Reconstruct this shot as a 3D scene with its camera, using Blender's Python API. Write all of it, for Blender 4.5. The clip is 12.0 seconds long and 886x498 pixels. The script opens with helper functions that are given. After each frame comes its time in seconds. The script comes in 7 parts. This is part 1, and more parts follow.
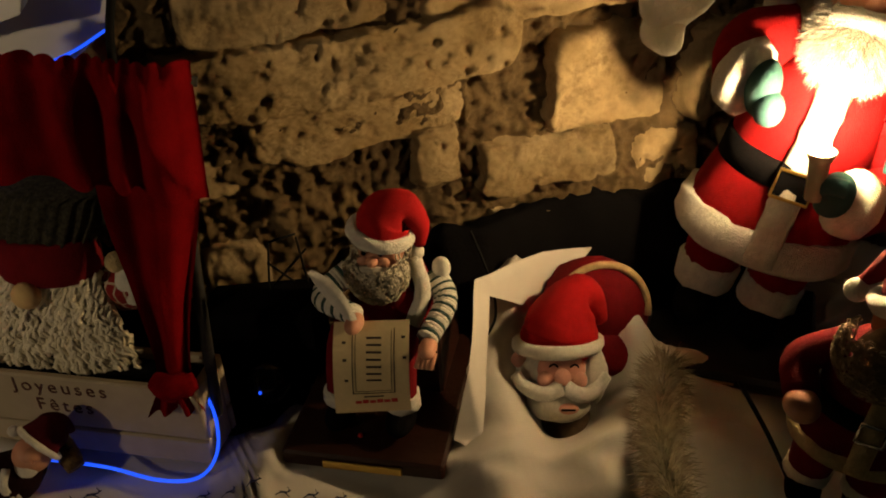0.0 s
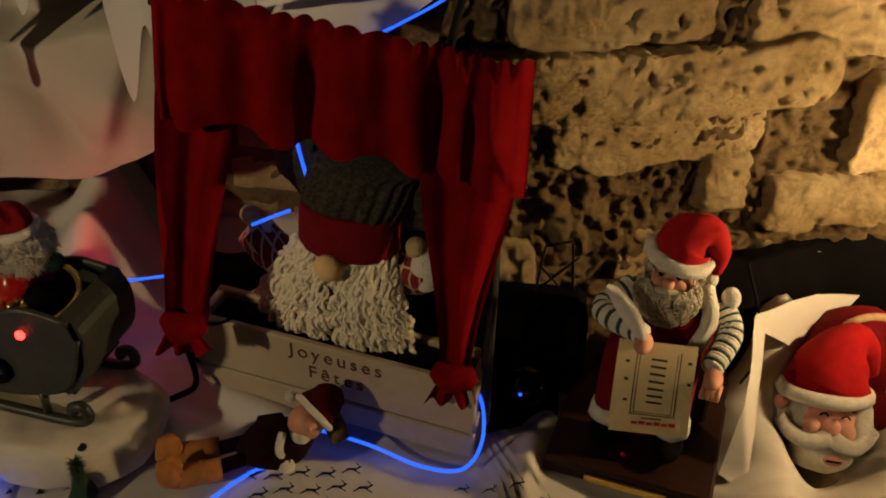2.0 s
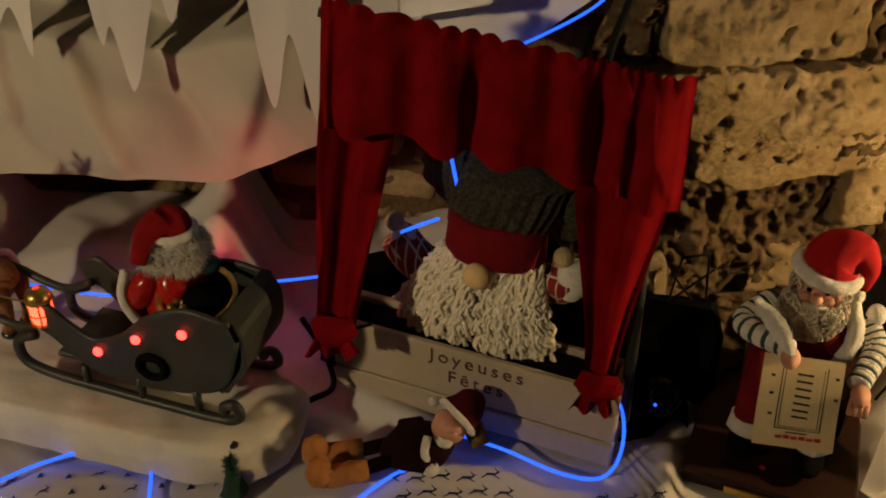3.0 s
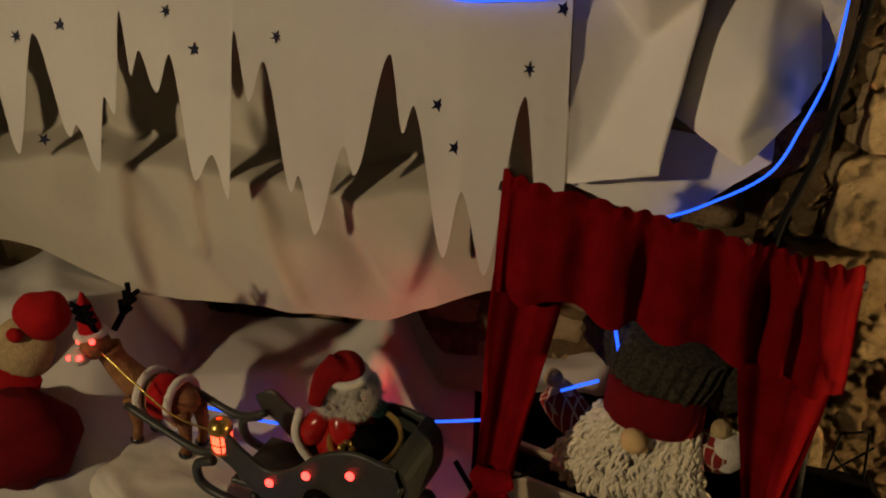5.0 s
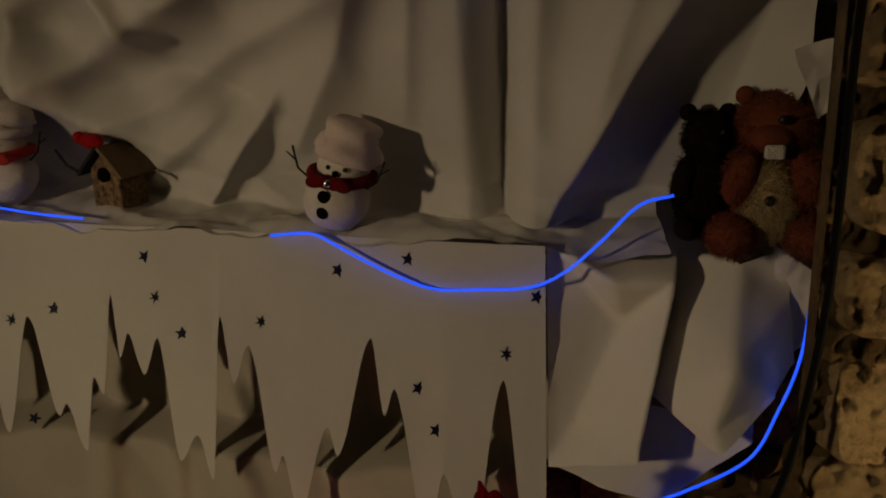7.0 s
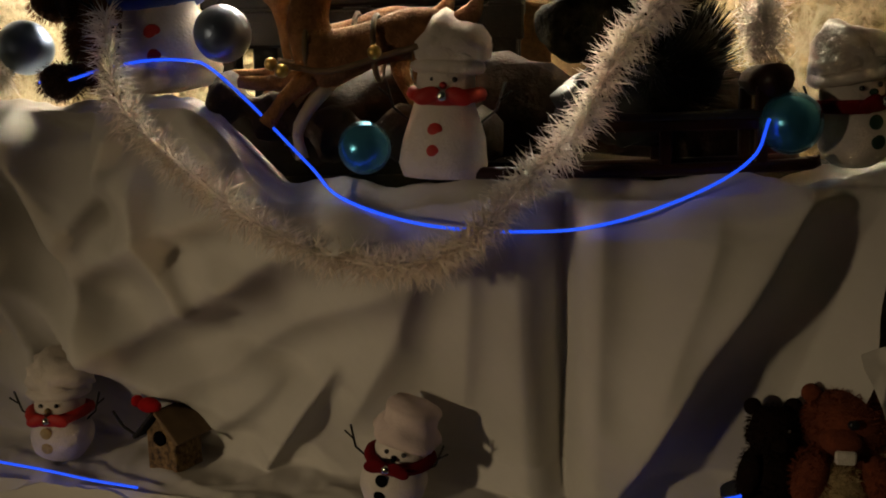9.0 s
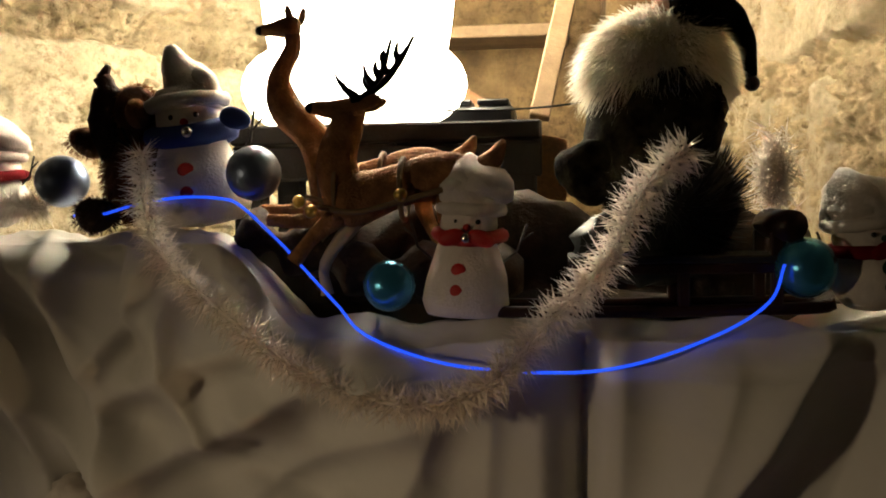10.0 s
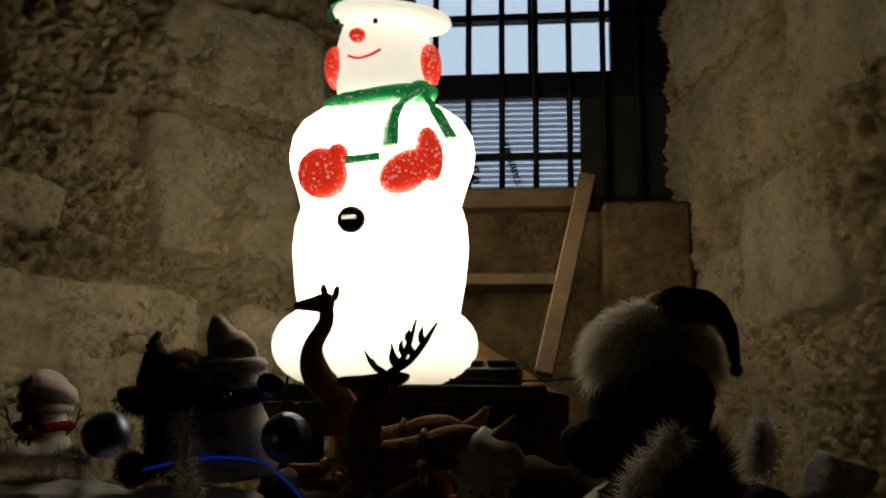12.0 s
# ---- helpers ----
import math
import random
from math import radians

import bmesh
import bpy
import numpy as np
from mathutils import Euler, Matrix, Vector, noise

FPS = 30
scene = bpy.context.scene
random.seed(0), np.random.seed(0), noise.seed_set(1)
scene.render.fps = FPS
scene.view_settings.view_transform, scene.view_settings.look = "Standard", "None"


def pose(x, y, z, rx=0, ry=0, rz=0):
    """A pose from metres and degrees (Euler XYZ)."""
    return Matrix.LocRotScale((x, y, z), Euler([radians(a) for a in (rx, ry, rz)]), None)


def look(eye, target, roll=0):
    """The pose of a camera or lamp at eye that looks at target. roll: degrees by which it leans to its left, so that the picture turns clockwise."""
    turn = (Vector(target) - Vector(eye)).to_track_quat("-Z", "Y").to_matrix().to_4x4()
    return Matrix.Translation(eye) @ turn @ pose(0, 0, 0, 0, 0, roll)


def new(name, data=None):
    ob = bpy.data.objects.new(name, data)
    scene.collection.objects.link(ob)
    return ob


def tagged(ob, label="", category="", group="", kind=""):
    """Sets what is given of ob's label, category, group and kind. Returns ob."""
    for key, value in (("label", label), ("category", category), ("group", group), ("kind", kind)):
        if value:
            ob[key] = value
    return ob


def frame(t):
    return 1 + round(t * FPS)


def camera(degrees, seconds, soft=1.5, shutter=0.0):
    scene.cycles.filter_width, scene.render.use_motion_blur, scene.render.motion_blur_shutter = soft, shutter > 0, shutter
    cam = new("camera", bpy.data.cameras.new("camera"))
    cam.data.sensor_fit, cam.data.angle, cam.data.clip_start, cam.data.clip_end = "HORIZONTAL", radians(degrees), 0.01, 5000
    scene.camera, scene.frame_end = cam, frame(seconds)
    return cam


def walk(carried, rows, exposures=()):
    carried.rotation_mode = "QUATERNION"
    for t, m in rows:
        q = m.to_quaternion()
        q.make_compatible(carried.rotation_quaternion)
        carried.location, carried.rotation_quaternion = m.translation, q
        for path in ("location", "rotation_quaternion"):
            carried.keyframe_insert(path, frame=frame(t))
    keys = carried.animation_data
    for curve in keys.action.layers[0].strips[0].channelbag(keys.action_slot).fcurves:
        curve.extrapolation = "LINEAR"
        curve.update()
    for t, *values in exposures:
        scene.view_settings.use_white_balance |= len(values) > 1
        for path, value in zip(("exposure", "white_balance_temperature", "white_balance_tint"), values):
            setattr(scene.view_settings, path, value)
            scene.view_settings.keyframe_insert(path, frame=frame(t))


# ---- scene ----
cam = camera(50.7, 12.0, soft=1.9)
PATH = [
    (0, (0.175, -0.004, 1.495), (0.583, 1.629, 0.415), -3.5),
    (0.5, (0.115, 0.023, 1.5), (0.491, 1.654, 0.406), -1.8),
    (1, (0.066, 0.045, 1.505), (0.416, 1.676, 0.402), -0.3),
    (1.5, (0.013, 0.051, 1.507), (0.296, 1.698, 0.408), -0.1),
    (2, (-0.055, 0.062, 1.513), (0.171, 1.721, 0.42), 1.3),
    (2.5, (-0.122, 0.065, 1.523), (0.055, 1.729, 0.428), 2.5),
    (3, (-0.182, 0.065, 1.528), (-0.035, 1.734, 0.436), 1.0),
    (3.5, (-0.235, 0.085, 1.541), (-0.18, 1.765, 0.458), 2.3),
    (3.7, (-0.248, 0.088, 1.548), (-0.232, 1.776, 0.475), 3.2),
    (5.3, (-0.232, 0.045, 1.62), (-0.346, 1.868, 0.805), 0.1),
    (5.5, (-0.214, 0.05, 1.602), (-0.323, 1.902, 0.856), 0.0),
    (6, (-0.208, 0.073, 1.694), (-0.306, 1.948, 1.006), -1.1),
    (6.5, (-0.203, 0.081, 1.756), (-0.315, 1.964, 1.092), -1.2),
    (7, (-0.192, 0.104, 1.789), (-0.332, 2.006, 1.187), -1.6),
    (7.5, (-0.197, 0.135, 1.851), (-0.354, 2.065, 1.35), -0.7),
    (7.7, (-0.206, 0.154, 1.898), (-0.372, 2.078, 1.381), -0.7),
    (9.3, (-0.239, 0.149, 2.0), (-0.441, 2.123, 1.746), -1.5),
    (9.5, (-0.245, 0.148, 2.009), (-0.447, 2.127, 1.796), -1.1),
    (10, (-0.25, 0.126, 2.044), (-0.463, 2.112, 1.94), -1.0),
    (10.5, (-0.252, 0.08, 2.075), (-0.474, 2.067, 2.096), -1.5),
    (11, (-0.253, 0.048, 2.099), (-0.473, 2.033, 2.217), -1.0),
    (11.5, (-0.263, 0.003, 2.123), (-0.461, 1.98, 2.354), -0.0),
    (12, (-0.268, -0.036, 2.144), (-0.466, 1.927, 2.469), 0.4),
]
EXPOSURES = [(0.0, -0.15), (1.5, 0.3), (3.5, 0.75), (5.5, 0.55), (6.5, -0.05), (7.0, -0.36), (7.5, -0.46), (9.5, -0.40), (10.0, -0.40), (10.5, -0.5), (11.0, -1.45), (11.5, -2.60), (12.0, -3.95)]
walk(cam, [(t, look(eye, target, roll)) for t, eye, target, roll in PATH], EXPOSURES)

# ---- light ----
world = bpy.data.worlds.new("world")
scene.world = world
world.use_nodes = True
wt = world.node_tree
sky = wt.nodes.new("ShaderNodeTexSky")
sky.sky_type, sky.sun_disc = "NISHITA", False
sky.sun_elevation, sky.sun_rotation = radians(38), radians(150)
wt.links.new(sky.outputs[0], wt.nodes["Background"].inputs[0])
wt.nodes["Background"].inputs[1].default_value = 0.13


def lamp(name, kind, place, power, colour, size=0.1, target=None, spread=None):
    data = bpy.data.lights.new(name, kind)
    data.energy, data.color = power, colour
    if kind == "AREA":
        data.size = size
    elif kind == "SUN":
        data.angle = size
    else:
        data.shadow_soft_size = size
    ob = new(name, data)
    ob.matrix_world = look(place, target) if target else pose(*place)
    return ob


ROOM_POWER, CANDLE_POWER, GLOW = 88.0, 13.0, 98.0
lamp("sun", "SUN", (0, 6, 8), 2.0, (1.0, 0.95, 0.88), radians(0.5), (0.9, 4.2, 5.5))
room = lamp("room_spot", "SPOT", (-2.30, -0.72, 2.00), ROOM_POWER, (1.0, 0.76, 0.46), 0.06, (-0.46, 1.3, 1.20))
room.data.spot_size, room.data.spot_blend = radians(46), 1.0
lamp("candle_light", "POINT", (0.790, 0.757, 1.034), CANDLE_POWER, (1.0, 0.68, 0.32), 0.011)
lamp("sleigh_light", "POINT", (-0.375, 1.150, 0.865), 0.14, (1.0, 0.06, 0.05), 0.012)


# ---- materials ----
def node(tree, kind, **values):
    n = tree.nodes.new(kind)
    for key, value in values.items():
        n.inputs[key].default_value = value
    return n


def mat(name, col, rough=0.7, metal=0.0, var=0.25, scale=14.0, bump=0.15, bscale=160.0, sheen=0.0, emit=0.0, ecol=None, spec=0.4, dark=None, trans=0.0):
    m = bpy.data.materials.new(name)
    m.use_nodes = True
    t = m.node_tree
    b = t.nodes["Principled BSDF"]
    b.inputs["Roughness"].default_value, b.inputs["Metallic"].default_value = rough, metal
    b.inputs["Specular IOR Level"].default_value = spec
    b.inputs["Sheen Weight"].default_value = sheen
    b.inputs["Transmission Weight"].default_value = trans
    co = t.nodes.new("ShaderNodeTexCoord")
    n1 = node(t, "ShaderNodeTexNoise", Scale=scale, Detail=5.0, Roughness=0.6)
    n2 = node(t, "ShaderNodeTexNoise", Scale=bscale, Detail=3.0, Roughness=0.6)
    for n in (n1, n2):
        t.links.new(co.outputs["Object"], n.inputs["Vector"])
    ramp = t.nodes.new("ShaderNodeValToRGB")
    ramp.color_ramp.elements[0].position, ramp.color_ramp.elements[1].position = 0.33, 0.68
    lo = dark or [c * (1 - var) for c in col]
    ramp.color_ramp.elements[0].color, ramp.color_ramp.elements[1].color = (*lo, 1), (*col, 1)
    t.links.new(n1.outputs[0], ramp.inputs[0])
    fine = t.nodes.new("ShaderNodeMix")
    fine.data_type, fine.blend_type = "RGBA", "MULTIPLY"
    fine.inputs[0].default_value = min(0.9, var * 1.4)
    t.links.new(ramp.outputs[0], fine.inputs[6])
    t.links.new(n2.outputs[0], fine.inputs[7])
    lift = t.nodes.new("ShaderNodeMix")
    lift.data_type, lift.blend_type = "RGBA", "MIX"
    lift.inputs[0].default_value = 0.55
    t.links.new(ramp.outputs[0], lift.inputs[6])
    t.links.new(fine.outputs[2], lift.inputs[7])
    t.links.new(lift.outputs[2], b.inputs["Base Color"])
    bp = node(t, "ShaderNodeBump", Strength=bump, Distance=0.004)
    t.links.new(n2.outputs[0], bp.inputs["Height"])
    t.links.new(bp.outputs[0], b.inputs["Normal"])
    if emit:
        b.inputs["Emission Color"].default_value = (*(ecol or col), 1)
        b.inputs["Emission Strength"].default_value = emit
    return m


def stone_mat(name, light, dark, pit_shade):
    m = mat(name, light, 0.92, var=0.5, scale=7.0, bump=0.6, bscale=90.0, spec=0.2, dark=dark)
    t = m.node_tree
    b = t.nodes["Principled BSDF"]
    co = t.nodes["Texture Coordinate"]
    info = t.nodes.new("ShaderNodeObjectInfo")
    # shade of the pits put into the colour: hollows of this noise darken
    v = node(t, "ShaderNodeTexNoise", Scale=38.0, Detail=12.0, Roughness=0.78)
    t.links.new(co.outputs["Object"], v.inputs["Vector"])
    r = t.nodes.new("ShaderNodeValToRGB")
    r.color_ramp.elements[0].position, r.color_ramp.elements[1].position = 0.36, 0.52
    r.color_ramp.elements[0].color, r.color_ramp.elements[1].color = (*pit_shade, 1), (1, 1, 1, 1)
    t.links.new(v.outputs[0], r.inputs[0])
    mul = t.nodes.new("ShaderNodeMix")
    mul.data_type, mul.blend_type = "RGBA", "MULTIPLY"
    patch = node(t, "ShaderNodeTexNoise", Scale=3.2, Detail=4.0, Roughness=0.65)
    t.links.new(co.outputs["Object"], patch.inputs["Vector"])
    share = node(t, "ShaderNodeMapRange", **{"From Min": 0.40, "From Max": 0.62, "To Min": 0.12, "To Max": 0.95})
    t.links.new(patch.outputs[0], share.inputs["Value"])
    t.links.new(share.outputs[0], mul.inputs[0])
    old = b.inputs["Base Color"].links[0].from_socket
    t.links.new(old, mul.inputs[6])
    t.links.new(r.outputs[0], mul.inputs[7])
    hue = t.nodes.new("ShaderNodeHueSaturation")
    ma = t.nodes.new("ShaderNodeMapRange")
    ma.inputs["To Min"].default_value, ma.inputs["To Max"].default_value = 0.72, 1.15
    t.links.new(info.outputs["Random"], ma.inputs["Value"])
    t.links.new(ma.outputs[0], hue.inputs["Value"])
    t.links.new(mul.outputs[2], hue.inputs["Color"])
    t.links.new(hue.outputs[0], b.inputs["Base Color"])
    bp = node(t, "ShaderNodeBump", Strength=1.0, Distance=0.016)
    t.links.new(v.outputs[0], bp.inputs["Height"])
    t.links.new(t.nodes["Bump"].outputs[0], bp.inputs["Normal"])
    t.links.new(bp.outputs[0], b.inputs["Normal"])
    return m


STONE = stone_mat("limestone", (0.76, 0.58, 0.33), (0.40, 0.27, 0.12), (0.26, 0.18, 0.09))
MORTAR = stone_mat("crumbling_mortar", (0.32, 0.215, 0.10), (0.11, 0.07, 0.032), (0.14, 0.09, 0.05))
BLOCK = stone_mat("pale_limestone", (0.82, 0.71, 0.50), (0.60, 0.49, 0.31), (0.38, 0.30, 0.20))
# plaster near black, floor darkened: both hold back bounced light
RENDERED = mat("near_black_plaster", (0.040, 0.034, 0.026), 0.95, var=0.3, scale=3)
FLOORM = stone_mat("floor_stone", (0.12, 0.105, 0.085), (0.07, 0.06, 0.05), (0.4, 0.35, 0.3))
# one white paper in lighter and darker tones, after the light each sheet gets
STUFFED = mat("lit_white_paper", (0.82, 0.78, 0.72), 0.75, var=0.06, scale=5, bump=0.12, bscale=60, spec=0.25)
PAPER = mat("white_paper_cloth", (0.56, 0.53, 0.48), 0.75, var=0.06, scale=5, bump=0.12, bscale=60, spec=0.25)
DRAPE = mat("white_drape_paper", (0.62, 0.60, 0.56), 0.8, var=0.08, scale=4, bump=0.12, bscale=60, spec=0.2)
BACKING = mat("shaded_backing_paper", (0.47, 0.43, 0.35), 0.8, var=0.1, scale=4, bump=0.12, bscale=60, spec=0.2)
NAVY = mat("navy_print", (0.012, 0.016, 0.05), 0.5)
VELVET = mat("red_velvet", (0.20, 0.003, 0.005), 0.95, var=0.3, scale=30, bump=0.3, bscale=400, spec=0.03)
FELT = mat("red_felt", (0.42, 0.008, 0.010), 0.9, var=0.25, scale=40, bump=0.4, bscale=500, spec=0.15)
DEEPRED = mat("dark_red_cloth", (0.17, 0.004, 0.008), 0.9, var=0.3, scale=40, bump=0.4, bscale=500, spec=0.15)
FLEECE = mat("white_fleece", (0.80, 0.76, 0.66), 0.95, var=0.2, scale=90, bump=0.8, bscale=420, sheen=0.4)
HAIR = mat("white_hair", (0.70, 0.66, 0.58), 0.7, var=0.3, scale=60, bump=0.4, bscale=300)
YARN = mat("cream_yarn", (0.92, 0.84, 0.64), 0.9, var=0.1, scale=120, bump=0.8, bscale=500)
SKIN = mat("painted_skin", (0.62, 0.30, 0.19), 0.5, var=0.2, scale=30, bump=0.05)
PINK = mat("pink_plush", (0.72, 0.36, 0.28), 0.9, var=0.15, scale=60, bump=0.4, bscale=400)
# black cloth of the toys, also the sheets that darken shaded spots
BLACK = mat("black_cloth_and_shade", (0.005, 0.0045, 0.005), 0.95, var=0.3, bump=0.2, spec=0.04)
GLOSSBLACK = mat("black_plastic", (0.010, 0.010, 0.011), 0.28, var=0.2, bump=0.02, spec=0.5)
GREYKNIT = mat("grey_knit", (0.085, 0.072, 0.040), 0.95, var=0.9, scale=200, bump=1.0, bscale=500, dark=(0.008, 0.008, 0.008))
TEAL = mat("teal_mitten", (0.020, 0.090, 0.092), 0.85, var=0.2, scale=60, bump=0.4, bscale=400)
DARKWOOD = mat("dark_stained_wood", (0.030, 0.010, 0.006), 0.4, spec=0.25, var=0.4, scale=18, bump=0.15)
WOOD = mat("weathered_wood", (0.26, 0.17, 0.09), 0.8, var=0.45, scale=12, bump=0.4, bscale=60)
BLACKWOOD = mat("blackened_wood", (0.018, 0.015, 0.012), 0.75, var=0.5, scale=10, bump=0.4)
CREAMWOOD = mat("cream_painted_wood", (0.46, 0.38, 0.26), 0.65, var=0.18, scale=9, bump=0.2, bscale=70)
SCROLL = mat("cream_parchment", (0.72, 0.58, 0.33), 0.75, var=0.12, scale=20, bump=0.1)
GOLD = mat("gold_metal", (0.75, 0.52, 0.14), 0.28, 0.95, var=0.2)
SILVER = mat("silver_buckle", (0.7, 0.68, 0.62), 0.25, 1.0, var=0.1)
BARS = mat("dark_iron", (0.012, 0.013, 0.018), 0.6, 0.6, var=0.4)
SNOWB = mat("moulded_snow", (0.66, 0.62, 0.52), 0.7, var=0.18, scale=16, bump=0.3, bscale=40)
SLEIGHM = mat("green_grey_plastic", (0.038, 0.042, 0.032), 0.45, var=0.4, scale=25, bump=0.15)
BROWN = mat("brown_fur", (0.17, 0.065, 0.025), 0.9, var=0.45, scale=60, bump=0.9, bscale=350)
RUST = mat("rust_plush", (0.24, 0.055, 0.018), 0.9, var=0.4, scale=60, bump=0.8, bscale=350)
CREAMPLUSH = mat("cream_plush", (0.62, 0.47, 0.24), 0.95, var=0.3, scale=80, bump=0.9, bscale=350)
DEERM = mat("deer_flocking", (0.42, 0.20, 0.085), 0.9, var=0.5, scale=45, bump=1.0, bscale=280, spec=0.15)
REDGLAZE = mat("red_ceramic", (0.40, 0.012, 0.008), 0.22, var=0.3, scale=40, bump=0.05, spec=0.6)
TINSEL = mat("clear_tinsel", (0.95, 0.88, 0.80), 0.16, 0.15, var=0.05, spec=0.9)
COARSE = mat("coarse_silver_tinsel", (0.80, 0.72, 0.56), 0.20, 0.45, var=0.35, scale=90, spec=1.0)
DARKTINSEL = mat("black_tinsel", (0.010, 0.012, 0.010), 0.45, 0.1, var=0.2)
BALLTEAL = mat("teal_bauble_glaze", (0.07, 0.33, 0.55), 0.2, 0.7, var=0.08)
BALLBLUE = mat("pale_blue_bauble_glaze", (0.22, 0.28, 0.42), 0.35, 0.8, var=0.08)
REDBTN = mat("red_button", (0.50, 0.02, 0.015), 0.6, var=0.2)
GREENP = mat("dark_green_bristle", (0.012, 0.055, 0.030), 0.8, var=0.4)
TANBOOT = mat("tan_suede", (0.46, 0.18, 0.040), 0.85, var=0.3, scale=50, bump=0.3)
BLUEWIRE = mat("blue_light_wire_glow", (0.02, 0.06, 0.9), 0.4, emit=1.5, ecol=(0.014, 0.085, 1.0))
REDLED = mat("red_led_glow", (0.9, 0.03, 0.02), 0.3, emit=4.0, ecol=(1.0, 0.04, 0.03))
REDLANT = mat("red_lantern_glow", (0.9, 0.05, 0.03), 0.3, emit=3.0, ecol=(1.0, 0.07, 0.03))
BULB = mat("candle_bulb_glow", (1.0, 0.85, 0.6), 0.3, emit=60.0, ecol=(1.0, 0.8, 0.5))
CABLE = mat("black_cable", (0.006, 0.006, 0.006), 0.8, var=0.1, bump=0.0, spec=0.1)


def thin(m, share, col):
    """Light passes through the thin fibres."""
    t = m.node_tree
    out, b = t.nodes["Material Output"], t.nodes["Principled BSDF"]
    tl, mx = t.nodes.new("ShaderNodeBsdfTranslucent"), t.nodes.new("ShaderNodeMixShader")
    tl.inputs["Color"].default_value, mx.inputs[0].default_value = (*col, 1), share
    t.links.new(b.outputs[0], mx.inputs[1])
    t.links.new(tl.outputs[0], mx.inputs[2])
    t.links.new(mx.outputs[0], out.inputs["Surface"])
    return m


thin(TINSEL, 0.35, (0.95, 0.88, 0.80))
# lamp light put into the tones: west BLOCK and BEDDING lighter, east copies darker
BEDDING = stone_mat("pale_mortar", (0.84, 0.70, 0.45), (0.60, 0.46, 0.26), (0.20, 0.14, 0.08))
DULLBLOCK = stone_mat("dimmed_brown_limestone", (0.76, 0.64, 0.43), (0.54, 0.44, 0.27), (0.44, 0.35, 0.23))
DULLBED = stone_mat("dimmed_brown_mortar", (0.72, 0.57, 0.34), (0.44, 0.33, 0.18), (0.18, 0.13, 0.07))
CURL = mat("grey_blond_curls", (0.58, 0.52, 0.40), 0.5, var=0.3, scale=60, bump=0.3, bscale=300)


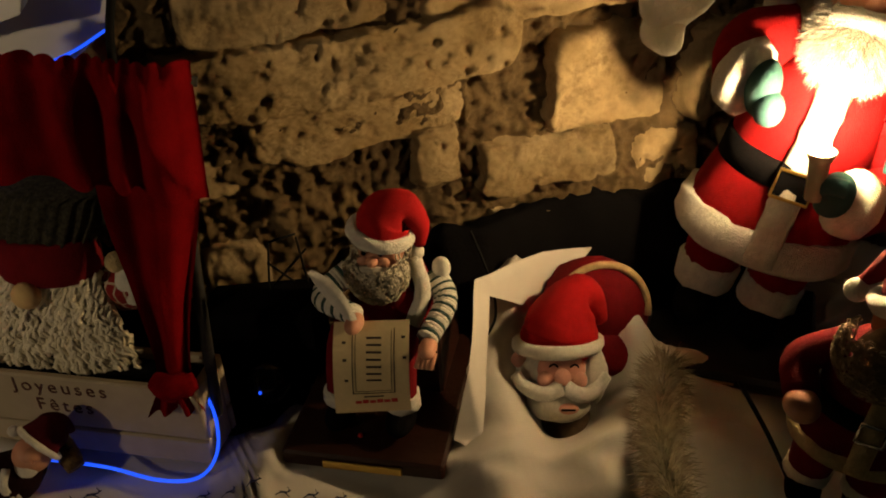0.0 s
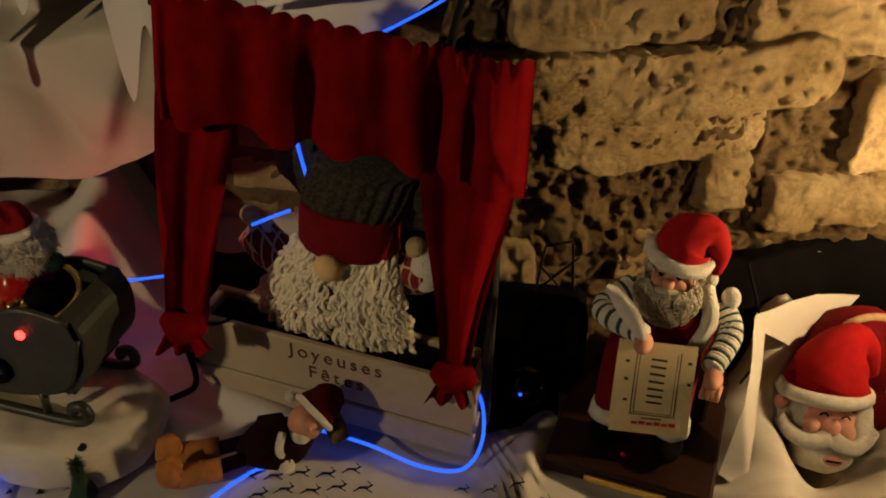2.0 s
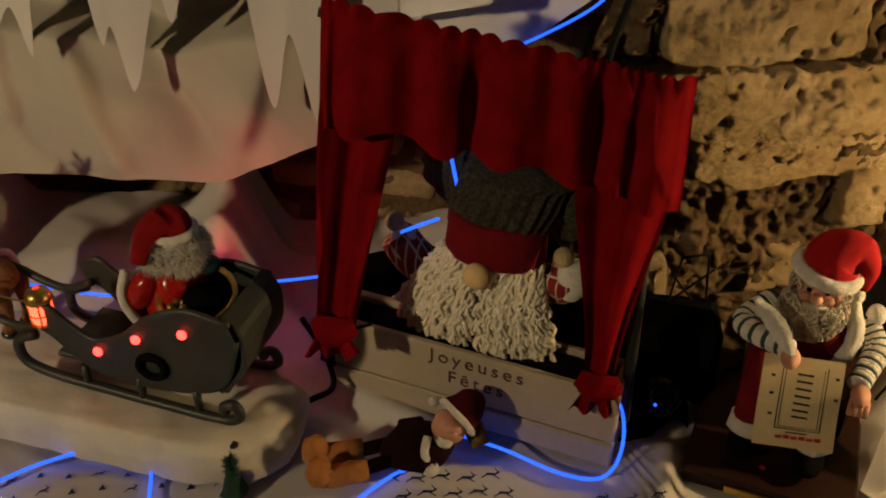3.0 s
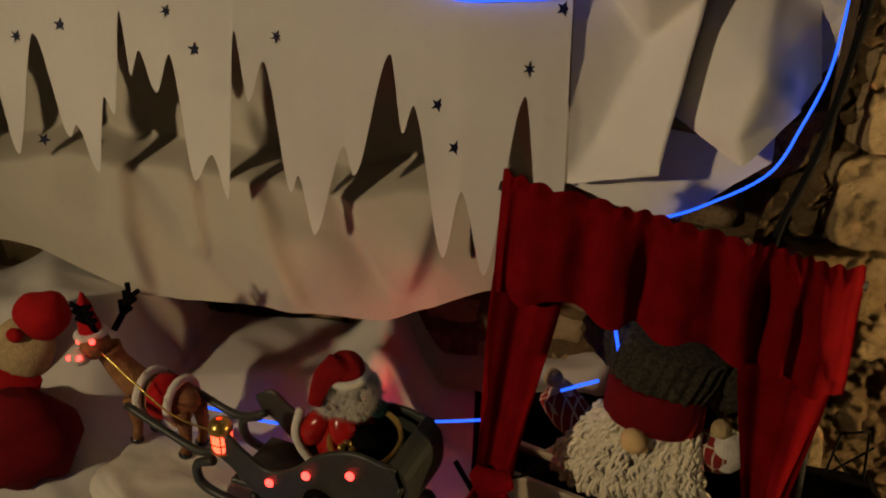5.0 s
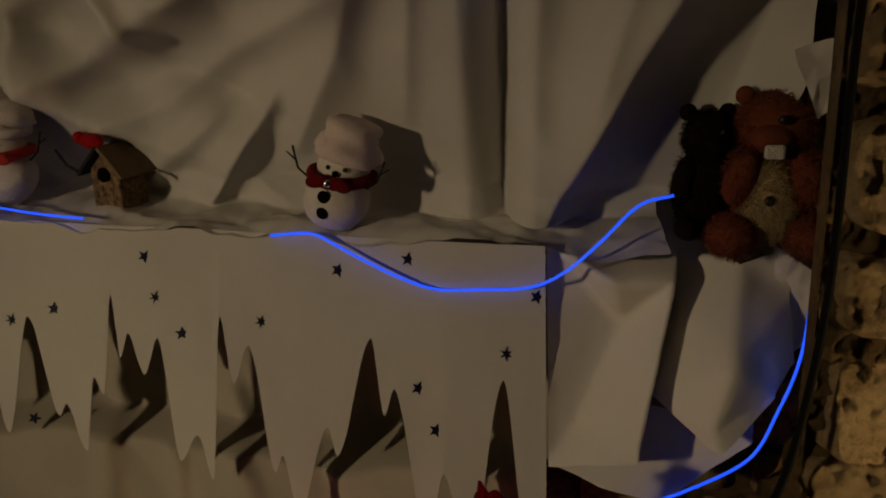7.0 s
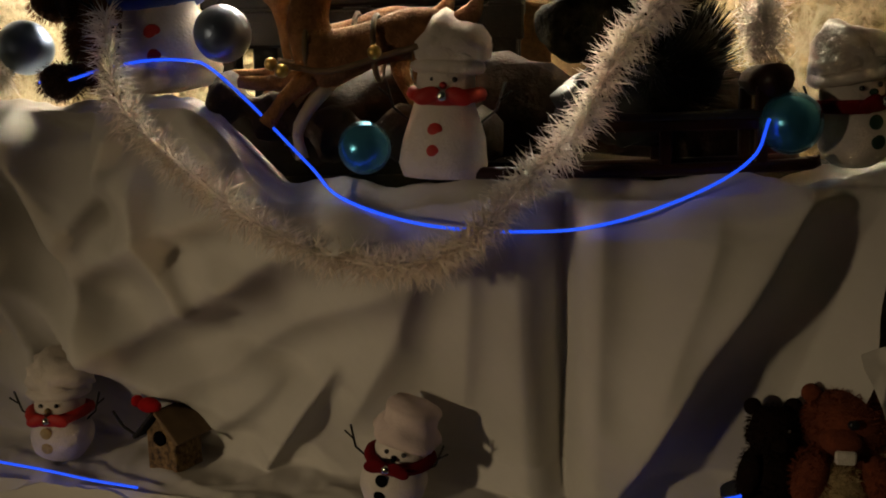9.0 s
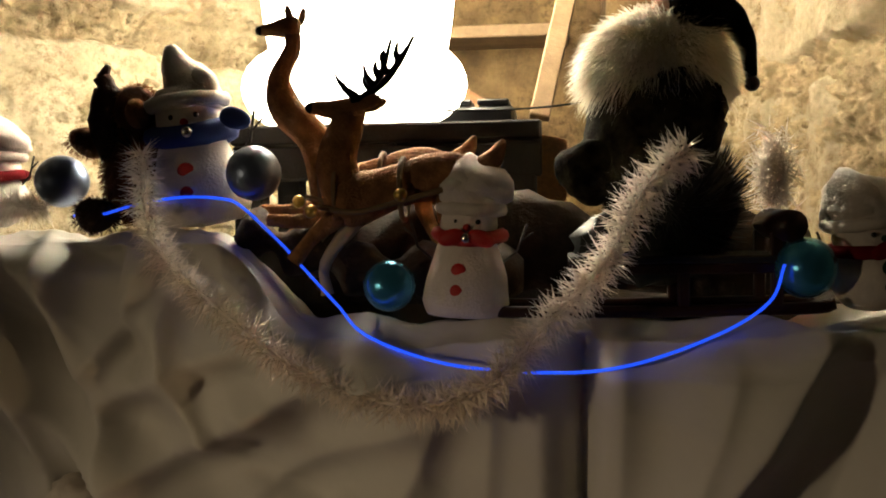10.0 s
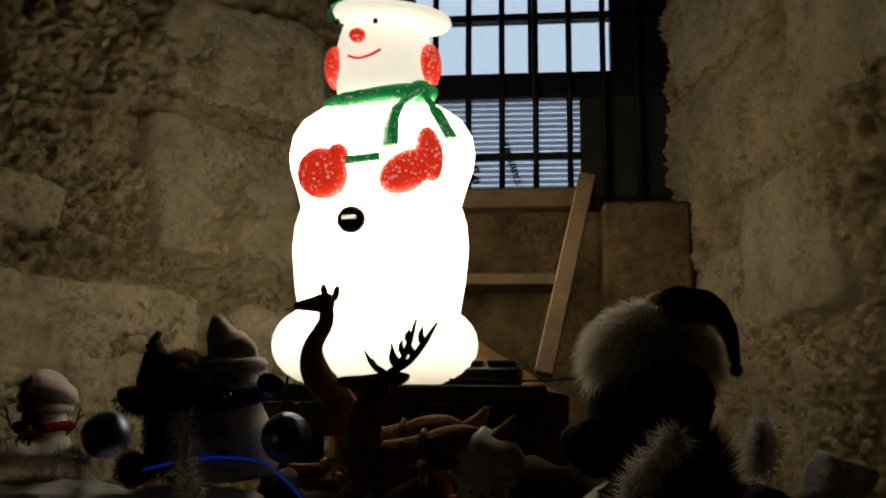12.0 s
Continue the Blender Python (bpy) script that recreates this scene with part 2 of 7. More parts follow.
# ---- mesh building ----
class Build:
    """Collects verts and faces with a material number each."""

    def __init__(self):
        self.v, self.f, self.m, self.s = [], [], [], []

    def add(self, verts, faces, mi=0, smooth=True, M=None):
        k = len(self.v)
        self.v += [tuple(M @ Vector(p)) for p in verts] if M is not None else [tuple(p) for p in verts]
        self.f += [tuple(i + k for i in q) for q in faces]
        self.m += [mi] * len(faces)
        self.s += [smooth] * len(faces)
        return self

    def grid(self, fn, nu, nv, mi=0, smooth=True, closed=False, M=None):
        cols = nu if closed else nu + 1
        verts = [fn(i / nu, j / nv) for j in range(nv + 1) for i in range(cols)]
        faces = []
        for j in range(nv):
            for i in range(nu):
                a, b = j * cols + i, j * cols + (i + 1) % cols
                faces.append((a, b, b + cols, a + cols))
        return self.add(verts, faces, mi, smooth, M)

    def ell(self, c, r, mi=0, rot=None, seg=18, rings=12, lump=0.0, freq=30.0, M=None):
        R = Euler([radians(a) for a in rot]).to_matrix() if rot else Matrix.Identity(3)
        r = (r, r, r) if isinstance(r, (int, float)) else r
        c = Vector(c)

        def fn(u, v):
            a, b = 2 * math.pi * u, math.pi * (v - 0.5)
            d = Vector((math.cos(a) * math.cos(b), math.sin(a) * math.cos(b), math.sin(b)))
            k = 1 + lump * noise.noise((c + d * max(r)) * freq) if lump else 1
            return c + R @ Vector((d.x * r[0] * k, d.y * r[1] * k, d.z * r[2] * k))

        return self.grid(fn, seg, rings, mi, True, True, M)

    def tube(self, pts, rad, mi=0, seg=10, caps=True, lump=0.0, freq=40.0, M=None, flat=1.0):
        pts = [Vector(p) for p in pts]
        rad = [rad] * len(pts) if isinstance(rad, (int, float)) else rad
        verts, up, a = [], Vector((0.013, 0.021, 1)), None
        for i, p in enumerate(pts):
            d = (pts[min(i + 1, len(pts) - 1)] - pts[max(i - 1, 0)]).normalized()
            if a is None:
                a = d.cross(up)
                if a.length < 0.05:
                    a = d.cross(Vector((1, 0.1, 0)))
            else:
                a = a - d * a.dot(d)
                if a.length < 0.05:
                    a = d.orthogonal()
            a.normalize()
            b = a.cross(d)
            for k in range(seg):
                w = 2 * math.pi * k / seg
                q = p + (a * math.cos(w) + b * math.sin(w) * flat) * rad[i]
                if lump:
                    q += (q - p) * lump * noise.noise(q * freq)
                verts.append(q)
        n = len(pts)
        faces = [(i * seg + k, i * seg + (k + 1) % seg, (i + 1) * seg + (k + 1) % seg, (i + 1) * seg + k) for i in range(n - 1) for k in range(seg)]
        if caps:
            faces += [tuple(range(seg - 1, -1, -1)), tuple((n - 1) * seg + k for k in range(seg))]
        return self.add(verts, faces, mi, True, M)

    def lathe(self, prof, mi=0, seg=24, M=None, lump=0.0, freq=30.0):
        def fn(u, v):
            x = v * (len(prof) - 1)
            i = min(int(x), len(prof) - 2)
            r, z = [prof[i][k] + (prof[i + 1][k] - prof[i][k]) * (x - i) for k in (0, 1)]
            p = Vector((r * math.cos(2 * math.pi * u), r * math.sin(2 * math.pi * u), z))
            return p * (1 + lump * noise.noise(p * freq)) if lump else p

        return self.grid(fn, seg, (len(prof) - 1) * 2, mi, True, True, M)

    def box(self, lo, hi, mi=0, bev=0.003, M=None):
        bm = bmesh.new()
        bmesh.ops.create_cube(bm, size=1.0)
        lo, hi = Vector(lo), Vector(hi)
        for q in bm.verts:
            q.co = Vector([(lo[k] + hi[k]) / 2 + q.co[k] * (hi[k] - lo[k]) for k in range(3)])
        if bev:
            bmesh.ops.bevel(bm, geom=list(bm.edges), offset=bev, segments=1, affect="EDGES")
        bm.verts.index_update()
        self.add([q.co.copy() for q in bm.verts], [[w.index for w in q.verts] for q in bm.faces], mi, False, M)
        bm.free()
        return self

    def strands(self, n, where, length, width, mi=0, droop=0.0, M=None, two=False):
        """Thin tapered blades; where() gives a root and a way."""
        verts, faces = [], []
        for _ in range(n):
            p, d = where()
            d = d.normalized()
            l = length * random.uniform(0.6, 1.15)
            side = d.cross(Vector((random.uniform(-1, 1), random.uniform(-1, 1), random.uniform(-1, 1))))
            side = side.normalized() * width if side.length > 1e-4 else Vector((width, 0, 0))
            tip = p + d * l + Vector((0, 0, -droop * l))
            k = len(verts)
            if two:
                mid = p + d * l * 0.55 + Vector((0, 0, -droop * l * 0.2))
                verts += [p - side, p + side, mid + side * 0.8, mid - side * 0.8, tip]
                faces += [(k, k + 1, k + 2, k + 3), (k + 3, k + 2, k + 4)]
            else:
                verts += [p - side, p + side, tip]
                faces.append((k, k + 1, k + 2))
        return self.add(verts, faces, mi, False, M)

    def make(self, name, mats, parent=None, label="", at=None, kind=""):
        me = bpy.data.meshes.new(name)
        me.from_pydata(self.v, [], self.f)
        for m in mats if isinstance(mats, (list, tuple)) else [mats]:
            me.materials.append(m)
        me.polygons.foreach_set("material_index", self.m)
        me.polygons.foreach_set("use_smooth", self.s)
        me.update()
        ob = new(name, me)
        if parent:
            ob.parent = parent
        if at is not None:
            ob.matrix_world = at
        return tagged(ob, label, kind=kind)


def islands(b):
    """Splits a build into its separate shells: (material, vertex numbers, face numbers)."""
    up = list(range(len(b.v)))

    def root(i):
        while up[i] != i:
            up[i] = up[up[i]]
            i = up[i]
        return i

    for f in b.f:
        for i in f[1:]:
            up[root(i)] = root(f[0])
    found = {}
    for n, f in enumerate(b.f):
        found.setdefault((b.m[n], root(f[0])), []).append(n)
    return [(m, faces) for (m, _), faces in found.items()]


def part_out(b, faces, name, material, parent, label=""):
    """One mesh part from some of a build's faces."""
    q, where = Build(), {}
    for n in faces:
        for i in b.f[n]:
            if i not in where:
                where[i] = len(q.v)
                q.v.append(b.v[i])
        q.f.append(tuple(where[i] for i in b.f[n]))
        q.m.append(0)
        q.s.append(b.s[n])
    ob = q.make(name, material, label=label)
    ob.parent = parent
    return ob


def assemble(b, root, mats, spec):
    """Makes the parts of a thing: spec names each material's part, and says if its shells are parts one by one."""
    whole = {}
    for m, faces in islands(b):
        name, single, label = spec[m]
        if single:
            c = sum((Vector(b.v[i]) for i in b.f[faces[len(faces) // 2]]), Vector()) / len(b.f[faces[0]])
            part_out(b, faces, name(c) if callable(name) else name, mats[m], root, label)
        else:
            whole.setdefault(m, []).extend(faces)
    for m, faces in whole.items():
        part_out(b, faces, spec[m][0], mats[m], root, spec[m][2])
    return root


def thing(name, at, label, category, group="", kind=""):
    ob = new(name)
    ob.empty_display_size = 0.05
    ob.matrix_world = at
    return tagged(ob, label, category, group, kind)


def curve_pts(keys, n=8):
    """A smooth line through the keys."""
    k = [Vector(p) for p in keys]
    k = [2 * k[0] - k[1]] + k + [2 * k[-1] - k[-2]]
    out = []
    for i in range(1, len(k) - 2):
        for j in range(n):
            t = j / n
            a, b, c, d = k[i - 1], k[i], k[i + 1], k[i + 2]
            out.append(0.5 * ((2 * b) + (c - a) * t + (2 * a - 5 * b + 4 * c - d) * t * t + (3 * b - a - 3 * c + d) * t ** 3))
    return out + [k[-2]]


def fbm(p, octaves=4):
    return sum(noise.noise(Vector(p) * 2 ** k) / 2 ** k for k in range(octaves))


def crease(x, y, x0, y0, x1, y1, w, amp):
    """A fold along a segment: steep on one side, soft on the other."""
    dx, dy = x1 - x0, y1 - y0
    n = math.hypot(dx, dy)
    t = ((x - x0) * dx + (y - y0) * dy) / (n * n)
    s = ((x - x0) * dy - (y - y0) * dx) / n
    tt = max(0.0, -t, t - 1) * n
    s *= 1.0 if s > 0 else 2.4
    return amp * math.exp(-(s / w) ** 2 - (tt / w) ** 2)


def crumple(x, y, scale, amp, seed=0.0):
    """Flat facets between sharp creases, as in paper."""
    x, y = x * scale, y * scale
    x, y = x + 0.45 * noise.noise(Vector((x * 0.6, y * 0.6, seed))), y + 0.45 * noise.noise(Vector((x * 0.6, y * 0.6, seed + 9)))
    x, y = x + 0.5 * y, y
    i, j = math.floor(x), math.floor(y)
    u, v = x - i, y - j
    h = [noise.cell(Vector((i + a + 0.5, j + b + 0.5, seed + 0.5))) - 0.5 for a, b in ((0, 0), (1, 0), (0, 1), (1, 1))]
    k = h[0] + (h[1] - h[0]) * u + (h[2] - h[0]) * v if u + v < 1 else h[3] + (h[2] - h[3]) * (1 - u) + (h[1] - h[3]) * (1 - v)
    return amp * k


# ---- structure ----
def erosion(x, z, seed):
    """Weathered relief: broad hollows, ridges, grain and pits."""
    a = noise.noise(Vector((x * 7, z * 9, seed)))
    b = noise.noise(Vector((x * 19, z * 26, seed + 3)))
    c = noise.noise(Vector((x * 52, z * 60, seed + 7)))
    e = noise.noise(Vector((x * 110, z * 120, seed + 5)))
    p = noise.noise(Vector((x * 31, z * 38, seed + 11)))
    return 0.6 * a + 0.5 * (0.5 - 2 * abs(b)) + 0.32 * c + 0.2 * e - 2.2 * max(0.0, p - 0.28)


def smooth(a, b, x):
    t = min(1.0, max(0.0, (x - a) / (b - a)))
    return t * t * (3 - 2 * t)



def slab(name, lo, hi, material, label):
    b = Build().box(lo, hi, 0, 0)
    return tagged(b.make(name, material), label, name.split("_")[0], kind="structure")


SKYGLOW = mat("daylight", (0.6, 0.75, 1.0), 1.0, var=0.0, bump=0.0, emit=16.0, ecol=(0.72, 0.85, 1.0))
slab("backdrop", (-2.2, 4.6, 2.4), (1.6, 4.62, 6.5), SKYGLOW, "bright overcast daylight outside the cellar window")
# unseen room shell, added to shut out the sky and bounce little light
slab("floor", (-3.1, -3.1, -0.1), (3.1, 1.1, 0), FLOORM, "worn grey stone floor of the cellar room")
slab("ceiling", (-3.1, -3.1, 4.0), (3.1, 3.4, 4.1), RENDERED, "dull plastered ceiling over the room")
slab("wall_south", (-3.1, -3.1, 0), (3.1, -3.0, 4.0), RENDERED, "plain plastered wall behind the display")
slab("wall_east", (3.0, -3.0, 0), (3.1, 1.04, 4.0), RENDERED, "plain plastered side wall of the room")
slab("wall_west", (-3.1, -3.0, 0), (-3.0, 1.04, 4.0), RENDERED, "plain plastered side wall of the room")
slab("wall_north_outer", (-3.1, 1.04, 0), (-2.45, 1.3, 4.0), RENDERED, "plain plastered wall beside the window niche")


def stone_wall(name, a, b, z0, z1, rows, label, material, backing, wave, rough, cells=110.0, back=0.03, shift=0, fine=75, skip=0.0, slant=0.0, extra=(), holes=1.0):
    """A wall from a to b (plan), seen from the side to the right of that way: a crumbling bed with stones set in it.
    rows: (z0, z1, least width, greatest width, proud) for each course; extra: single stones (x0, x1, z0, z1, proud)."""
    a, b = Vector((*a, 0)), Vector((*b, 0))
    u = (b - a).normalized()
    n = Vector((u.y, -u.x, 0))
    length = (b - a).length

    def edge(z):
        return -slant * smooth(1.32, 1.12, z)

    def relief(x, z, seed):
        """Lumps, grain and holes of crumbling mortar."""
        p = Vector((x, seed, z))
        k = 1.3 * noise.noise(p * 4) + 0.8 * noise.noise(p * 13) + 0.75 * (0.55 - 1.6 * abs(noise.noise(p * 27))) + 0.55 * (0.5 - 1.5 * abs(noise.noise(p * 58 + Vector((3, 1, 5))))) + 0.35 * noise.noise(p * 120) + 0.16 * noise.noise(p * 230)
        return k + 0.5 * abs(noise.noise(p * 36 + Vector((4, 4, 1)))) - holes * (1.5 * max(0.0, noise.noise(Vector((p.x * 11, p.y * 11 + 2, p.z * 21 + 9))) - 0.26) + 2.2 * max(0.0, noise.noise(p * 52 + Vector((1, 8, 4))) - 0.30))

    def bed(s, t):
        z = z0 + t * (z1 - z0)
        x = s * length + edge(z) * (1 - s)
        return a + u * x + n * (rough * (relief(x, z, 3.0 + shift) - 0.5)) + Vector((0, 0, z))

    wall = Build().grid(bed, max(8, int(length * fine)), max(8, int((z1 - z0) * fine)))
    wall.grid(lambda s, t: a + u * s * length - n * back + Vector((0, 0, z0 + t * (z1 - z0))), 1, 1)
    ends = [a, a - n * back, b, b - n * back]
    wall.add([p + Vector((0, 0, z)) for p in ends for z in (z0, z1)], [(0, 1, 3, 2), (4, 5, 7, 6), (0, 2, 6, 4), (1, 3, 7, 5)], 0, False)
    root = tagged(wall.make(name, backing), label, "wall", kind="structure")
    rng = random.Random(len(name) + shift)
    cuts = list(extra)
    for (r0, r1, w0, w1, proud) in rows:
        x = -rng.uniform(0, w0)
        while x < length:
            w = rng.uniform(w0, w1)
            xa, xb = max(x, 0.0) + 0.004, min(x + w, length) - 0.004
            x += w
            if xb - xa > 0.03 and rng.random() >= skip:
                cuts.append((xa, xb, r0 + rng.uniform(0.0, 0.010), r1 - rng.uniform(0.0, 0.010), proud))
    for xa, xb, za, zb, proud in cuts:
        p_out, seed = proud * rng.uniform(0.7, 1.25), rng.uniform(0, 90)
        tilt, lean_z, skew = rng.uniform(-0.4, 0.4) * proud, rng.uniform(-0.5, 0.2) * proud, rng.uniform(-0.12, 0.12)
        corner = rng.uniform(5, 12)

        def stone(s, t):
            ss, tt = 2 * s - 1, 2 * t - 1
            r = (abs(ss) ** corner + abs(tt) ** corner) ** (1 / corner)
            sx = xa + (xb - xa) * s + skew * (zb - za) * tt * 0.5
            sz = za + (zb - za) * t
            p = Vector((sx, seed, sz))
            rag = 0.30 * wave * noise.noise(p * 24) + 0.12 * wave * noise.noise(p * 70)
            wx = rag + wave * 0.8 * noise.noise(Vector((sx * 5, sz * 5, shift + 2)))
            wz = 0.30 * wave * noise.noise(p * 19 + Vector((0, 5, 0))) + 0.12 * wave * noise.noise(p * 66) + wave * 0.8 * noise.noise(Vector((sx * 4, sz * 4, shift + 31)))
            k = smooth(1.0, 0.86 + 0.08 * noise.noise(p * 15), r)
            face = p_out + tilt * ss + lean_z * tt + 0.35 * proud * noise.noise(p * 9) + 0.0055 * noise.noise(Vector((p.x * 26, p.y, p.z * 55))) + 0.0040 * (0.5 - abs(noise.noise(p * 80))) + 0.0018 * noise.noise(p * 190)
            face -= 0.026 * max(0.0, noise.noise(p * 64) - 0.33) + 0.010 * max(0.0, noise.noise(p * 22) - 0.36) + 0.3 * rough * max(0.0, 0.10 - abs(noise.noise(p * Vector((1, 1, 1)) * 8 + Vector((2, 2, 2))))) * 3
            face += 0.5 * rough * noise.noise(p * 6) + 0.3 * rough * noise.noise(p * 17)
            h = -1.7 * rough + (face + 1.7 * rough) * k
            return a + u * max(edge(sz) * (1 - s), sx + wx) + n * h + Vector((0, 0, sz + wz))

        q = Build().grid(stone, max(6, int((xb - xa) * cells)), max(5, int((zb - za) * cells)))
        q.make("stone", material, root)
    return root


# course heights, widths and how proud the stones stand
LOW = [(0.60, 0.70, 0.10, 0.2, 0.01), (0.70, 0.775, 0.09, 0.2, 0.008), (0.775, 0.86, 0.10, 0.22, 0.012), (0.86, 0.955, 0.12, 0.26, 0.022), (0.955, 1.05, 0.2, 0.42, 0.026), (1.05, 1.165, 0.40, 0.62, 0.030)]
UPPER = [(1.24, 1.37, 0.3, 0.5, 0.016), (1.37, 1.50, 0.22, 0.4, 0.016), (1.50, 1.64, 0.3, 0.5, 0.018), (1.64, 1.80, 0.3, 0.5, 0.018)]
# single stones of the lower wall: from x to x, from z to z, how proud
LONG = [(0.13, 0.42, 1.135, 1.245, 0.014), (0.42, 0.80, 1.098, 1.235, 0.018), (0.80, 1.25, 1.09, 1.23, 0.018), (0.10, 0.56, 1.040, 1.140, 0.024), (0.19, 0.485, 0.966, 1.052, 0.008)]
SHORT = [(0.580, 0.765, 0.945, 1.082, 0.024), (0.490, 0.708, 0.866, 0.948, 0.018), (0.400, 0.468, 0.895, 0.985, 0.012), (0.50, 0.725, 0.762, 0.832, 0.008), (0.725, 0.83, 0.80, 0.93, 0.012),
         (0.10, 0.185, 0.935, 0.99, 0.010), (0.30, 0.375, 0.80, 0.865, 0.006), (0.12, 0.21, 0.775, 0.86, 0.008), (0.77, 1.10, 0.935, 1.08, 0.022), (0.84, 1.2, 0.78, 0.92, 0.02), (0.20, 0.30, 0.70, 0.765, 0.008)]
SET = [(q[0] - 0.135, q[1] - 0.135, *q[2:]) for q in LONG + SHORT]
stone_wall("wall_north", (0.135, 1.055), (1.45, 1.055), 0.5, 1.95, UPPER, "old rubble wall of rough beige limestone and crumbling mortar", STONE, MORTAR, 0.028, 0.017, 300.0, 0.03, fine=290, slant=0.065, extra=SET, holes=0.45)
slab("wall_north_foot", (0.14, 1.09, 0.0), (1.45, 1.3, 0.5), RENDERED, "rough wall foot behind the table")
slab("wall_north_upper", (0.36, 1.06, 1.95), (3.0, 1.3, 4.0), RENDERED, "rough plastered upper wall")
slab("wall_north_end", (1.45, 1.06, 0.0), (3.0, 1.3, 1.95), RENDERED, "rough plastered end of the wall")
# dressed blocks among the rough stone of the niche: along the wall, heights, how proud
EAST = [(1.04, 1.64, 2.725, 3.25, 0.016), (0.705, 1.26, 2.305, 2.690, 0.016), (0.555, 1.015, 2.690, 3.05, 0.014), (0.10, 0.535, 2.60, 3.10, 0.012), (0.10, 0.685, 2.06, 2.575, 0.012), (0.72, 1.10, 1.86, 2.285, 0.004), (0.10, 1.0, 3.08, 3.6, 0.012)]
WEST = [(0.90, 1.86, 1.90, 2.50, 0.020), (1.89, 2.32, 1.95, 2.46, 0.012), (0.40, 0.88, 1.9, 2.40, 0.012), (1.60, 2.14, 2.56, 3.01, 0.012), (1.63, 2.25, 3.04, 3.42, 0.012), (1.14, 1.37, 2.59, 2.74, 0.014), (0.60, 1.12, 2.62, 3.0, 0.014)]
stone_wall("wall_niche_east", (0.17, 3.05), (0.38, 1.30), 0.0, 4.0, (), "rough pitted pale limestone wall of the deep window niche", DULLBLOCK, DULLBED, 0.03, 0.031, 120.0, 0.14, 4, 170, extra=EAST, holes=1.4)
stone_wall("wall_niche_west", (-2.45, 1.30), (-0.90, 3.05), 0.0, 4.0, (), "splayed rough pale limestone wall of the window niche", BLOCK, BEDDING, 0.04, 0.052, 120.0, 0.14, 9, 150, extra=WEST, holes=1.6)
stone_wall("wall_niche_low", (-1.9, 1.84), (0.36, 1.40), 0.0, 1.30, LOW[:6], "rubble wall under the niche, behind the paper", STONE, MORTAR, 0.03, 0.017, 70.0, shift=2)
slab("window_sill_floor", (-2.5, 1.76, 1.70), (0.36, 3.05, 1.86), FLOORM, "dusty stone sill inside the niche")
slab("wall_window_low", (-1.1, 3.0, 1.86), (0.25, 3.3, 2.765), MORTAR, "stone wall under the barred window")
slab("wall_window_left", (-1.4, 3.05, 2.765), (-0.92, 3.3, 4.0), BLOCK, "stone wall beside the barred window")
slab("wall_window_right", (0.19, 3.0, 2.765), (0.6, 3.3, 4.0), BLOCK, "stone wall beside the barred window")
slab("wall_window_head", (-0.92, 3.05, 3.82), (0.19, 3.3, 4.0), BLOCK, "stone lintel over the barred window")


# ---- the table and its white paper ----
def cloth_z(x, y):
    z = 0.69
    z += 0.20 * smooth(1.04, 1.30, y) * smooth(-0.31, -0.43, x) * (1 - 0.25 * smooth(-0.9, -1.2, x)) * (1 - 0.75 * smooth(-0.37, -0.50, x) * smooth(-0.84, -0.74, x))
    z += crease(x, y, 0.515, 0.98, 0.415, 0.70, 0.075, 0.085) * (0.30 + 0.70 * smooth(0.66, 0.95, y))
    z += 0.085 * math.exp(-((x - 0.60) / 0.12) ** 2 - ((y - 0.97) / 0.09) ** 2)
    z += crease(x, y, 0.66, 0.90, 0.50, 0.62, 0.05, 0.03)
    z -= 0.060 * math.exp(-((x - 0.53) / 0.07) ** 2 - ((y - 0.84) / 0.07) ** 2)
    z += crease(x, y, 0.20, 0.92, 0.10, 0.70, 0.03, 0.02)
    z += crease(x, y, -0.14, 0.94, -0.28, 1.06, 0.04, 0.035)
    flat = 1 - 0.85 * math.exp(-(max(0, abs(x + 0.25) - 0.3) / 0.1) ** 2) * smooth(0.93, 0.86, y)
    return z + flat * (crumple(x, y, 7.0, 0.034 + 0.030 * smooth(0.30, 0.42, x)) + crumple(x, y, 17.0, 0.008, 3) + 0.004 * fbm(Vector((x * 5, y * 5, 1)), 3))


def cloth_at(u, v):
    x = -1.9 + 3.3 * u
    y = 0.36 + v * (1.14 - 0.44 * smooth(0.09, 0.15, x))
    return x, y, cloth_z(x, y)


cloth = Build().grid(cloth_at, 330, 150)
cloth.grid(lambda u, v: (-1.9 + 3.3 * u, 0.36 - 0.02 * math.sin(u * 60) * v, cloth_z(-1.9 + 3.3 * u, 0.36) - 0.5 * v), 160, 6)
tagged(cloth.make("tablecloth", PAPER), "creased white paper cloth spread over the display table", "tablecloth")
tb = thing("table", pose(-0.25, 0.93, 0), "plain wooden table hidden under the white paper", "table")
Build().box((-1.6, -0.55, 0.60), (1.6, 0.5, 0.64), 0, 0.004).make("tabletop", WOOD, tb)
for px in (-1.5, 1.5):
    for py in (-0.5, 0.4):
        Build().box((px - 0.03, py - 0.03, 0), (px + 0.03, py + 0.03, 0.60), 0, 0.003).make("leg", WOOD, tb)


# ---- hanging white paper with icicle edge ----
def panel_y(x, z):
    return 0.9333 - 0.1892 * x + 0.2636 * z


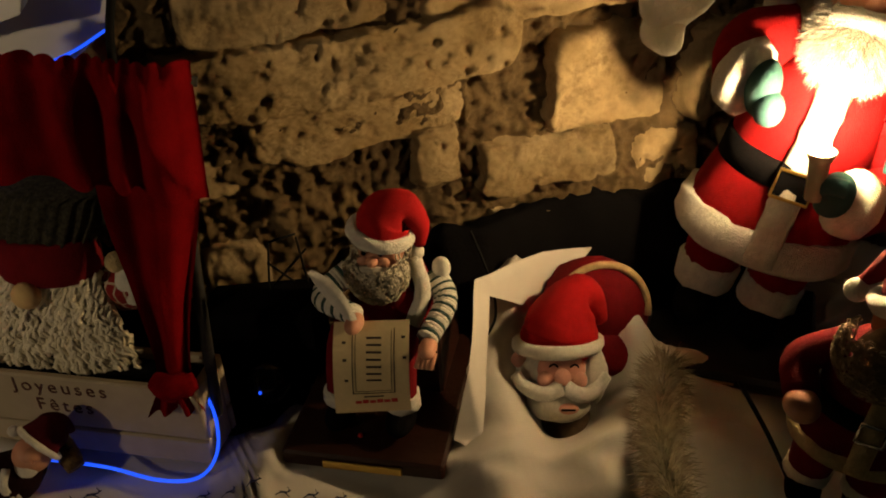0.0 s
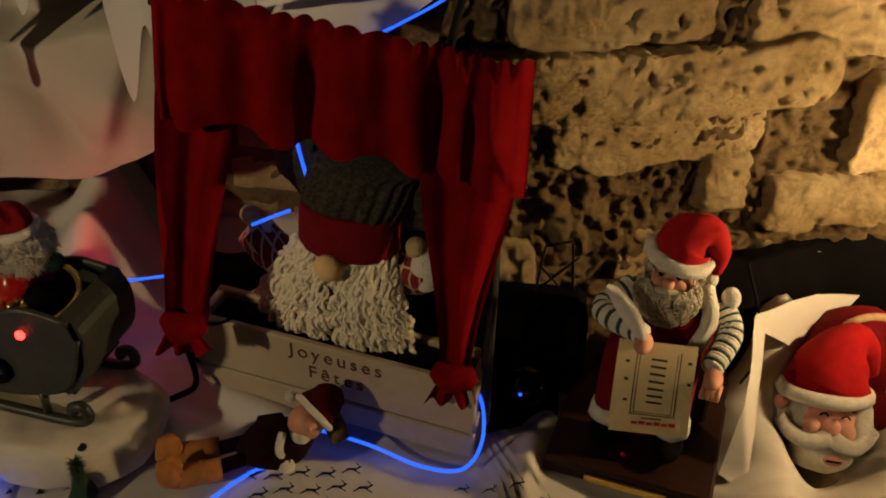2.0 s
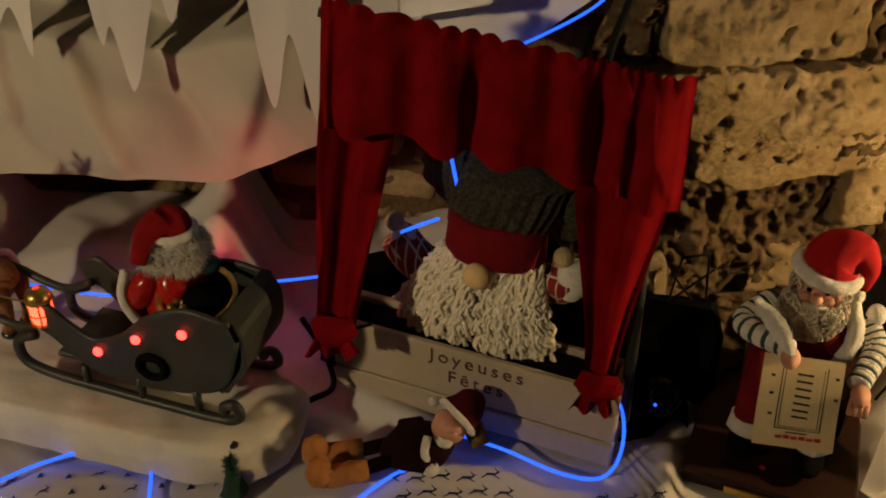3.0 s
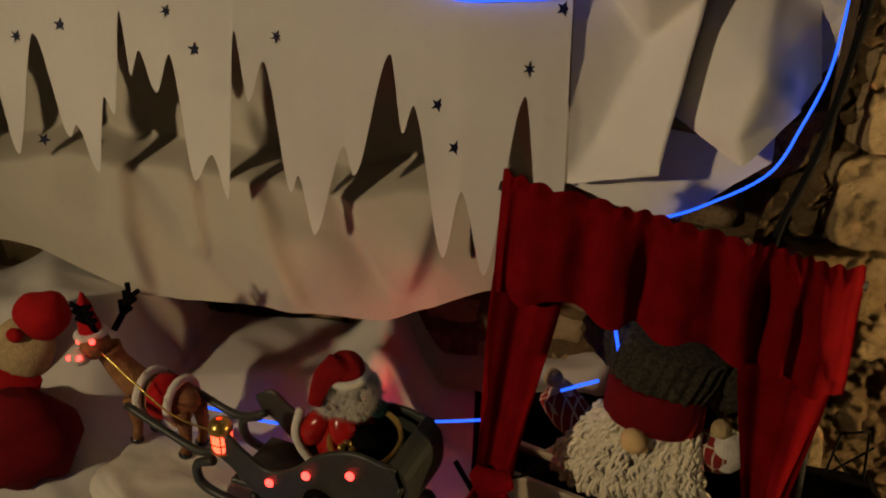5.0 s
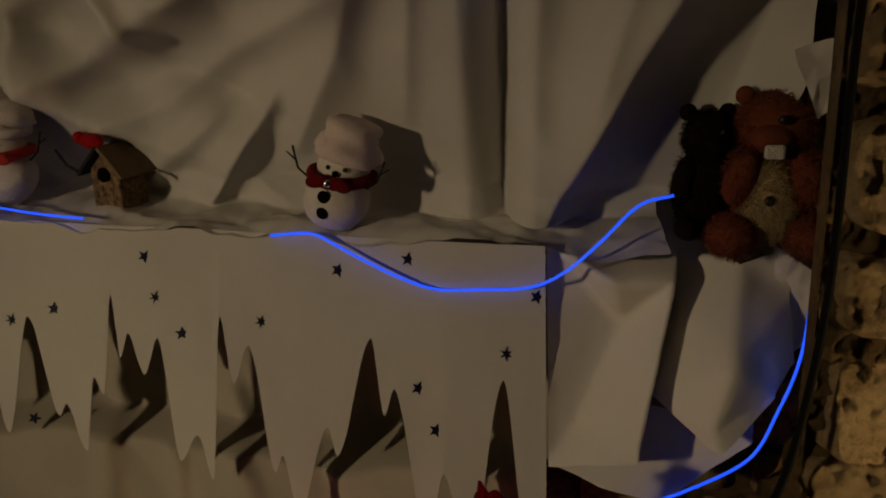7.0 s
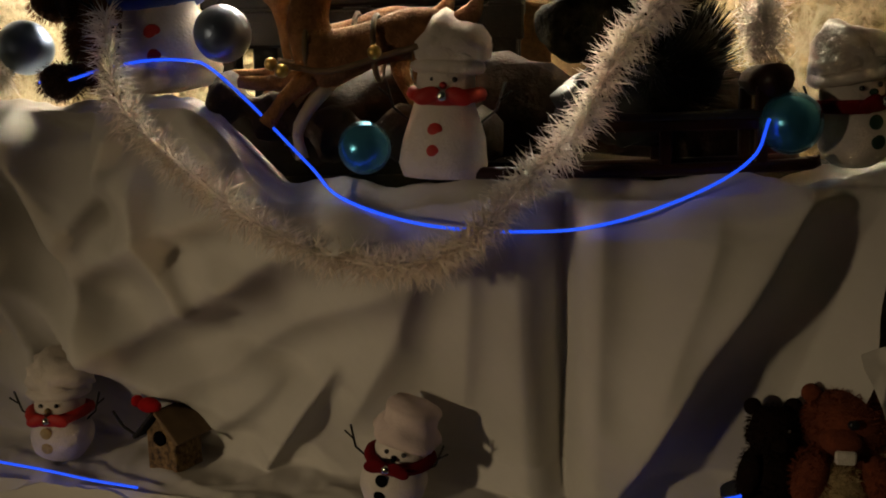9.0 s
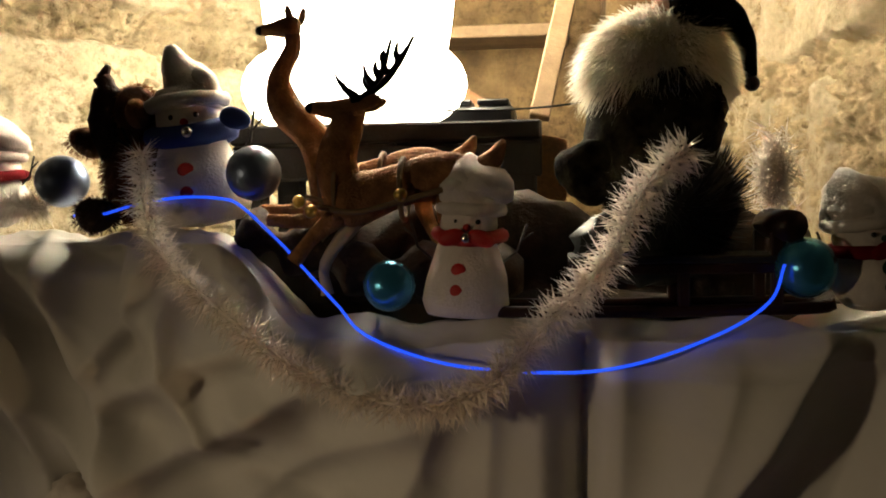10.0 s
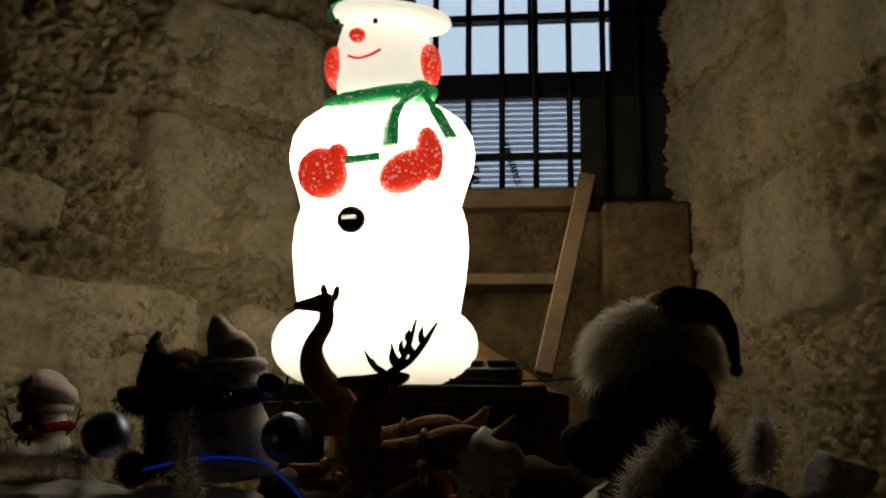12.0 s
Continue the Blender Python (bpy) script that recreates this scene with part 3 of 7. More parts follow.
# alternate gap tops and tips along the sheet, in mm from its right edge and below its top
EDGE = [(0, 400), (-30, 385), (-58, 181), (-108, 430), (-143, 315), (-168, 412), (-214, 206), (-229, 245), (-248, 140), (-302, 313), (-316, 273), (-363, 405), (-387, 322),
        (-398, 347), (-437, 163), (-461, 219), (-481, 123), (-496, 362), (-520, 300), (-549, 340), (-583, 161), (-607, 219), (-635, 160), (-650, 198), (-665, 105), (-682, 258), (-699, 233), (-713, 347),
        (-750, 279), (-760, 300), (-814, 148), (-850, 330), (-900, 160), (-940, 300), (-990, 200), (-1040, 370), (-1090, 170), (-1200, 320)]


def edge_drop(x):
    """How far the sheet hangs at x: arched gaps, drop-shaped tips."""
    for (xa, da), (xb, db) in zip(EDGE, EDGE[1:]):
        if xb <= x <= xa:
            t = (xa - x) / (xa - xb)
            t = 0.12 * t + 0.88 * t * t * (3 - 2 * t)
            return (da + (db - da) * t) / 1000 + 0.003 * noise.noise(Vector((x * 0.06, 3.0, 0.0)))
    return 0.3


def icicle(u, v, off):
    x = -0.142 - 1.19 * u
    z = 1.405 - v * edge_drop(-1190 * u)
    return x, panel_y(x, z) - 0.006 + off - 0.006 * math.sin(x * 16) * v - 0.004 * fbm(Vector((x * 6, z * 6, 2)), 3), z


front = Build().grid(lambda u, v: icicle(u, v, 0), 900, 14).grid(lambda u, v: icicle(u, v, 0.0015), 900, 14)
panel = tagged(front.make("icicle_sheet", DRAPE), "white felt sheet cut into hanging icicles, dotted with navy stars", "decoration")


def star_shape(points, r, inner, thick=0.0012):
    v = [(rr * math.sin(a), -thick, rr * math.cos(a)) for k in range(points * 2) for a, rr in [(math.pi * k / points, r if k % 2 == 0 else inner)]]
    n = len(v)
    v += [(p[0], 0.0, p[2]) for p in v]
    return Build().add(v, [tuple(range(n))] + [(k, (k + 1) % n, n + (k + 1) % n, n + k) for k in range(n)], 0, False)


STARS = [(-0.438, 1.358, 5), (-0.334, 1.379, 5), (-0.154, 1.338, 5), (-0.196, 1.259, 6), (-0.296, 1.148, 5), (-0.727, 1.304, 6), (-0.558, 1.277, 6), (-0.684, 1.254, 5),
         (-0.321, 1.203, 5), (-0.745, 1.362, 5), (-0.908, 1.272, 5), (-0.982, 1.252, 6), (-0.948, 1.10, 5), (-1.06, 1.2, 6), (-1.12, 1.34, 5)]
for sx, sz, kind in STARS:
    r = 0.0108
    s = star_shape(kind, r, r * (0.42 if kind == 5 else 0.30)).make("star" if kind == 5 else "snowflake", NAVY, panel)
    down = (1.405 - sz) / edge_drop((sx + 0.142) * 1000)
    s.matrix_world = pose(sx, icicle((-0.142 - sx) / 1.19, down, 0)[1] - 0.0012, sz, -14, 180 * (sx * 7 % 0.2), 10.7)


def back_low(x):
    return 0.86 + 0.07 * smooth(-0.42, -0.22, x) + 0.16 * smooth(-0.22, -0.14, x) + 0.05 * smooth(-0.75, -1.1, x)


BENDS = [(-0.64, 1.10, -0.55, 0.90, 0.035, 0.022), (-0.30, 1.12, -0.36, 0.95, 0.045, 0.024), (-0.86, 1.1, -0.80, 0.9, 0.035, 0.022), (-0.50, 1.06, -0.42, 0.93, 0.03, -0.018), (-0.74, 1.16, -0.70, 0.95, 0.02, 0.018)]


def back_sheet(u, v, off):
    x = -0.06 - 1.35 * u
    top = 1.375
    z = top - v * (top - back_low(x))
    k = sum(crease(x, z, *f) for f in BENDS) * smooth(1.25, 1.1, z)
    step = 1.060 + 0.05 * noise.noise(Vector((x * 5, 2, 0)))
    deep = 0.024 + 0.085 * smooth(step - 0.012, step + 0.012, z) * smooth(-0.15, -0.22, x) + 0.02 * smooth(0.95, 1.05, z)
    return x, panel_y(x, z) + deep + off - k - crumple(x, z, 7, 0.022, 4) - 0.006 * fbm(Vector((x * 4, z * 4, 7)), 3), z


back = Build().grid(lambda u, v: back_sheet(u, v, 0), 200, 130).grid(lambda u, v: back_sheet(u, v, 0.0012), 200, 130)
tagged(back.make("backing_sheet", BACKING), "creased white paper hanging behind the cut icicles", "paper")

# ---- the upper drape over the niche sill ----
# each fold: its line in x and z, its width, how far it stands out
FOLDS = [([(-0.196, 1.87), (-0.196, 1.43)], 0.017, -0.062), ([(-0.150, 1.86), (-0.160, 1.43)], 0.045, 0.016), ([(-0.262, 1.84), (-0.25, 1.43)], 0.050, 0.016),
         ([(0.090, 1.86), (0.0, 1.70), (-0.155, 1.40)], 0.060, 0.066), ([(0.175, 1.80), (0.06, 1.45)], 0.045, -0.020),
         ([(-0.50, 1.80), (-0.60, 1.775), (-0.73, 1.70), (-0.90, 1.62)], 0.060, 0.080), ([(-0.47, 1.72), (-0.60, 1.66), (-0.72, 1.58), (-0.88, 1.52)], 0.050, 0.036),
         ([(-0.61, 1.86), (-0.76, 1.815), (-0.93, 1.74)], 0.045, 0.050), ([(-0.800, 1.86), (-0.785, 1.75), (-0.75, 1.69)], 0.030, 0.040),
         ([(-0.796, 2.01), (-0.872, 1.88), (-0.95, 1.80)], 0.035, 0.040), ([(-0.90, 1.97), (-0.88, 1.82)], 0.030, -0.030),
         ([(-0.395, 1.75), (-0.43, 1.66), (-0.50, 1.54)], 0.050, 0.032), ([(-0.318, 1.78), (-0.335, 1.60)], 0.035, 0.014), ([(-0.555, 1.57), (-0.655, 1.43)], 0.026, 0.036), ([(-0.66, 1.54), (-0.78, 1.45)], 0.030, 0.024),
         ([(-1.02, 1.95), (-0.95, 1.66)], 0.05, 0.055), ([(-1.2, 1.95), (-1.05, 1.5)], 0.05, 0.055), ([(0.22, 1.9), (0.18, 1.5)], 0.04, 0.03), ([(-0.02, 1.80), (-0.07, 1.62)], 0.03, 0.012)]


def fold(x, z, line, w, amp):
    """A fold along a bent line: a crisp ridge, a broad slope on its upper side and a steep one below."""
    best = 0.0
    for (x0, z0), (x1, z1) in zip(line, line[1:]):
        dx, dz = x1 - x0, z1 - z0
        n = math.hypot(dx, dz)
        t = ((x - x0) * dx + (z - z0) * dz) / (n * n)
        q = ((x - x0) * dz - (z - z0) * dx) / n
        end = max(0.0, -t, t - 1) * n
        best = max(best, math.exp(-(abs(q) / (1.7 * w if q > 0 else 0.65 * w)) ** 1.35 - (end / (1.3 * w)) ** 2))
    return amp * best


def shelf_z(x):
    return 1.872 + 0.13 * smooth(-0.56, -0.74, x) + 0.02 * smooth(0.02, 0.12, x)


def shelf_y(x):
    return 1.375 - 0.2875 * min(0.0, x + 0.42)


def drape_at(x, v):
    zs, ye = shelf_z(x), shelf_y(x) - 0.03
    yb = 1.40 - 0.20 * x + 0.02
    keys = [(1.78, zs - 0.13), ((1.78 + ye) / 2, zs - 0.028), (ye + 0.05, zs + 0.006), (ye + 0.008, zs - 0.012), (ye - 0.003, zs - 0.06), ((ye + yb) / 2, (zs + 1.42) / 2), (yb, 1.46),
            (yb - 0.02, 1.418), (panel_y(x, 1.41) - 0.016, 1.4085)]
    t = v * (len(keys) - 1)
    i = min(int(t), len(keys) - 2)
    t -= i
    y, z = [keys[i][k] + (keys[i + 1][k] - keys[i][k]) * t for k in (0, 1)]
    up = smooth(0.30, 0.45, v) * smooth(0.93, 0.84, v)
    left = smooth(-0.42, -0.62, x)
    k = 1.45 * sum(fold(x, z, *f) for f in FOLDS) + crumple(x + 0.4 * z, z, 4.6, 0.010 + 0.075 * left, 2) + crumple(x, z, 12, 0.004 + 0.010 * left, 6) + 0.022 * fbm(Vector((x * 3, z * 3, 9)), 3)
    z += (1 - up) * (0.014 * fbm(Vector((x * 9, y * 9, 4)), 3) + crumple(x, y, 9, 0.022, 8))
    return x, y - up * k, z


def drape_end(v):
    """The right edge of the drape draws in towards the ledge."""
    return 0.32 - 0.08 * smooth(0.30, 0.42, v) - 0.05 * smooth(0.42, 0.60, v) - 0.17 * smooth(0.63, 0.82, v)


drape = Build().grid(lambda u, v: drape_at(-1.75 + (1.75 + drape_end(v)) * u, v), 420, 180)
tagged(drape.make("drape", DRAPE), "heavy creased white paper draped over the niche sill", "drape")


# ---- crumpled paper beside the sheet ----
def crumpled(name, outline, depth, seed, label, amp=0.05, n=4, m=4):
    """A bunched sheet: its place by corner keys (x, y, z), bulging towards the room."""
    a, b, c, d = [Vector(p) for p in outline]

    def fn(u, v):
        p = (a * (1 - u) + b * u) * (1 - v) + (d * (1 - u) + c * u) * v
        bulge = (math.sin(math.pi * u) * math.sin(math.pi * v)) ** 0.5
        k = depth * bulge + (crumple(p.x, p.z, 6.0, amp, seed) + crumple(p.x, p.z, 15, amp * 0.10, seed + 4)) * (0.35 + 0.65 * bulge)
        jag = Vector((noise.noise(p * 41 + Vector((seed, 0, 0))), 1.6 * noise.noise(p * 37 + Vector((0, seed, 0))), noise.noise(p * 43 + Vector((0, 0, seed)))))
        return p + Vector((0, -k, 0)) + jag * 0.040 * min(1.0, depth * 16)

    knots = [[fn(i / n, j / m) for i in range(n + 1)] for j in range(m + 1)]

    def facet(u, v):
        """Flat facets between the knots."""
        i, j = min(int(u * n), n - 1), min(int(v * m), m - 1)
        s, t = u * n - i, v * m - j
        p00, p10, p01, p11 = knots[j][i], knots[j][i + 1], knots[j + 1][i], knots[j + 1][i + 1]
        p = p00 + (p10 - p00) * s + (p01 - p00) * t if s + t < 1 else p11 + (p01 - p11) * (1 - s) + (p10 - p11) * (1 - t)
        return p + Vector((0, 0.006 * fbm(p * 14, 3), 0))

    q = Build().grid(facet, n * 7, m * 7, smooth=True)
    return tagged(q.make(name, STUFFED), label, "paper")




def folded(name, knots, faces, label, soft=2, relief=1.5, material=STUFFED):
    """Stiff paper: flat panels that meet in creases."""
    bm = bmesh.new()
    mid = sum(k[1] for k in knots) / len(knots)
    vs = [bm.verts.new((x, mid + relief * (y - mid) - 0.012 * (relief > 1), z)) for x, y, z in knots]
    for f in faces:
        bm.faces.new([vs[k] for k in f])
    bmesh.ops.recalc_face_normals(bm, faces=list(bm.faces))
    bmesh.ops.subdivide_edges(bm, edges=list(bm.edges), cuts=9, use_grid_fill=True)
    bmesh.ops.triangulate(bm, faces=list(bm.faces))
    inner = [v for v in bm.verts if not v.is_boundary]
    for _ in range(soft):
        bmesh.ops.smooth_vert(bm, verts=inner, factor=0.5, use_axis_x=True, use_axis_y=True, use_axis_z=True)
    for v in bm.verts:
        v.co.y += 0.004 * fbm(v.co * 17, 3)
    for f in bm.faces:
        f.smooth = True
    me = bpy.data.meshes.new(name)
    bm.to_mesh(me)
    bm.free()
    me.materials.append(material)
    return tagged(new(name, me), label, "paper")


# fan beside the sheet, with a sharp ridge
folded("crumpled_paper", [(-0.139, 1.358, 1.405), (0.035, 1.335, 1.362), (-0.035, 1.352, 1.285), (-0.139, 1.330, 1.250), (-0.100, 1.322, 1.165), (-0.028, 1.268, 1.155), (-0.139, 1.300, 1.115), (0.010, 1.345, 1.185), (0.050, 1.392, 1.385), (-0.05, 1.33, 1.36), (-0.14, 1.43, 1.425), (0.07, 1.46, 1.415)],
       [(0, 9, 2), (9, 1, 2), (0, 2, 3), (3, 2, 4), (2, 1, 5), (2, 5, 4), (3, 4, 6), (4, 5, 6), (1, 7, 5), (1, 8, 7), (0, 10, 9), (10, 11, 9), (9, 11, 1), (1, 11, 8)], "creased white paper fanned out beside the icicle sheet", 2, 1.9)
# bulging wad
folded("crumpled_paper", [(0.040, 1.355, 1.330), (0.060, 1.385, 1.390), (0.125, 1.330, 1.372), (0.190, 1.325, 1.330), (0.186, 1.297, 1.258), (0.150, 1.275, 1.232), (0.064, 1.258, 1.204), (0.000, 1.312, 1.200), (0.085, 1.262, 1.285), (0.074, 1.252, 1.172), (0.150, 1.330, 1.190), (0.205, 1.345, 1.39)],
       [(0, 1, 2), (0, 2, 8), (2, 3, 8), (3, 4, 8), (4, 5, 8), (5, 6, 8), (6, 7, 8), (7, 0, 8), (6, 5, 9), (5, 4, 10), (2, 11, 3), (7, 6, 9)], "bunched white paper stuffed into the niche corner", 2, 2.2)
folded("crumpled_paper", [(-0.139, 1.285, 1.105), (0.010, 1.248, 1.078), (0.132, 1.268, 1.152), (0.146, 1.300, 1.215), (0.048, 1.305, 1.168), (-0.030, 1.330, 1.170), (-0.07, 1.262, 1.085)],
       [(0, 6, 5), (6, 1, 4), (6, 4, 5), (1, 2, 4), (2, 3, 4)], "loose flap of white paper under the bunched paper", 1)
crumpled("crumpled_paper", [(0.17, 1.34, 1.40), (0.245, 1.33, 1.35), (0.22, 1.31, 1.27), (0.185, 1.31, 1.24)], 0.01, 12.0, "narrow torn strip of white paper by the cable", 0.04)
crumpled("paper_bow", [(0.165, 1.31, 1.665), (0.245, 1.31, 1.68), (0.235, 1.30, 1.60), (0.195, 1.30, 1.575)], 0.012, 21.0, "twisted scrap of white paper above the plush beaver", 0.03)
crumpled("paper_bow", [(0.205, 1.33, 1.81), (0.245, 1.33, 1.80), (0.235, 1.31, 1.70), (0.215, 1.31, 1.68)], 0.01, 27.0, "twisted strip of white paper hanging by the wall", 0.02)

folded("paper_flap", [(0.439, 0.900, 0.843), (0.554, 0.970, 0.818), (0.640, 1.000, 0.785), (0.458, 0.902, 0.812), (0.369, 0.778, 0.712), (0.402, 0.812, 0.780), (0.545, 0.945, 0.740), (0.402, 0.768, 0.708), (0.392, 0.755, 0.704)],
       [(0, 1, 3), (1, 2, 6), (1, 6, 3), (3, 7, 5), (5, 7, 4), (0, 3, 5), (4, 7, 8)], "stiff folded flap of white paper standing beside the plush head", 1, 1.0, PAPER)

# ---- barred window ----
win = thing("window_1", pose(-0.4, 3.05, 2.77), "small barred cellar window with daylight behind dark iron bars", "window", kind="structure")
wb = Build()
wb.box((-0.52, -0.02, 0.405), (0.59, 0.05, 0.49), 0, 0.004)
wb.box((-0.52, -0.02, 0.0), (0.59, 0.05, 0.055), 0, 0.004)
wb.box((-0.52, -0.02, 0.68), (0.59, 0.03, 0.705), 0, 0.003)
wb.box((0.39, -0.02, 0.49), (0.59, 0.05, 1.05), 0, 0.004)
wb.box((0.11, -0.015, 0.49), (0.14, 0.03, 1.05), 0, 0.003)
wb.make("window_frame", BARS, win)
# dark board added to fill the dark recess beside the panes
Build().box((0.285, -0.01, 0.0), (0.59, 0.05, 0.405), 0, 0.004).make("shutter", BLACKWOOD, win)
for k in range(9):
    bx = -0.43 + 0.113 * k
    Build().tube([(bx, -0.05, 0.02), (bx, -0.05, 1.05)], 0.0105, 0, 8).make("bar", BARS, win)
Build().box((-0.52, -0.058, 0.175), (0.285, -0.042, 0.197), 0, 0.002).make("cross_bar", BARS, win)
LOUVRE = mat("ribbed_pane", (0.42, 0.52, 0.68), 0.5, var=0.15, scale=20, trans=0.55)
for k in range(18):
    zz = 0.066 + 0.0192 * k
    Build().box((-0.52, 0.0, zz), (0.283, 0.006, zz + 0.0150), 0, 0.001).make("rib", LOUVRE, win)
PANE = mat("window_pane", (0.9, 0.95, 1.0), 0.05, var=0.0, bump=0.0, trans=1.0)
gl = Build().box((-0.52, 0.012, 0.49), (0.39, 0.016, 1.05), 0, 0).make("pane", PANE, win)
gl.visible_shadow = False
ch = Build()
for k in range(14):
    a = 2 * math.pi * k / 14
    cx, cz = 0.03 + 0.01 * k * 0.35, 0.235 - 0.011 * k
    ch.tube([(cx + 0.009 * math.cos(w), -0.075 + 0.006 * math.sin(w) * (k % 2), cz + 0.009 * math.sin(w)) for w in [i * math.pi / 4 for i in range(9)]], 0.0022, 0, 5, False)
for k in range(22):
    cx, cz = -0.10 + 0.006 * (k % 7), 0.20 - 0.005 * k
    ch.tube([(cx + 0.012 * math.cos(w), -0.078 + 0.006 * math.sin(w), cz + 0.010 * math.sin(w)) for w in [i * math.pi / 4 for i in range(9)]], 0.003, 0, 5, False)
assemble(ch, thing("chain", pose(-0.4, 3.05, 2.77), "rusty iron chain wound through the window bars", "chain"), [BARS], [("link", True, "")])

# ---- under the window ----
tagged(Build().box((-0.95, 2.90, 2.765), (-0.12, 3.06, 2.828), 0, 0.006).make("window_beam", WOOD), "rough wooden beam under the barred window", "beam")
tagged(Build().box((-1.0, 2.78, 2.50), (-0.17, 3.02, 2.535), 0, 0.004).make("shelf_board", WOOD), "grey wooden board lying across the niche", "board")
tagged(Build().box((-0.07, 2.72, 1.86), (0.19, 3.02, 2.74), 0, 0.012).make("stone_block", MORTAR), "tall squared limestone block below the window", "stone")
q = Build().box((-0.021, -0.012, 0.0), (0.021, 0.012, 0.56), 0, 0.003)
tagged(q.make("leaning_plank", WOOD, at=pose(-0.255, 2.02, 2.205, -24, 13, 0)), "narrow weathered wooden plank leaning under the window", "plank")
q = Build().grid(lambda u, v: (-0.56 + 0.36 * u, 2.02 + 0.35 * v, 2.24 + 0.16 * smooth(0, 1, v) * (1 - u) - 0.08 * u + 0.004 * fbm(Vector((u * 9, v * 9, 0)), 3)), 24, 16)
q.grid(lambda u, v: (-0.56 + 0.36 * u, 2.02 + 0.25 * v, 2.24 - 0.08 * u - 0.38 * v), 12, 2)
HESSIAN = mat("orange_brown_carpet", (0.30, 0.14, 0.05), 0.95, var=0.4, scale=120, bump=0.6, bscale=500)
tagged(q.make("carpet_piece", HESSIAN), "orange-brown carpet piece laid over a slope", "carpet")
q = Build().box((-0.46, 1.88, 2.178), (-0.30, 2.04, 2.218), 0, 0.006)
q.box((-0.45, 1.885, 2.220), (-0.38, 2.03, 2.232), 0, 0.003).box((-0.37, 1.885, 2.220), (-0.31, 2.03, 2.232), 0, 0.003)
tagged(q.make("black_box", GLOSSBLACK), "flat black plastic box beside the lamp", "box")

# ---- blackened trestle carrying the lamp ----
tr = thing("trestle", pose(-0.53, 1.86, 1.86), "low blackened wooden trestle under the glowing lamp", "trestle")
Build().box((-0.26, -0.15, 0.285), (0.28, 0.17, 0.318), 0, 0.004).make("top_board", BLACKWOOD, tr)
Build().box((-0.26, -0.15, 0.222), (0.28, -0.12, 0.280), 0, 0.004).make("rail", BLACKWOOD, tr)
for xx in (-0.255, -0.02, 0.22):
    Build().box((xx, -0.149, 0.004), (xx + 0.05, -0.10, 0.284), 0, 0.003).make("post", BLACKWOOD, tr)
    Build().box((xx, 0.12, 0.004), (xx + 0.05, 0.165, 0.284), 0, 0.003).make("post", BLACKWOOD, tr)
Build().box((-0.26, -0.148, 0.006), (0.28, -0.118, 0.13), 0, 0.003).make("lower_rail", BLACKWOOD, tr)

# ---- glowing snowman lamp ----
GLOWW = mat("lit_white_plastic", (0.9, 0.88, 0.8), 0.4, var=0.03, emit=GLOW, ecol=(1.0, 0.88, 0.64), bump=0.03)
GLOWR = mat("lit_red_plastic", (0.7, 0.03, 0.02), 0.4, var=0.25, scale=60, emit=11.0, ecol=(0.9, 0.045, 0.02))
GLOWG = mat("lit_green_plastic", (0.02, 0.3, 0.1), 0.4, var=0.25, scale=60, emit=5.5, ecol=(0.01, 0.42, 0.10))
DIMW = mat("dim_white_plastic", (0.8, 0.78, 0.7), 0.4, var=0.05, emit=13.0, ecol=(1.0, 0.92, 0.74))


def graded(m, foot, full):
    """The bulb sits high, so the foot of the lamp glows less."""
    t = m.node_tree
    sep, co = t.nodes.new("ShaderNodeSeparateXYZ"), t.nodes["Texture Coordinate"]
    r = node(t, "ShaderNodeMapRange", **{"From Min": 0.0, "From Max": 0.36, "To Min": foot, "To Max": full})
    t.links.new(co.outputs["Object"], sep.inputs[0])
    t.links.new(sep.outputs["Z"], r.inputs["Value"])
    t.links.new(r.outputs[0], t.nodes["Principled BSDF"].inputs["Emission Strength"])


def flecked(m, col):
    """White flecks of frost moulded into the coloured plastic."""
    t = m.node_tree
    n = node(t, "ShaderNodeTexNoise", Scale=150.0, Detail=1.0)
    t.links.new(t.nodes["Texture Coordinate"].outputs["Object"], n.inputs["Vector"])
    r = t.nodes.new("ShaderNodeValToRGB")
    r.color_ramp.elements[0].position, r.color_ramp.elements[1].position = 0.64, 0.70
    r.color_ramp.elements[0].color, r.color_ramp.elements[1].color = (*col, 1), (1, 0.8, 0.6, 1)
    t.links.new(n.outputs[0], r.inputs[0])
    t.links.new(r.outputs[0], t.nodes["Principled BSDF"].inputs["Emission Color"])


graded(GLOWW, 10.0, GLOW)
flecked(GLOWR, (0.8, 0.03, 0.012))
flecked(GLOWG, (0.01, 0.30, 0.07))
b = Build()
flat = Matrix.Diagonal((1, 0.66, 1, 1))
body = [(0.02, 0.0), (0.15, 0.004), (0.175, 0.04), (0.182, 0.10), (0.186, 0.16), (0.198, 0.23), (0.205, 0.305), (0.200, 0.36), (0.187, 0.402), (0.198, 0.44), (0.215, 0.49), (0.219, 0.525),
        (0.212, 0.565), (0.190, 0.60), (0.150, 0.628), (0.120, 0.645)]
b.lathe(body, 0, 40, flat)
b.lathe([(0.100, 0.64), (0.108, 0.665), (0.114, 0.70), (0.116, 0.745), (0.112, 0.79), (0.102, 0.83), (0.08, 0.86), (0.02, 0.87)], 3, 36, Matrix.Diagonal((1, 0.82, 1, 1)))
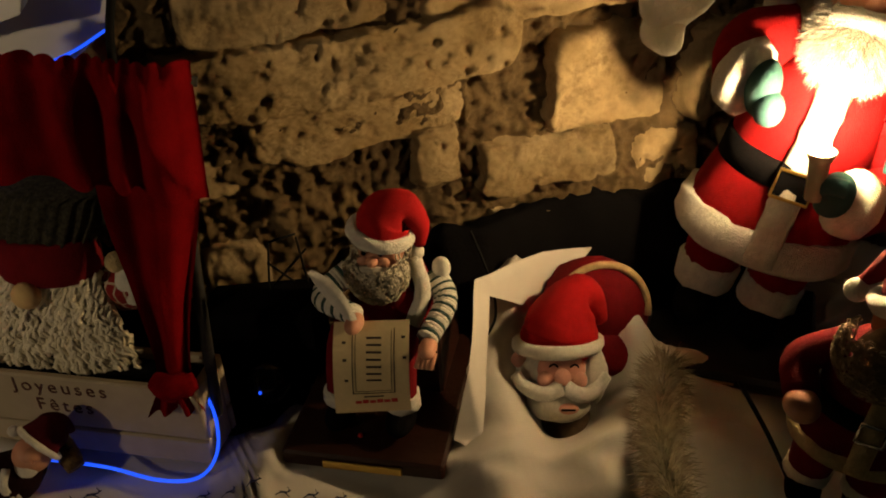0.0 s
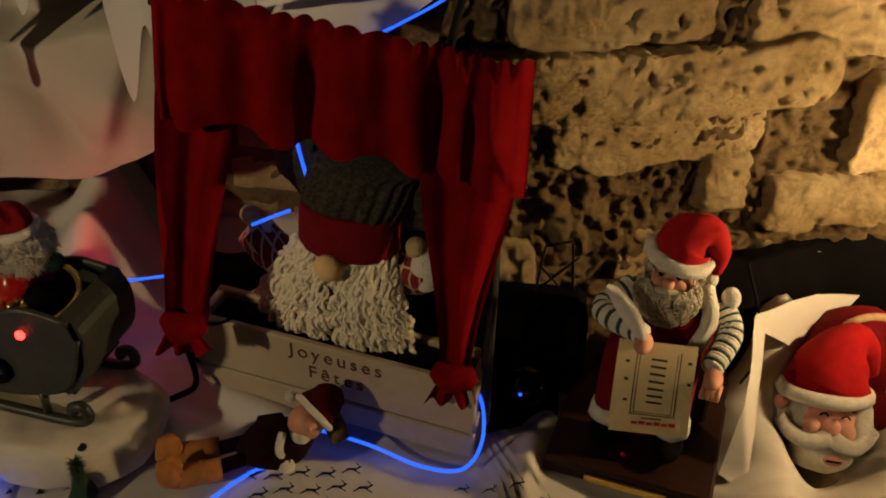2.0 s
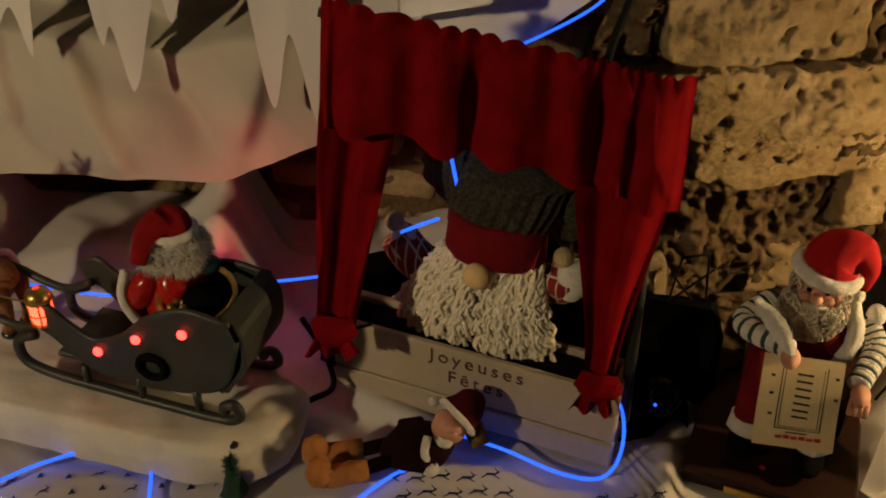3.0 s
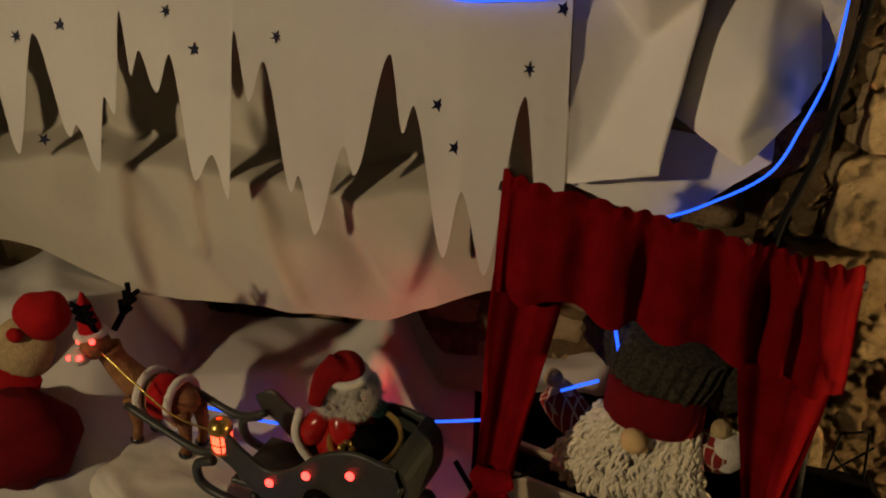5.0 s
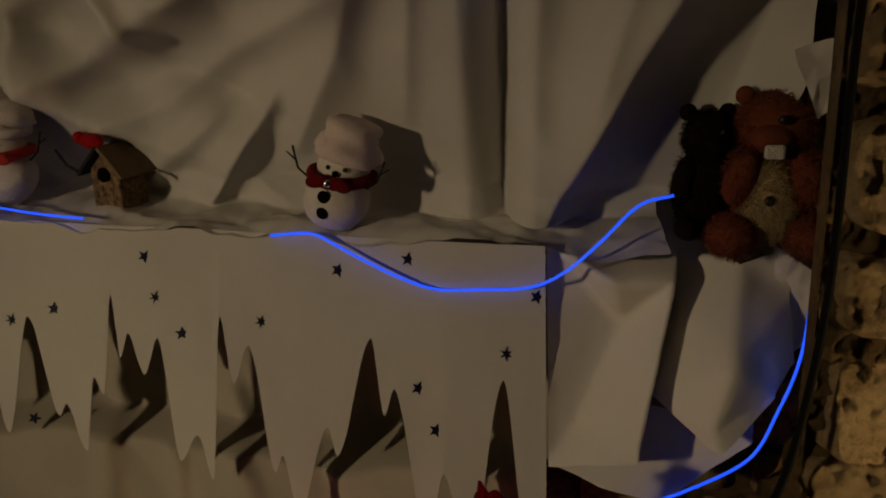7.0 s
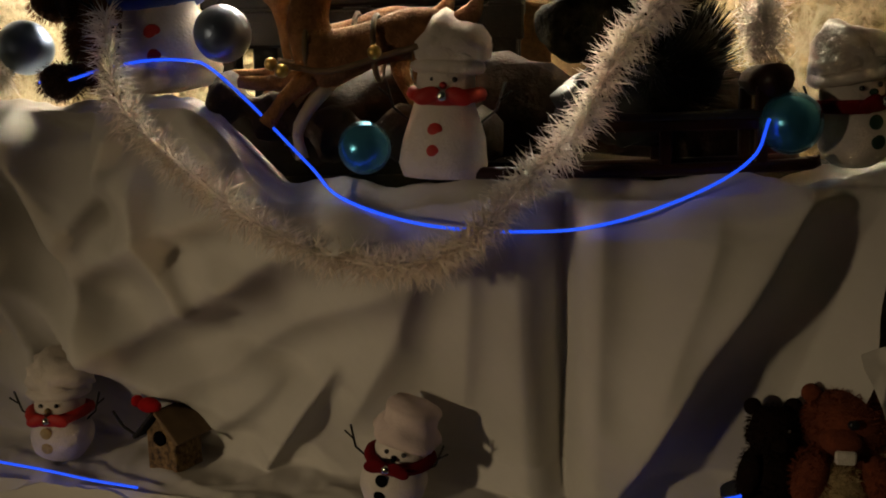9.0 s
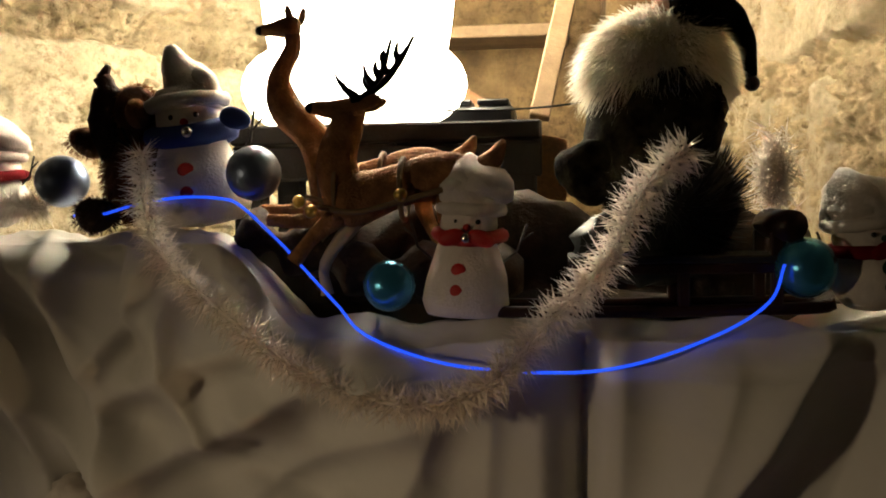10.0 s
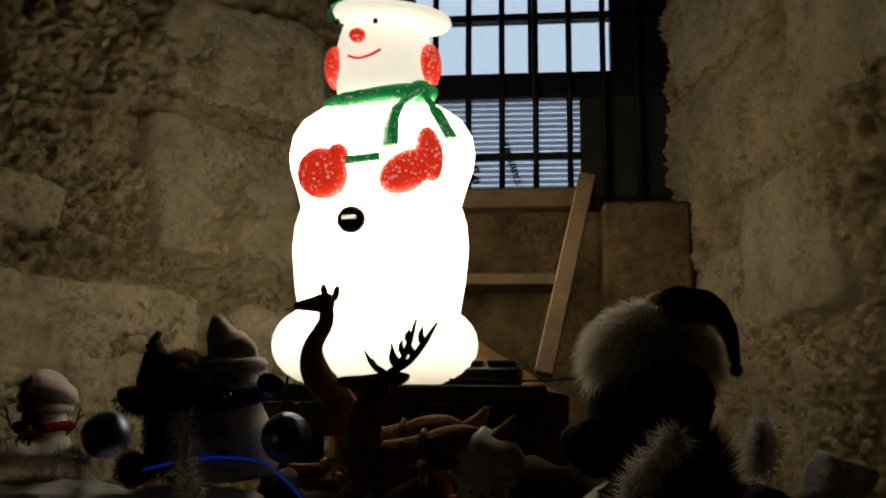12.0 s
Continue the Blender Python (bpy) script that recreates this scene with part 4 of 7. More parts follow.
for sx in (-1, 1):
    b.ell((sx * 0.125, -0.055, 0.085), (0.105, 0.095, 0.086), 0)
    b.ell((sx * 0.112, -0.01, 0.735), (0.028, 0.055, 0.050), 1)
    b.ell((-0.045 + 0.044 * sx, -0.113, 0.805), (0.006, 0.006, 0.007), 4)
b.ell((-0.040, -0.122, 0.768), (0.019, 0.018, 0.016), 1)
b.tube(curve_pts([(-0.062, -0.112, 0.725), (-0.04, -0.119, 0.716), (-0.012, -0.119, 0.722), (0.012, -0.112, 0.738)], 4), 0.0032, 1, 6)
b.ell((-0.11, -0.118, 0.455), (0.060, 0.035, 0.058), 1, (0, 20, 0))
b.ell((-0.075, -0.125, 0.49), (0.028, 0.026, 0.03), 1)
b.ell((0.075, -0.122, 0.455), (0.066, 0.035, 0.045), 1, (0, -30, 0))
b.ell((0.125, -0.112, 0.495), (0.032, 0.034, 0.062), 1, (0, -8, 0))
b.tube([(-0.055, -0.138, 0.478), (0.02, -0.142, 0.484)], 0.0095, 2, 8)
b.tube(curve_pts([(-0.12, -0.035, 0.632), (-0.07, -0.098, 0.625), (0.0, -0.108, 0.632), (0.07, -0.095, 0.645), (0.12, -0.03, 0.662)], 6), 0.019, 2, 8, lump=0.2)
b.ell((0.10, -0.09, 0.645), (0.03, 0.022, 0.026), 2)
b.tube(curve_pts([(0.095, -0.105, 0.635), (0.06, -0.132, 0.60), (0.045, -0.145, 0.555), (0.043, -0.15, 0.505)], 6), [0.020] * 7 + [0.026] * 6 + [0.032] * 6, 2, 10, flat=0.4)
b.tube(curve_pts([(0.11, -0.10, 0.635), (0.14, -0.115, 0.59), (0.175, -0.118, 0.53)], 6), [0.018] * 6 + [0.027] * 7, 2, 10, flat=0.4)
b.ell((-0.042, -0.133, 0.348), (0.032, 0.012, 0.030), 4)
b.tube([(-0.06, -0.145, 0.35), (-0.03, -0.145, 0.352)], 0.004, 3, 5)
b.lathe([(0.02, 0.0), (0.136, 0.0), (0.143, 0.010), (0.138, 0.022), (0.10, 0.03), (0.09, 0.032)], 3, 32, Matrix.Translation((0.02, -0.01, 0.842)) @ pose(0, 0, 0, 10, 6, 0))
b.lathe([(0.105, 0.0), (0.108, 0.03)], 4, 28, Matrix.Translation((-0.03, -0.01, 0.865)))
b.lathe([(0.106, 0.0), (0.105, 0.10), (0.09, 0.13), (0.01, 0.14)], 2, 28, Matrix.Translation((-0.03, -0.01, 0.896)))
lampob = thing("snowman_lamp", pose(-0.605, 1.95, 2.181) @ Matrix.Diagonal((0.94, 1, 0.957, 1)), "tall glowing white plastic snowman lamp with red mittens and green scarf", "lamp")


def red_name(c):
    return "mitten" if c.z < 0.6 else "ear_muff" if abs(c.x) > 0.1 else "nose" if c.z > 0.75 else "mouth"


assemble(b, lampob, [GLOWW, GLOWR, GLOWG, DIMW, GLOSSBLACK],
         [("body", False, "glowing white plastic"), (red_name, True, "lit red plastic"), (lambda c: "hat" if c.z > 0.88 else "mitten_cord" if c.z < 0.495 and abs(c.x) < 0.06 else "scarf", True, "lit green plastic"),
          (lambda c: "hat_brim" if c.z > 0.835 else "head", True, ""), (lambda c: "eye" if c.z > 0.7 and c.z < 0.84 else "hat_band" if c.z > 0.84 else "coal_button", True, "glossy black")])


# ---- gathered red curtain on its stand, with the painted crate and the gnome ----
FR = Matrix.Translation((0.085, 0.84, 0.69)) @ Matrix.Rotation(radians(-27.25), 4, "Z")


CF = Matrix.Translation((0.158, 0.95, 1.147)) @ Matrix.Rotation(radians(-13.1), 4, "Z")


def hang(x, d, out=0.0):
    """A place on the curtain: along the sagging rod, down from it, and out towards the room."""
    return Vector((x, -0.26 * d - out, -0.164 * x - d))


cur = thing("curtain_stand", CF, "gathered dark red velvet curtain on a leaning stand above a crate", "curtain")
Build().tube([hang(-0.400, 0.016), hang(0.004, 0.016)], 0.006, 0, 8).make("rod", BLACKWOOD, cur)
for x in (-0.372, -0.030):
    Build().tube([hang(x, 0.016, -0.012), hang(x, 0.40, -0.012)], 0.007, 0, 8).make("upright", BLACKWOOD, cur)


def gather(u):
    """Uneven spacing of the folds along the rod."""
    return 6.6 * u + 0.32 * math.sin(6.3 * u + 1.0) + 0.14 * math.sin(15 * u + 0.4)


def valance(u, v, off):
    p = 2 * math.pi * gather(u)
    head = smooth(0.16, 0.0, v)
    low = 0.117 + 0.016 * smooth(0.75, 1.0, u) + 0.012 * smooth(0.15, 0.0, u) + 0.005 * math.sin(p + 0.9) + 0.003 * math.sin(0.5 * p)
    top = -0.004 - 0.0060 * abs(math.sin(1.45 * p)) ** 0.8
    d = top + (low - top) * v
    k = (0.35 + 0.65 * smooth(0.05, 0.5, v)) * (0.0100 + 0.006 * noise.noise(Vector((u * 6, v * 1.5, 2)))) * (math.sin(p + 0.5 * math.sin(p + 1.0) + 1.2 * v * noise.noise(Vector((u * 4, 0, 5)))) + 0.6 * math.sin(0.5 * p + 2.0 + 0.9 * v))
    k += head * 0.002 * math.sin(2.9 * p) + 0.005 * smooth(0.25, 0.05, v) * smooth(0.0, 0.08, v) + 0.010 * math.sin(math.pi * min(1.0, 0.9 * v))
    k += crease(u, v, 0.82, 0.15, 0.97, 0.85, 0.07, 0.008) + 0.004 * noise.noise(Vector((u * 14, v * 3, 7)))
    fade = 0.35 + 0.65 * smooth(0.0, 0.05, u) * smooth(1.0, 0.95, u)
    turn = 0.022 * (smooth(0.035, 0.0, u) + smooth(0.965, 1.0, u))
    return hang(-0.396 + 0.396 * u + 0.004 * math.sin(p) * v * smooth(0.0, 0.08, u) * smooth(1.0, 0.92, u), d, 0.026 + k * fade - turn + off)


c = Build().grid(lambda u, v: valance(u, v, 0), 260, 40).grid(lambda u, v: valance(u, v, -0.0022), 260, 40)
c.make("valance", VELVET, cur)


def side(u, v, xa, wa, xb, wb, dtop, dlow, seed, off):
    """A hanging curtain half, drawn together towards its knot."""
    xc, w = xa + (xb - xa) * v, wa + (wb - wa) * smooth(0.0, 1.0, v)
    k = 0.011 * math.sin(u * 8.5 + seed + 0.9 * v) + 0.0025 * math.sin(u * 19 + 2 * seed + 2 * v) + 0.010 * math.sin(math.pi * v) + 0.004 * noise.noise(Vector((u * 3, v * 4, seed)))
    return hang(xc + w * (u - 0.5), dtop + (dlow - dtop) * v, -0.002 + 0.010 * v + k * (1 - 0.35 * v) + off)


for xa, wa, xb, wb, dlow, seed in ((-0.352, 0.084, -0.374, 0.045, 0.352, 1.0), (-0.062, 0.110, -0.066, 0.036, 0.345, 2.4)):
    c = Build().grid(lambda u, v: side(u, v, xa, wa, xb, wb, 0.085, dlow, seed, 0), 60, 40).grid(lambda u, v: side(u, v, xa, wa, xb, wb, 0.085, dlow, seed, -0.002), 60, 40)
    hem = hang(xb, dlow + 0.002, 0.012)
    c.tube(curve_pts([hem + Vector((-0.024, 0, 0.008)), hem + Vector((0, -0.008, 0)), hem + Vector((0.024, 0, 0.005))], 5), [0.010, 0.012, 0.014, 0.015, 0.016, 0.016, 0.016, 0.015, 0.014, 0.012, 0.010], 0, 14, lump=0.35, freq=60)
    c.grid(lambda u, v: hem + Vector(((u - 0.5) * (0.040 + 0.026 * v), -0.014 - 0.006 * math.sin(u * 17 + seed) * (0.4 + v), -0.004 - (0.026 + 0.002 * math.sin(u * 13)) * v)), 50, 10)
    c.make("curtain_side", VELVET, cur)

crate = thing("crate", FR @ Matrix.Translation((0, 0.009, 0)), "cream painted wooden crate with printed words, under the curtain", "crate")
for z0, z1 in ((0.004, 0.040), (0.043, 0.118)):
    Build().box((-0.368, 0.0, z0), (0.004, 0.010, z1), 0, 0.002).make("slat", CREAMWOOD, crate)
    Build().box((-0.368, 0.060, z0), (0.004, 0.070, z1), 0, 0.002).make("slat", CREAMWOOD, crate)
for x in (-0.366, -0.008):
    Build().box((x, 0.0105, 0.004), (x + 0.010, 0.0595, 0.117), 0, 0.002).make("end_panel", CREAMWOOD, crate)
Build().box((-0.355, 0.0105, 0.002), (-0.009, 0.0595, 0.010), 0, 0.001).make("base_panel", CREAMWOOD, crate)
# black block added so that the inside of the crate stays dark
Build().box((-0.352, 0.0115, 0.012), (-0.010, 0.0585, 0.112), 0, 0.004).make("dark_fill", BLACK, crate, "black block darkening the inside")
INK = mat("brown_ink", (0.09, 0.03, 0.02), 0.8, var=0.1)


def lettering(name, text, size, material, parent, at, thick=0.0004):
    cu = bpy.data.curves.new(name, "FONT")
    cu.body, cu.size, cu.extrude, cu.align_x, cu.space_character = text, size, thick, "CENTER", 1.35
    me = bpy.data.meshes.new_from_object(new(name + "_outline", cu).evaluated_get(bpy.context.evaluated_depsgraph_get()))
    bpy.data.objects.remove(bpy.data.objects[name + "_outline"])
    me.materials.clear()
    me.materials.append(material)
    ob = new(name, me)
    ob.parent = parent
    ob.matrix_basis = at
    return ob


lettering("lettering", "Joyeuses", 0.026, INK, crate, pose(-0.172, -0.0006, 0.095, 90, 0, 0))
lettering("lettering", "F\u00eates", 0.026, INK, crate, pose(-0.172, -0.0006, 0.067, 90, 0, 0))


def down_hat(b, base, r, tip, mi, cuff, cr=None, via=None, lump=0.15):
    """A soft pointed hat with a fleece cuff."""
    base, tip = Vector(base), Vector(tip)
    via = Vector(via) if via else (base + tip) / 2 + Vector((0, 0, 0.25 * r))
    pts = curve_pts([base, via, tip], 7)
    n = len(pts)
    b.tube(pts, [r * (1 - (i / (n - 1)) ** 1.3 * 0.86) for i in range(n)], mi, 16, True, lump, 60)
    if cuff is not None:
        d = (via - base).normalized()
        a = d.orthogonal().normalized()
        e = d.cross(a)
        ring = [base + (a * math.cos(w) + e * math.sin(w)) * r * 1.02 for w in [2 * math.pi * i / 20 for i in range(21)]]
        b.tube(ring, cr or r * 0.24, cuff, 8, False, 0.25, 120)


def hair_on(b, c, r, n, length, width, mi, keep=lambda d: True, droop=0.8, out=0.35, two=True):
    """Locks over an ellipsoid, hanging down."""
    c, r = Vector(c), Vector(r)

    def where():
        while True:
            d = Vector((random.gauss(0, 1), random.gauss(0, 1), random.gauss(0, 1))).normalized()
            if keep(d):
                return c + Vector((d.x * r.x, d.y * r.y, d.z * r.z)), d * out + Vector((random.uniform(-0.6, 0.6), random.uniform(-0.6, 0.6), -droop * random.uniform(0.2, 1.2)))

    b.strands(n, where, length, width, mi, 0.1, two=two)


# gnome: yarn beard, grey knitted hat with a red band, checked sleeves
PLAID = mat("red_checked_cloth", (0.24, 0.012, 0.012), 0.9, var=0.3, scale=60, bump=0.3)
pt = PLAID.node_tree
ck = node(pt, "ShaderNodeTexBrick", Scale=42.0)
ck.inputs["Color1"].default_value = ck.inputs["Color2"].default_value = (0.20, 0.010, 0.010, 1)
ck.inputs["Mortar"].default_value = (0.50, 0.42, 0.30, 1)
ck.inputs["Mortar Size"].default_value, ck.inputs["Brick Width"].default_value, ck.inputs["Row Height"].default_value = 0.05, 0.5, 0.5
ck.offset = 0.0
pc = pt.nodes["Texture Coordinate"]
pt.links.new(pc.outputs["Object"], ck.inputs["Vector"])
pt.links.new(ck.outputs[0], pt.nodes["Principled BSDF"].inputs["Base Color"])
g = Build()
g.ell((-0.165, 0.072, 0.175), (0.080, 0.045, 0.095), 5, lump=0.15)
g.ell((-0.165, 0.085, 0.075), (0.085, 0.045, 0.062), 5, lump=0.1)
g.ell((-0.165, 0.040, 0.255), (0.050, 0.040, 0.048), 1)
g.lathe([(0.052, 0.0), (0.0585, 0.001), (0.0605, 0.006), (0.0590, 0.046), (0.0570, 0.052), (0.050, 0.053)], 3, 28, Matrix.Translation((-0.165, 0.018, 0.246)) @ pose(0, 0, 0, -4, 2, 0) @ Matrix.Diagonal((1.02, 0.74, 1, 1)), 0.03, 40)


def knit_hat(u, v):
    """A slouched ribbed cap falling to the back."""
    w = 2 * math.pi * u
    c = Vector((-0.165, 0.024, 0.284)).lerp(Vector((-0.142, 0.058, 0.372)), min(1.0, v * 1.4)) + Vector((0.085, 0.02, -0.055)) * smooth(0.45, 1.0, v)
    r = (0.0585 + 0.008 * math.sin(math.pi * min(1.0, v * 1.5))) * (1 - smooth(0.5, 1.0, v) * 0.75)
    r *= 1 + 0.045 * math.sin(26 * w) + 0.05 * noise.noise(Vector((math.cos(w) * 2, math.sin(w) * 2, v * 3)))
    return c + Vector((r * math.cos(w), 0.72 * r * math.sin(w), 0.012 * math.cos(w) * (-v)))


g.grid(knit_hat, 156, 24, 4, closed=True)
g.ell((-0.215, 0.062, 0.318), (0.062, 0.030, 0.048), 4, (0, 18, 0), lump=0.25, freq=60)
g.ell((-0.095, 0.060, 0.312), (0.048, 0.030, 0.050), 4, (0, 30, 0), lump=0.25, freq=60)
for sx in (-1, 1):
    g.ell((-0.168 + sx * 0.040, 0.010, 0.190), (0.036, 0.016, 0.062), 0, (0, sx * -12, 0), lump=0.15)
g.ell((-0.168, -0.030, 0.243), (0.017, 0.014, 0.016), 8)
for sx, sh, hd in ((-0.258, 0.165, (-0.296, 0.022, 0.256)), (-0.085, 0.195, (-0.082, 0.02, 0.262))):
    g.tube(curve_pts([(sx * 0.75 - 0.042, 0.055, sh), (sx, 0.035, sh + 0.025), (hd[0], hd[1], hd[2] - 0.02)], 5), [0.024, 0.025, 0.026, 0.027, 0.027, 0.027, 0.026, 0.026, 0.025, 0.024, 0.022], 6, 12, True, 0.1)
    g.ell(hd, (0.012, 0.012, 0.012), 2, lump=0.1)
    g.ell((hd[0] + 0.012, hd[1] + 0.004, hd[2] - 0.03), (0.020, 0.018, 0.026), 7, lump=0.2)
for k in range(340):
    a = random.uniform(0.03, 1) * (1 if k % 2 else -1)
    x0, z0 = -0.168 + 0.056 * a + (0.007 if a > 0 else -0.007), 0.258 - 0.012 * abs(a) + random.uniform(-0.008, 0.008)
    x1 = -0.180 + 0.090 * a + random.uniform(-0.012, 0.012)
    ln = random.uniform(0.108, 0.172) - 0.022 * abs(a)
    part = 0.012 * (1 if a > 0 else -1)
    y0 = -0.006 + 0.022 * a * a + random.uniform(-0.008, 0.004)
    pts = [Vector((x0 + (x1 + part * 0.6 - x0) * t + 0.003 * math.sin(t * 26 + k), y0 - 0.010 * math.sin(2.6 * t) + 0.003 * math.cos(t * 23 + k), z0 - ln * t)) for t in [i / 21 for i in range(22)]]
    g.tube(pts, [0.0015 + 0.0024 * (i % 2) for i in range(22)], 0, 5, True)
tagged(g.make("gnome_doll", [YARN, SKIN, CREAMPLUSH, DEEPRED, GREYKNIT, BLACK, PLAID, FLEECE, mat("tan_felt_nose", (0.74, 0.52, 0.24), 0.9, var=0.15, scale=60)], at=FR @ Matrix.Translation((-0.010, 0.047, -0.014))), "gnome doll with long cream yarn beard and grey knitted hat", "doll")

# doll lying on the cloth, with tan boots
l = Build()
l.ell((0.0, 0.0, 0.030), (0.055, 0.040, 0.030), 0, lump=0.15)
for sy in (-0.016, 0.016):
    l.tube([(-0.04, sy, 0.026), (-0.075, sy * 1.1, 0.020), (-0.105, sy * 1.2, 0.016)], 0.010, 0, 8)
    l.tube([(-0.078, sy * 1.25, 0.018), (-0.095, sy * 1.3, 0.018), (-0.135, sy * 1.4, 0.018)], [0.015, 0.016, 0.016], 2, 14, lump=0.3, freq=90)
    l.ell((-0.145, sy * 1.4, 0.026), (0.019, 0.017, 0.026), 2, lump=0.3, freq=70)
    l.tube([(-0.100, sy * 1.2, 0.017), (-0.106, sy * 1.2, 0.017)], 0.0165, 2, 10)
l.ell((0.042, -0.004, 0.062), (0.026, 0.024, 0.026), 3)
l.ell((0.032, -0.012, 0.052), (0.016, 0.016, 0.016), 4, lump=0.3)
l.ell((0.044, -0.020, 0.074), (0.015, 0.012, 0.011), 3)
l.ell((0.042, -0.032, 0.072), (0.004, 0.004, 0.004), 3)
down_hat(l, (0.054, 0.002, 0.072), 0.030, (0.096, 0.026, 0.058), 1, 4, 0.005, (0.078, 0.012, 0.086))
l.ell((0.068, 0.010, 0.074), (0.026, 0.026, 0.024), 1, lump=0.08)
l.tube(curve_pts([(0.008, -0.018, 0.062), (0.0, -0.034, 0.048), (0.004, -0.042, 0.030)], 4), 0.006, 4, 8, True, 0.3)
l.ell((0.006, -0.046, 0.026), (0.013, 0.012, 0.012), 4, lump=0.4)
l.ell((0.026, 0.028, 0.084), (0.009, 0.008, 0.009), 4, lump=0.3)
l.tube(curve_pts([(0.040, 0.030, 0.050), (0.075, 0.020, 0.045), (0.088, -0.010, 0.020)], 5), [0.012, 0.013, 0.014, 0.015, 0.016, 0.016, 0.016, 0.015, 0.015, 0.014, 0.013], 5, 12, True, 0.12, 80)
for a in (-1, 1):
    l.tube([(-0.02, 0.034 * a, 0.035), (0.012, 0.044 * a, 0.028)], [0.013, 0.011], 0, 8)
MAROON = mat("maroon_cloth", (0.075, 0.004, 0.007), 0.9, var=0.35, scale=50, bump=0.4, bscale=500, spec=0.1)
GOLDPLAID = mat("gold_checked_cloth", (0.30, 0.19, 0.06), 0.85, var=0.8, scale=90, bump=0.3, dark=(0.04, 0.015, 0.01))
tagged(l.make("lying_doll", [mat("blackish_red_cloth", (0.018, 0.004, 0.005), 0.9, var=0.4, scale=50, bump=0.4, spec=0.1), MAROON, TANBOOT, SKIN, FLEECE, GOLDPLAID], at=pose(-0.135, 0.868, 0.700, 0, 0, 8) @ Matrix.Scale(0.84, 4)), "small red-hatted doll in tan boots lying on the white paper", "doll")

# ---- writing desk with its doll ----
DK = Matrix.Translation((0.256, 0.777, 0.695)) @ Matrix.Rotation(radians(-27), 4, "Z")
desk = thing("doll_base", DK, "dark stained wooden base with brass plate under the writing doll", "base")
Build().box((-0.095, 0.0, 0.0), (0.098, 0.250, 0.022), 0, 0.003).make("base", DARKWOOD, desk)
Build().box((-0.055, 0.120, 0.0225), (0.075, 0.235, 0.115), 0, 0.004).make("seat_block", DARKWOOD, desk)
Build().box((-0.045, -0.0035, 0.004), (0.050, -0.0002, 0.015), 0, 0.001).make("name_plate", GOLD, desk, "worn brass name plate")
Build().ell((-0.008, 0.036, 0.0235), (0.0035, 0.0035, 0.002), 0).make("button", REDBTN, desk, "small red button")


def scroll_pt(u, v, off):
    x = -0.036 + 0.086 * u + 0.008 * v
    y = 0.074 - 0.052 * v - 0.010 * math.sin(3.0 * v) + 0.012 * u
    z = 0.160 - 0.092 * v + 0.003 * math.sin(v * 7 + u) + 0.004 * u * v
    y, z = y - 0.88 * off, z + 0.47 * off
    return x, y, z


sc = Build().grid(lambda u, v: scroll_pt(u, v, 0), 12, 24).grid(lambda u, v: scroll_pt(u, v, -0.0008), 12, 24)
scr = sc.make("scroll", SCROLL, at=DK)
tagged(scr, "cream parchment list with dark ruled lines on the doll's lap", "scroll")


def bar_on(name, u0, u1, v0, v1, material, label=""):
    Build().grid(lambda u, v: scroll_pt(u0 + (u1 - u0) * u, v0 + (v1 - v0) * v, 0.0008), 4, 4).make(name, material, scr, label)


PRINT = mat("black_print", (0.03, 0.02, 0.015), 0.8, var=0.1)
for k in range(7):
    bar_on("printed_line", 0.44, 0.64, 0.16 + 0.065 * k, 0.18 + 0.065 * k, PRINT)
for u0, u1, v0, v1 in ((0.25, 0.263, 0.08, 0.72), (0.80, 0.813, 0.08, 0.72), (0.25, 0.813, 0.71, 0.722), (0.29, 0.773, 0.685, 0.692), (0.29, 0.30, 0.10, 0.69), (0.765, 0.773, 0.10, 0.69)):
    bar_on("printed_rule", u0, u1, v0, v1, PRINT)
bar_on("printed_line", 0.40, 0.66, 0.755, 0.775, PRINT)
for k in range(6):
    bar_on("printed_mark", 0.28 + 0.095 * k, 0.36 + 0.095 * k, 0.82 - 0.012 * (k % 2), 0.865, REDBTN, "red printed ornament")
for u0, v0 in ((0.12, 0.2), (0.13, 0.36), (0.9, 0.15), (0.92, 0.33), (0.15, 0.55)):
    bar_on("printed_mark", u0, u0 + 0.05, v0, v0 + 0.025, PRINT)

STRIPEG = mat("dark_green_stripe", (0.03, 0.07, 0.06), 0.9, var=0.2)
d = Build()
d.ell((0.030, 0.205, 0.095), (0.058, 0.045, 0.085), 1, lump=0.1)
d.ell((0.032, 0.170, 0.115), (0.040, 0.018, 0.045), 1)
d.ell((0.026, 0.185, 0.190), (0.030, 0.031, 0.036), 2)
d.ell((0.022, 0.151, 0.190), (0.008, 0.009, 0.007), 2)
for sx in (-1, 1):
    d.ell((0.022 + sx * 0.013, 0.157, 0.186), (0.009, 0.006, 0.008), 2)
    d.ell((0.022 + sx * 0.011, 0.1545, 0.200), (0.0032, 0.0025, 0.0035), 6)
    d.tube([(0.022 + sx * 0.006, 0.152, 0.206), (0.022 + sx * 0.017, 0.156, 0.207)], 0.0026, 4, 6)
d.ell((0.022, 0.170, 0.162), (0.033, 0.022, 0.036), 4, lump=0.3)


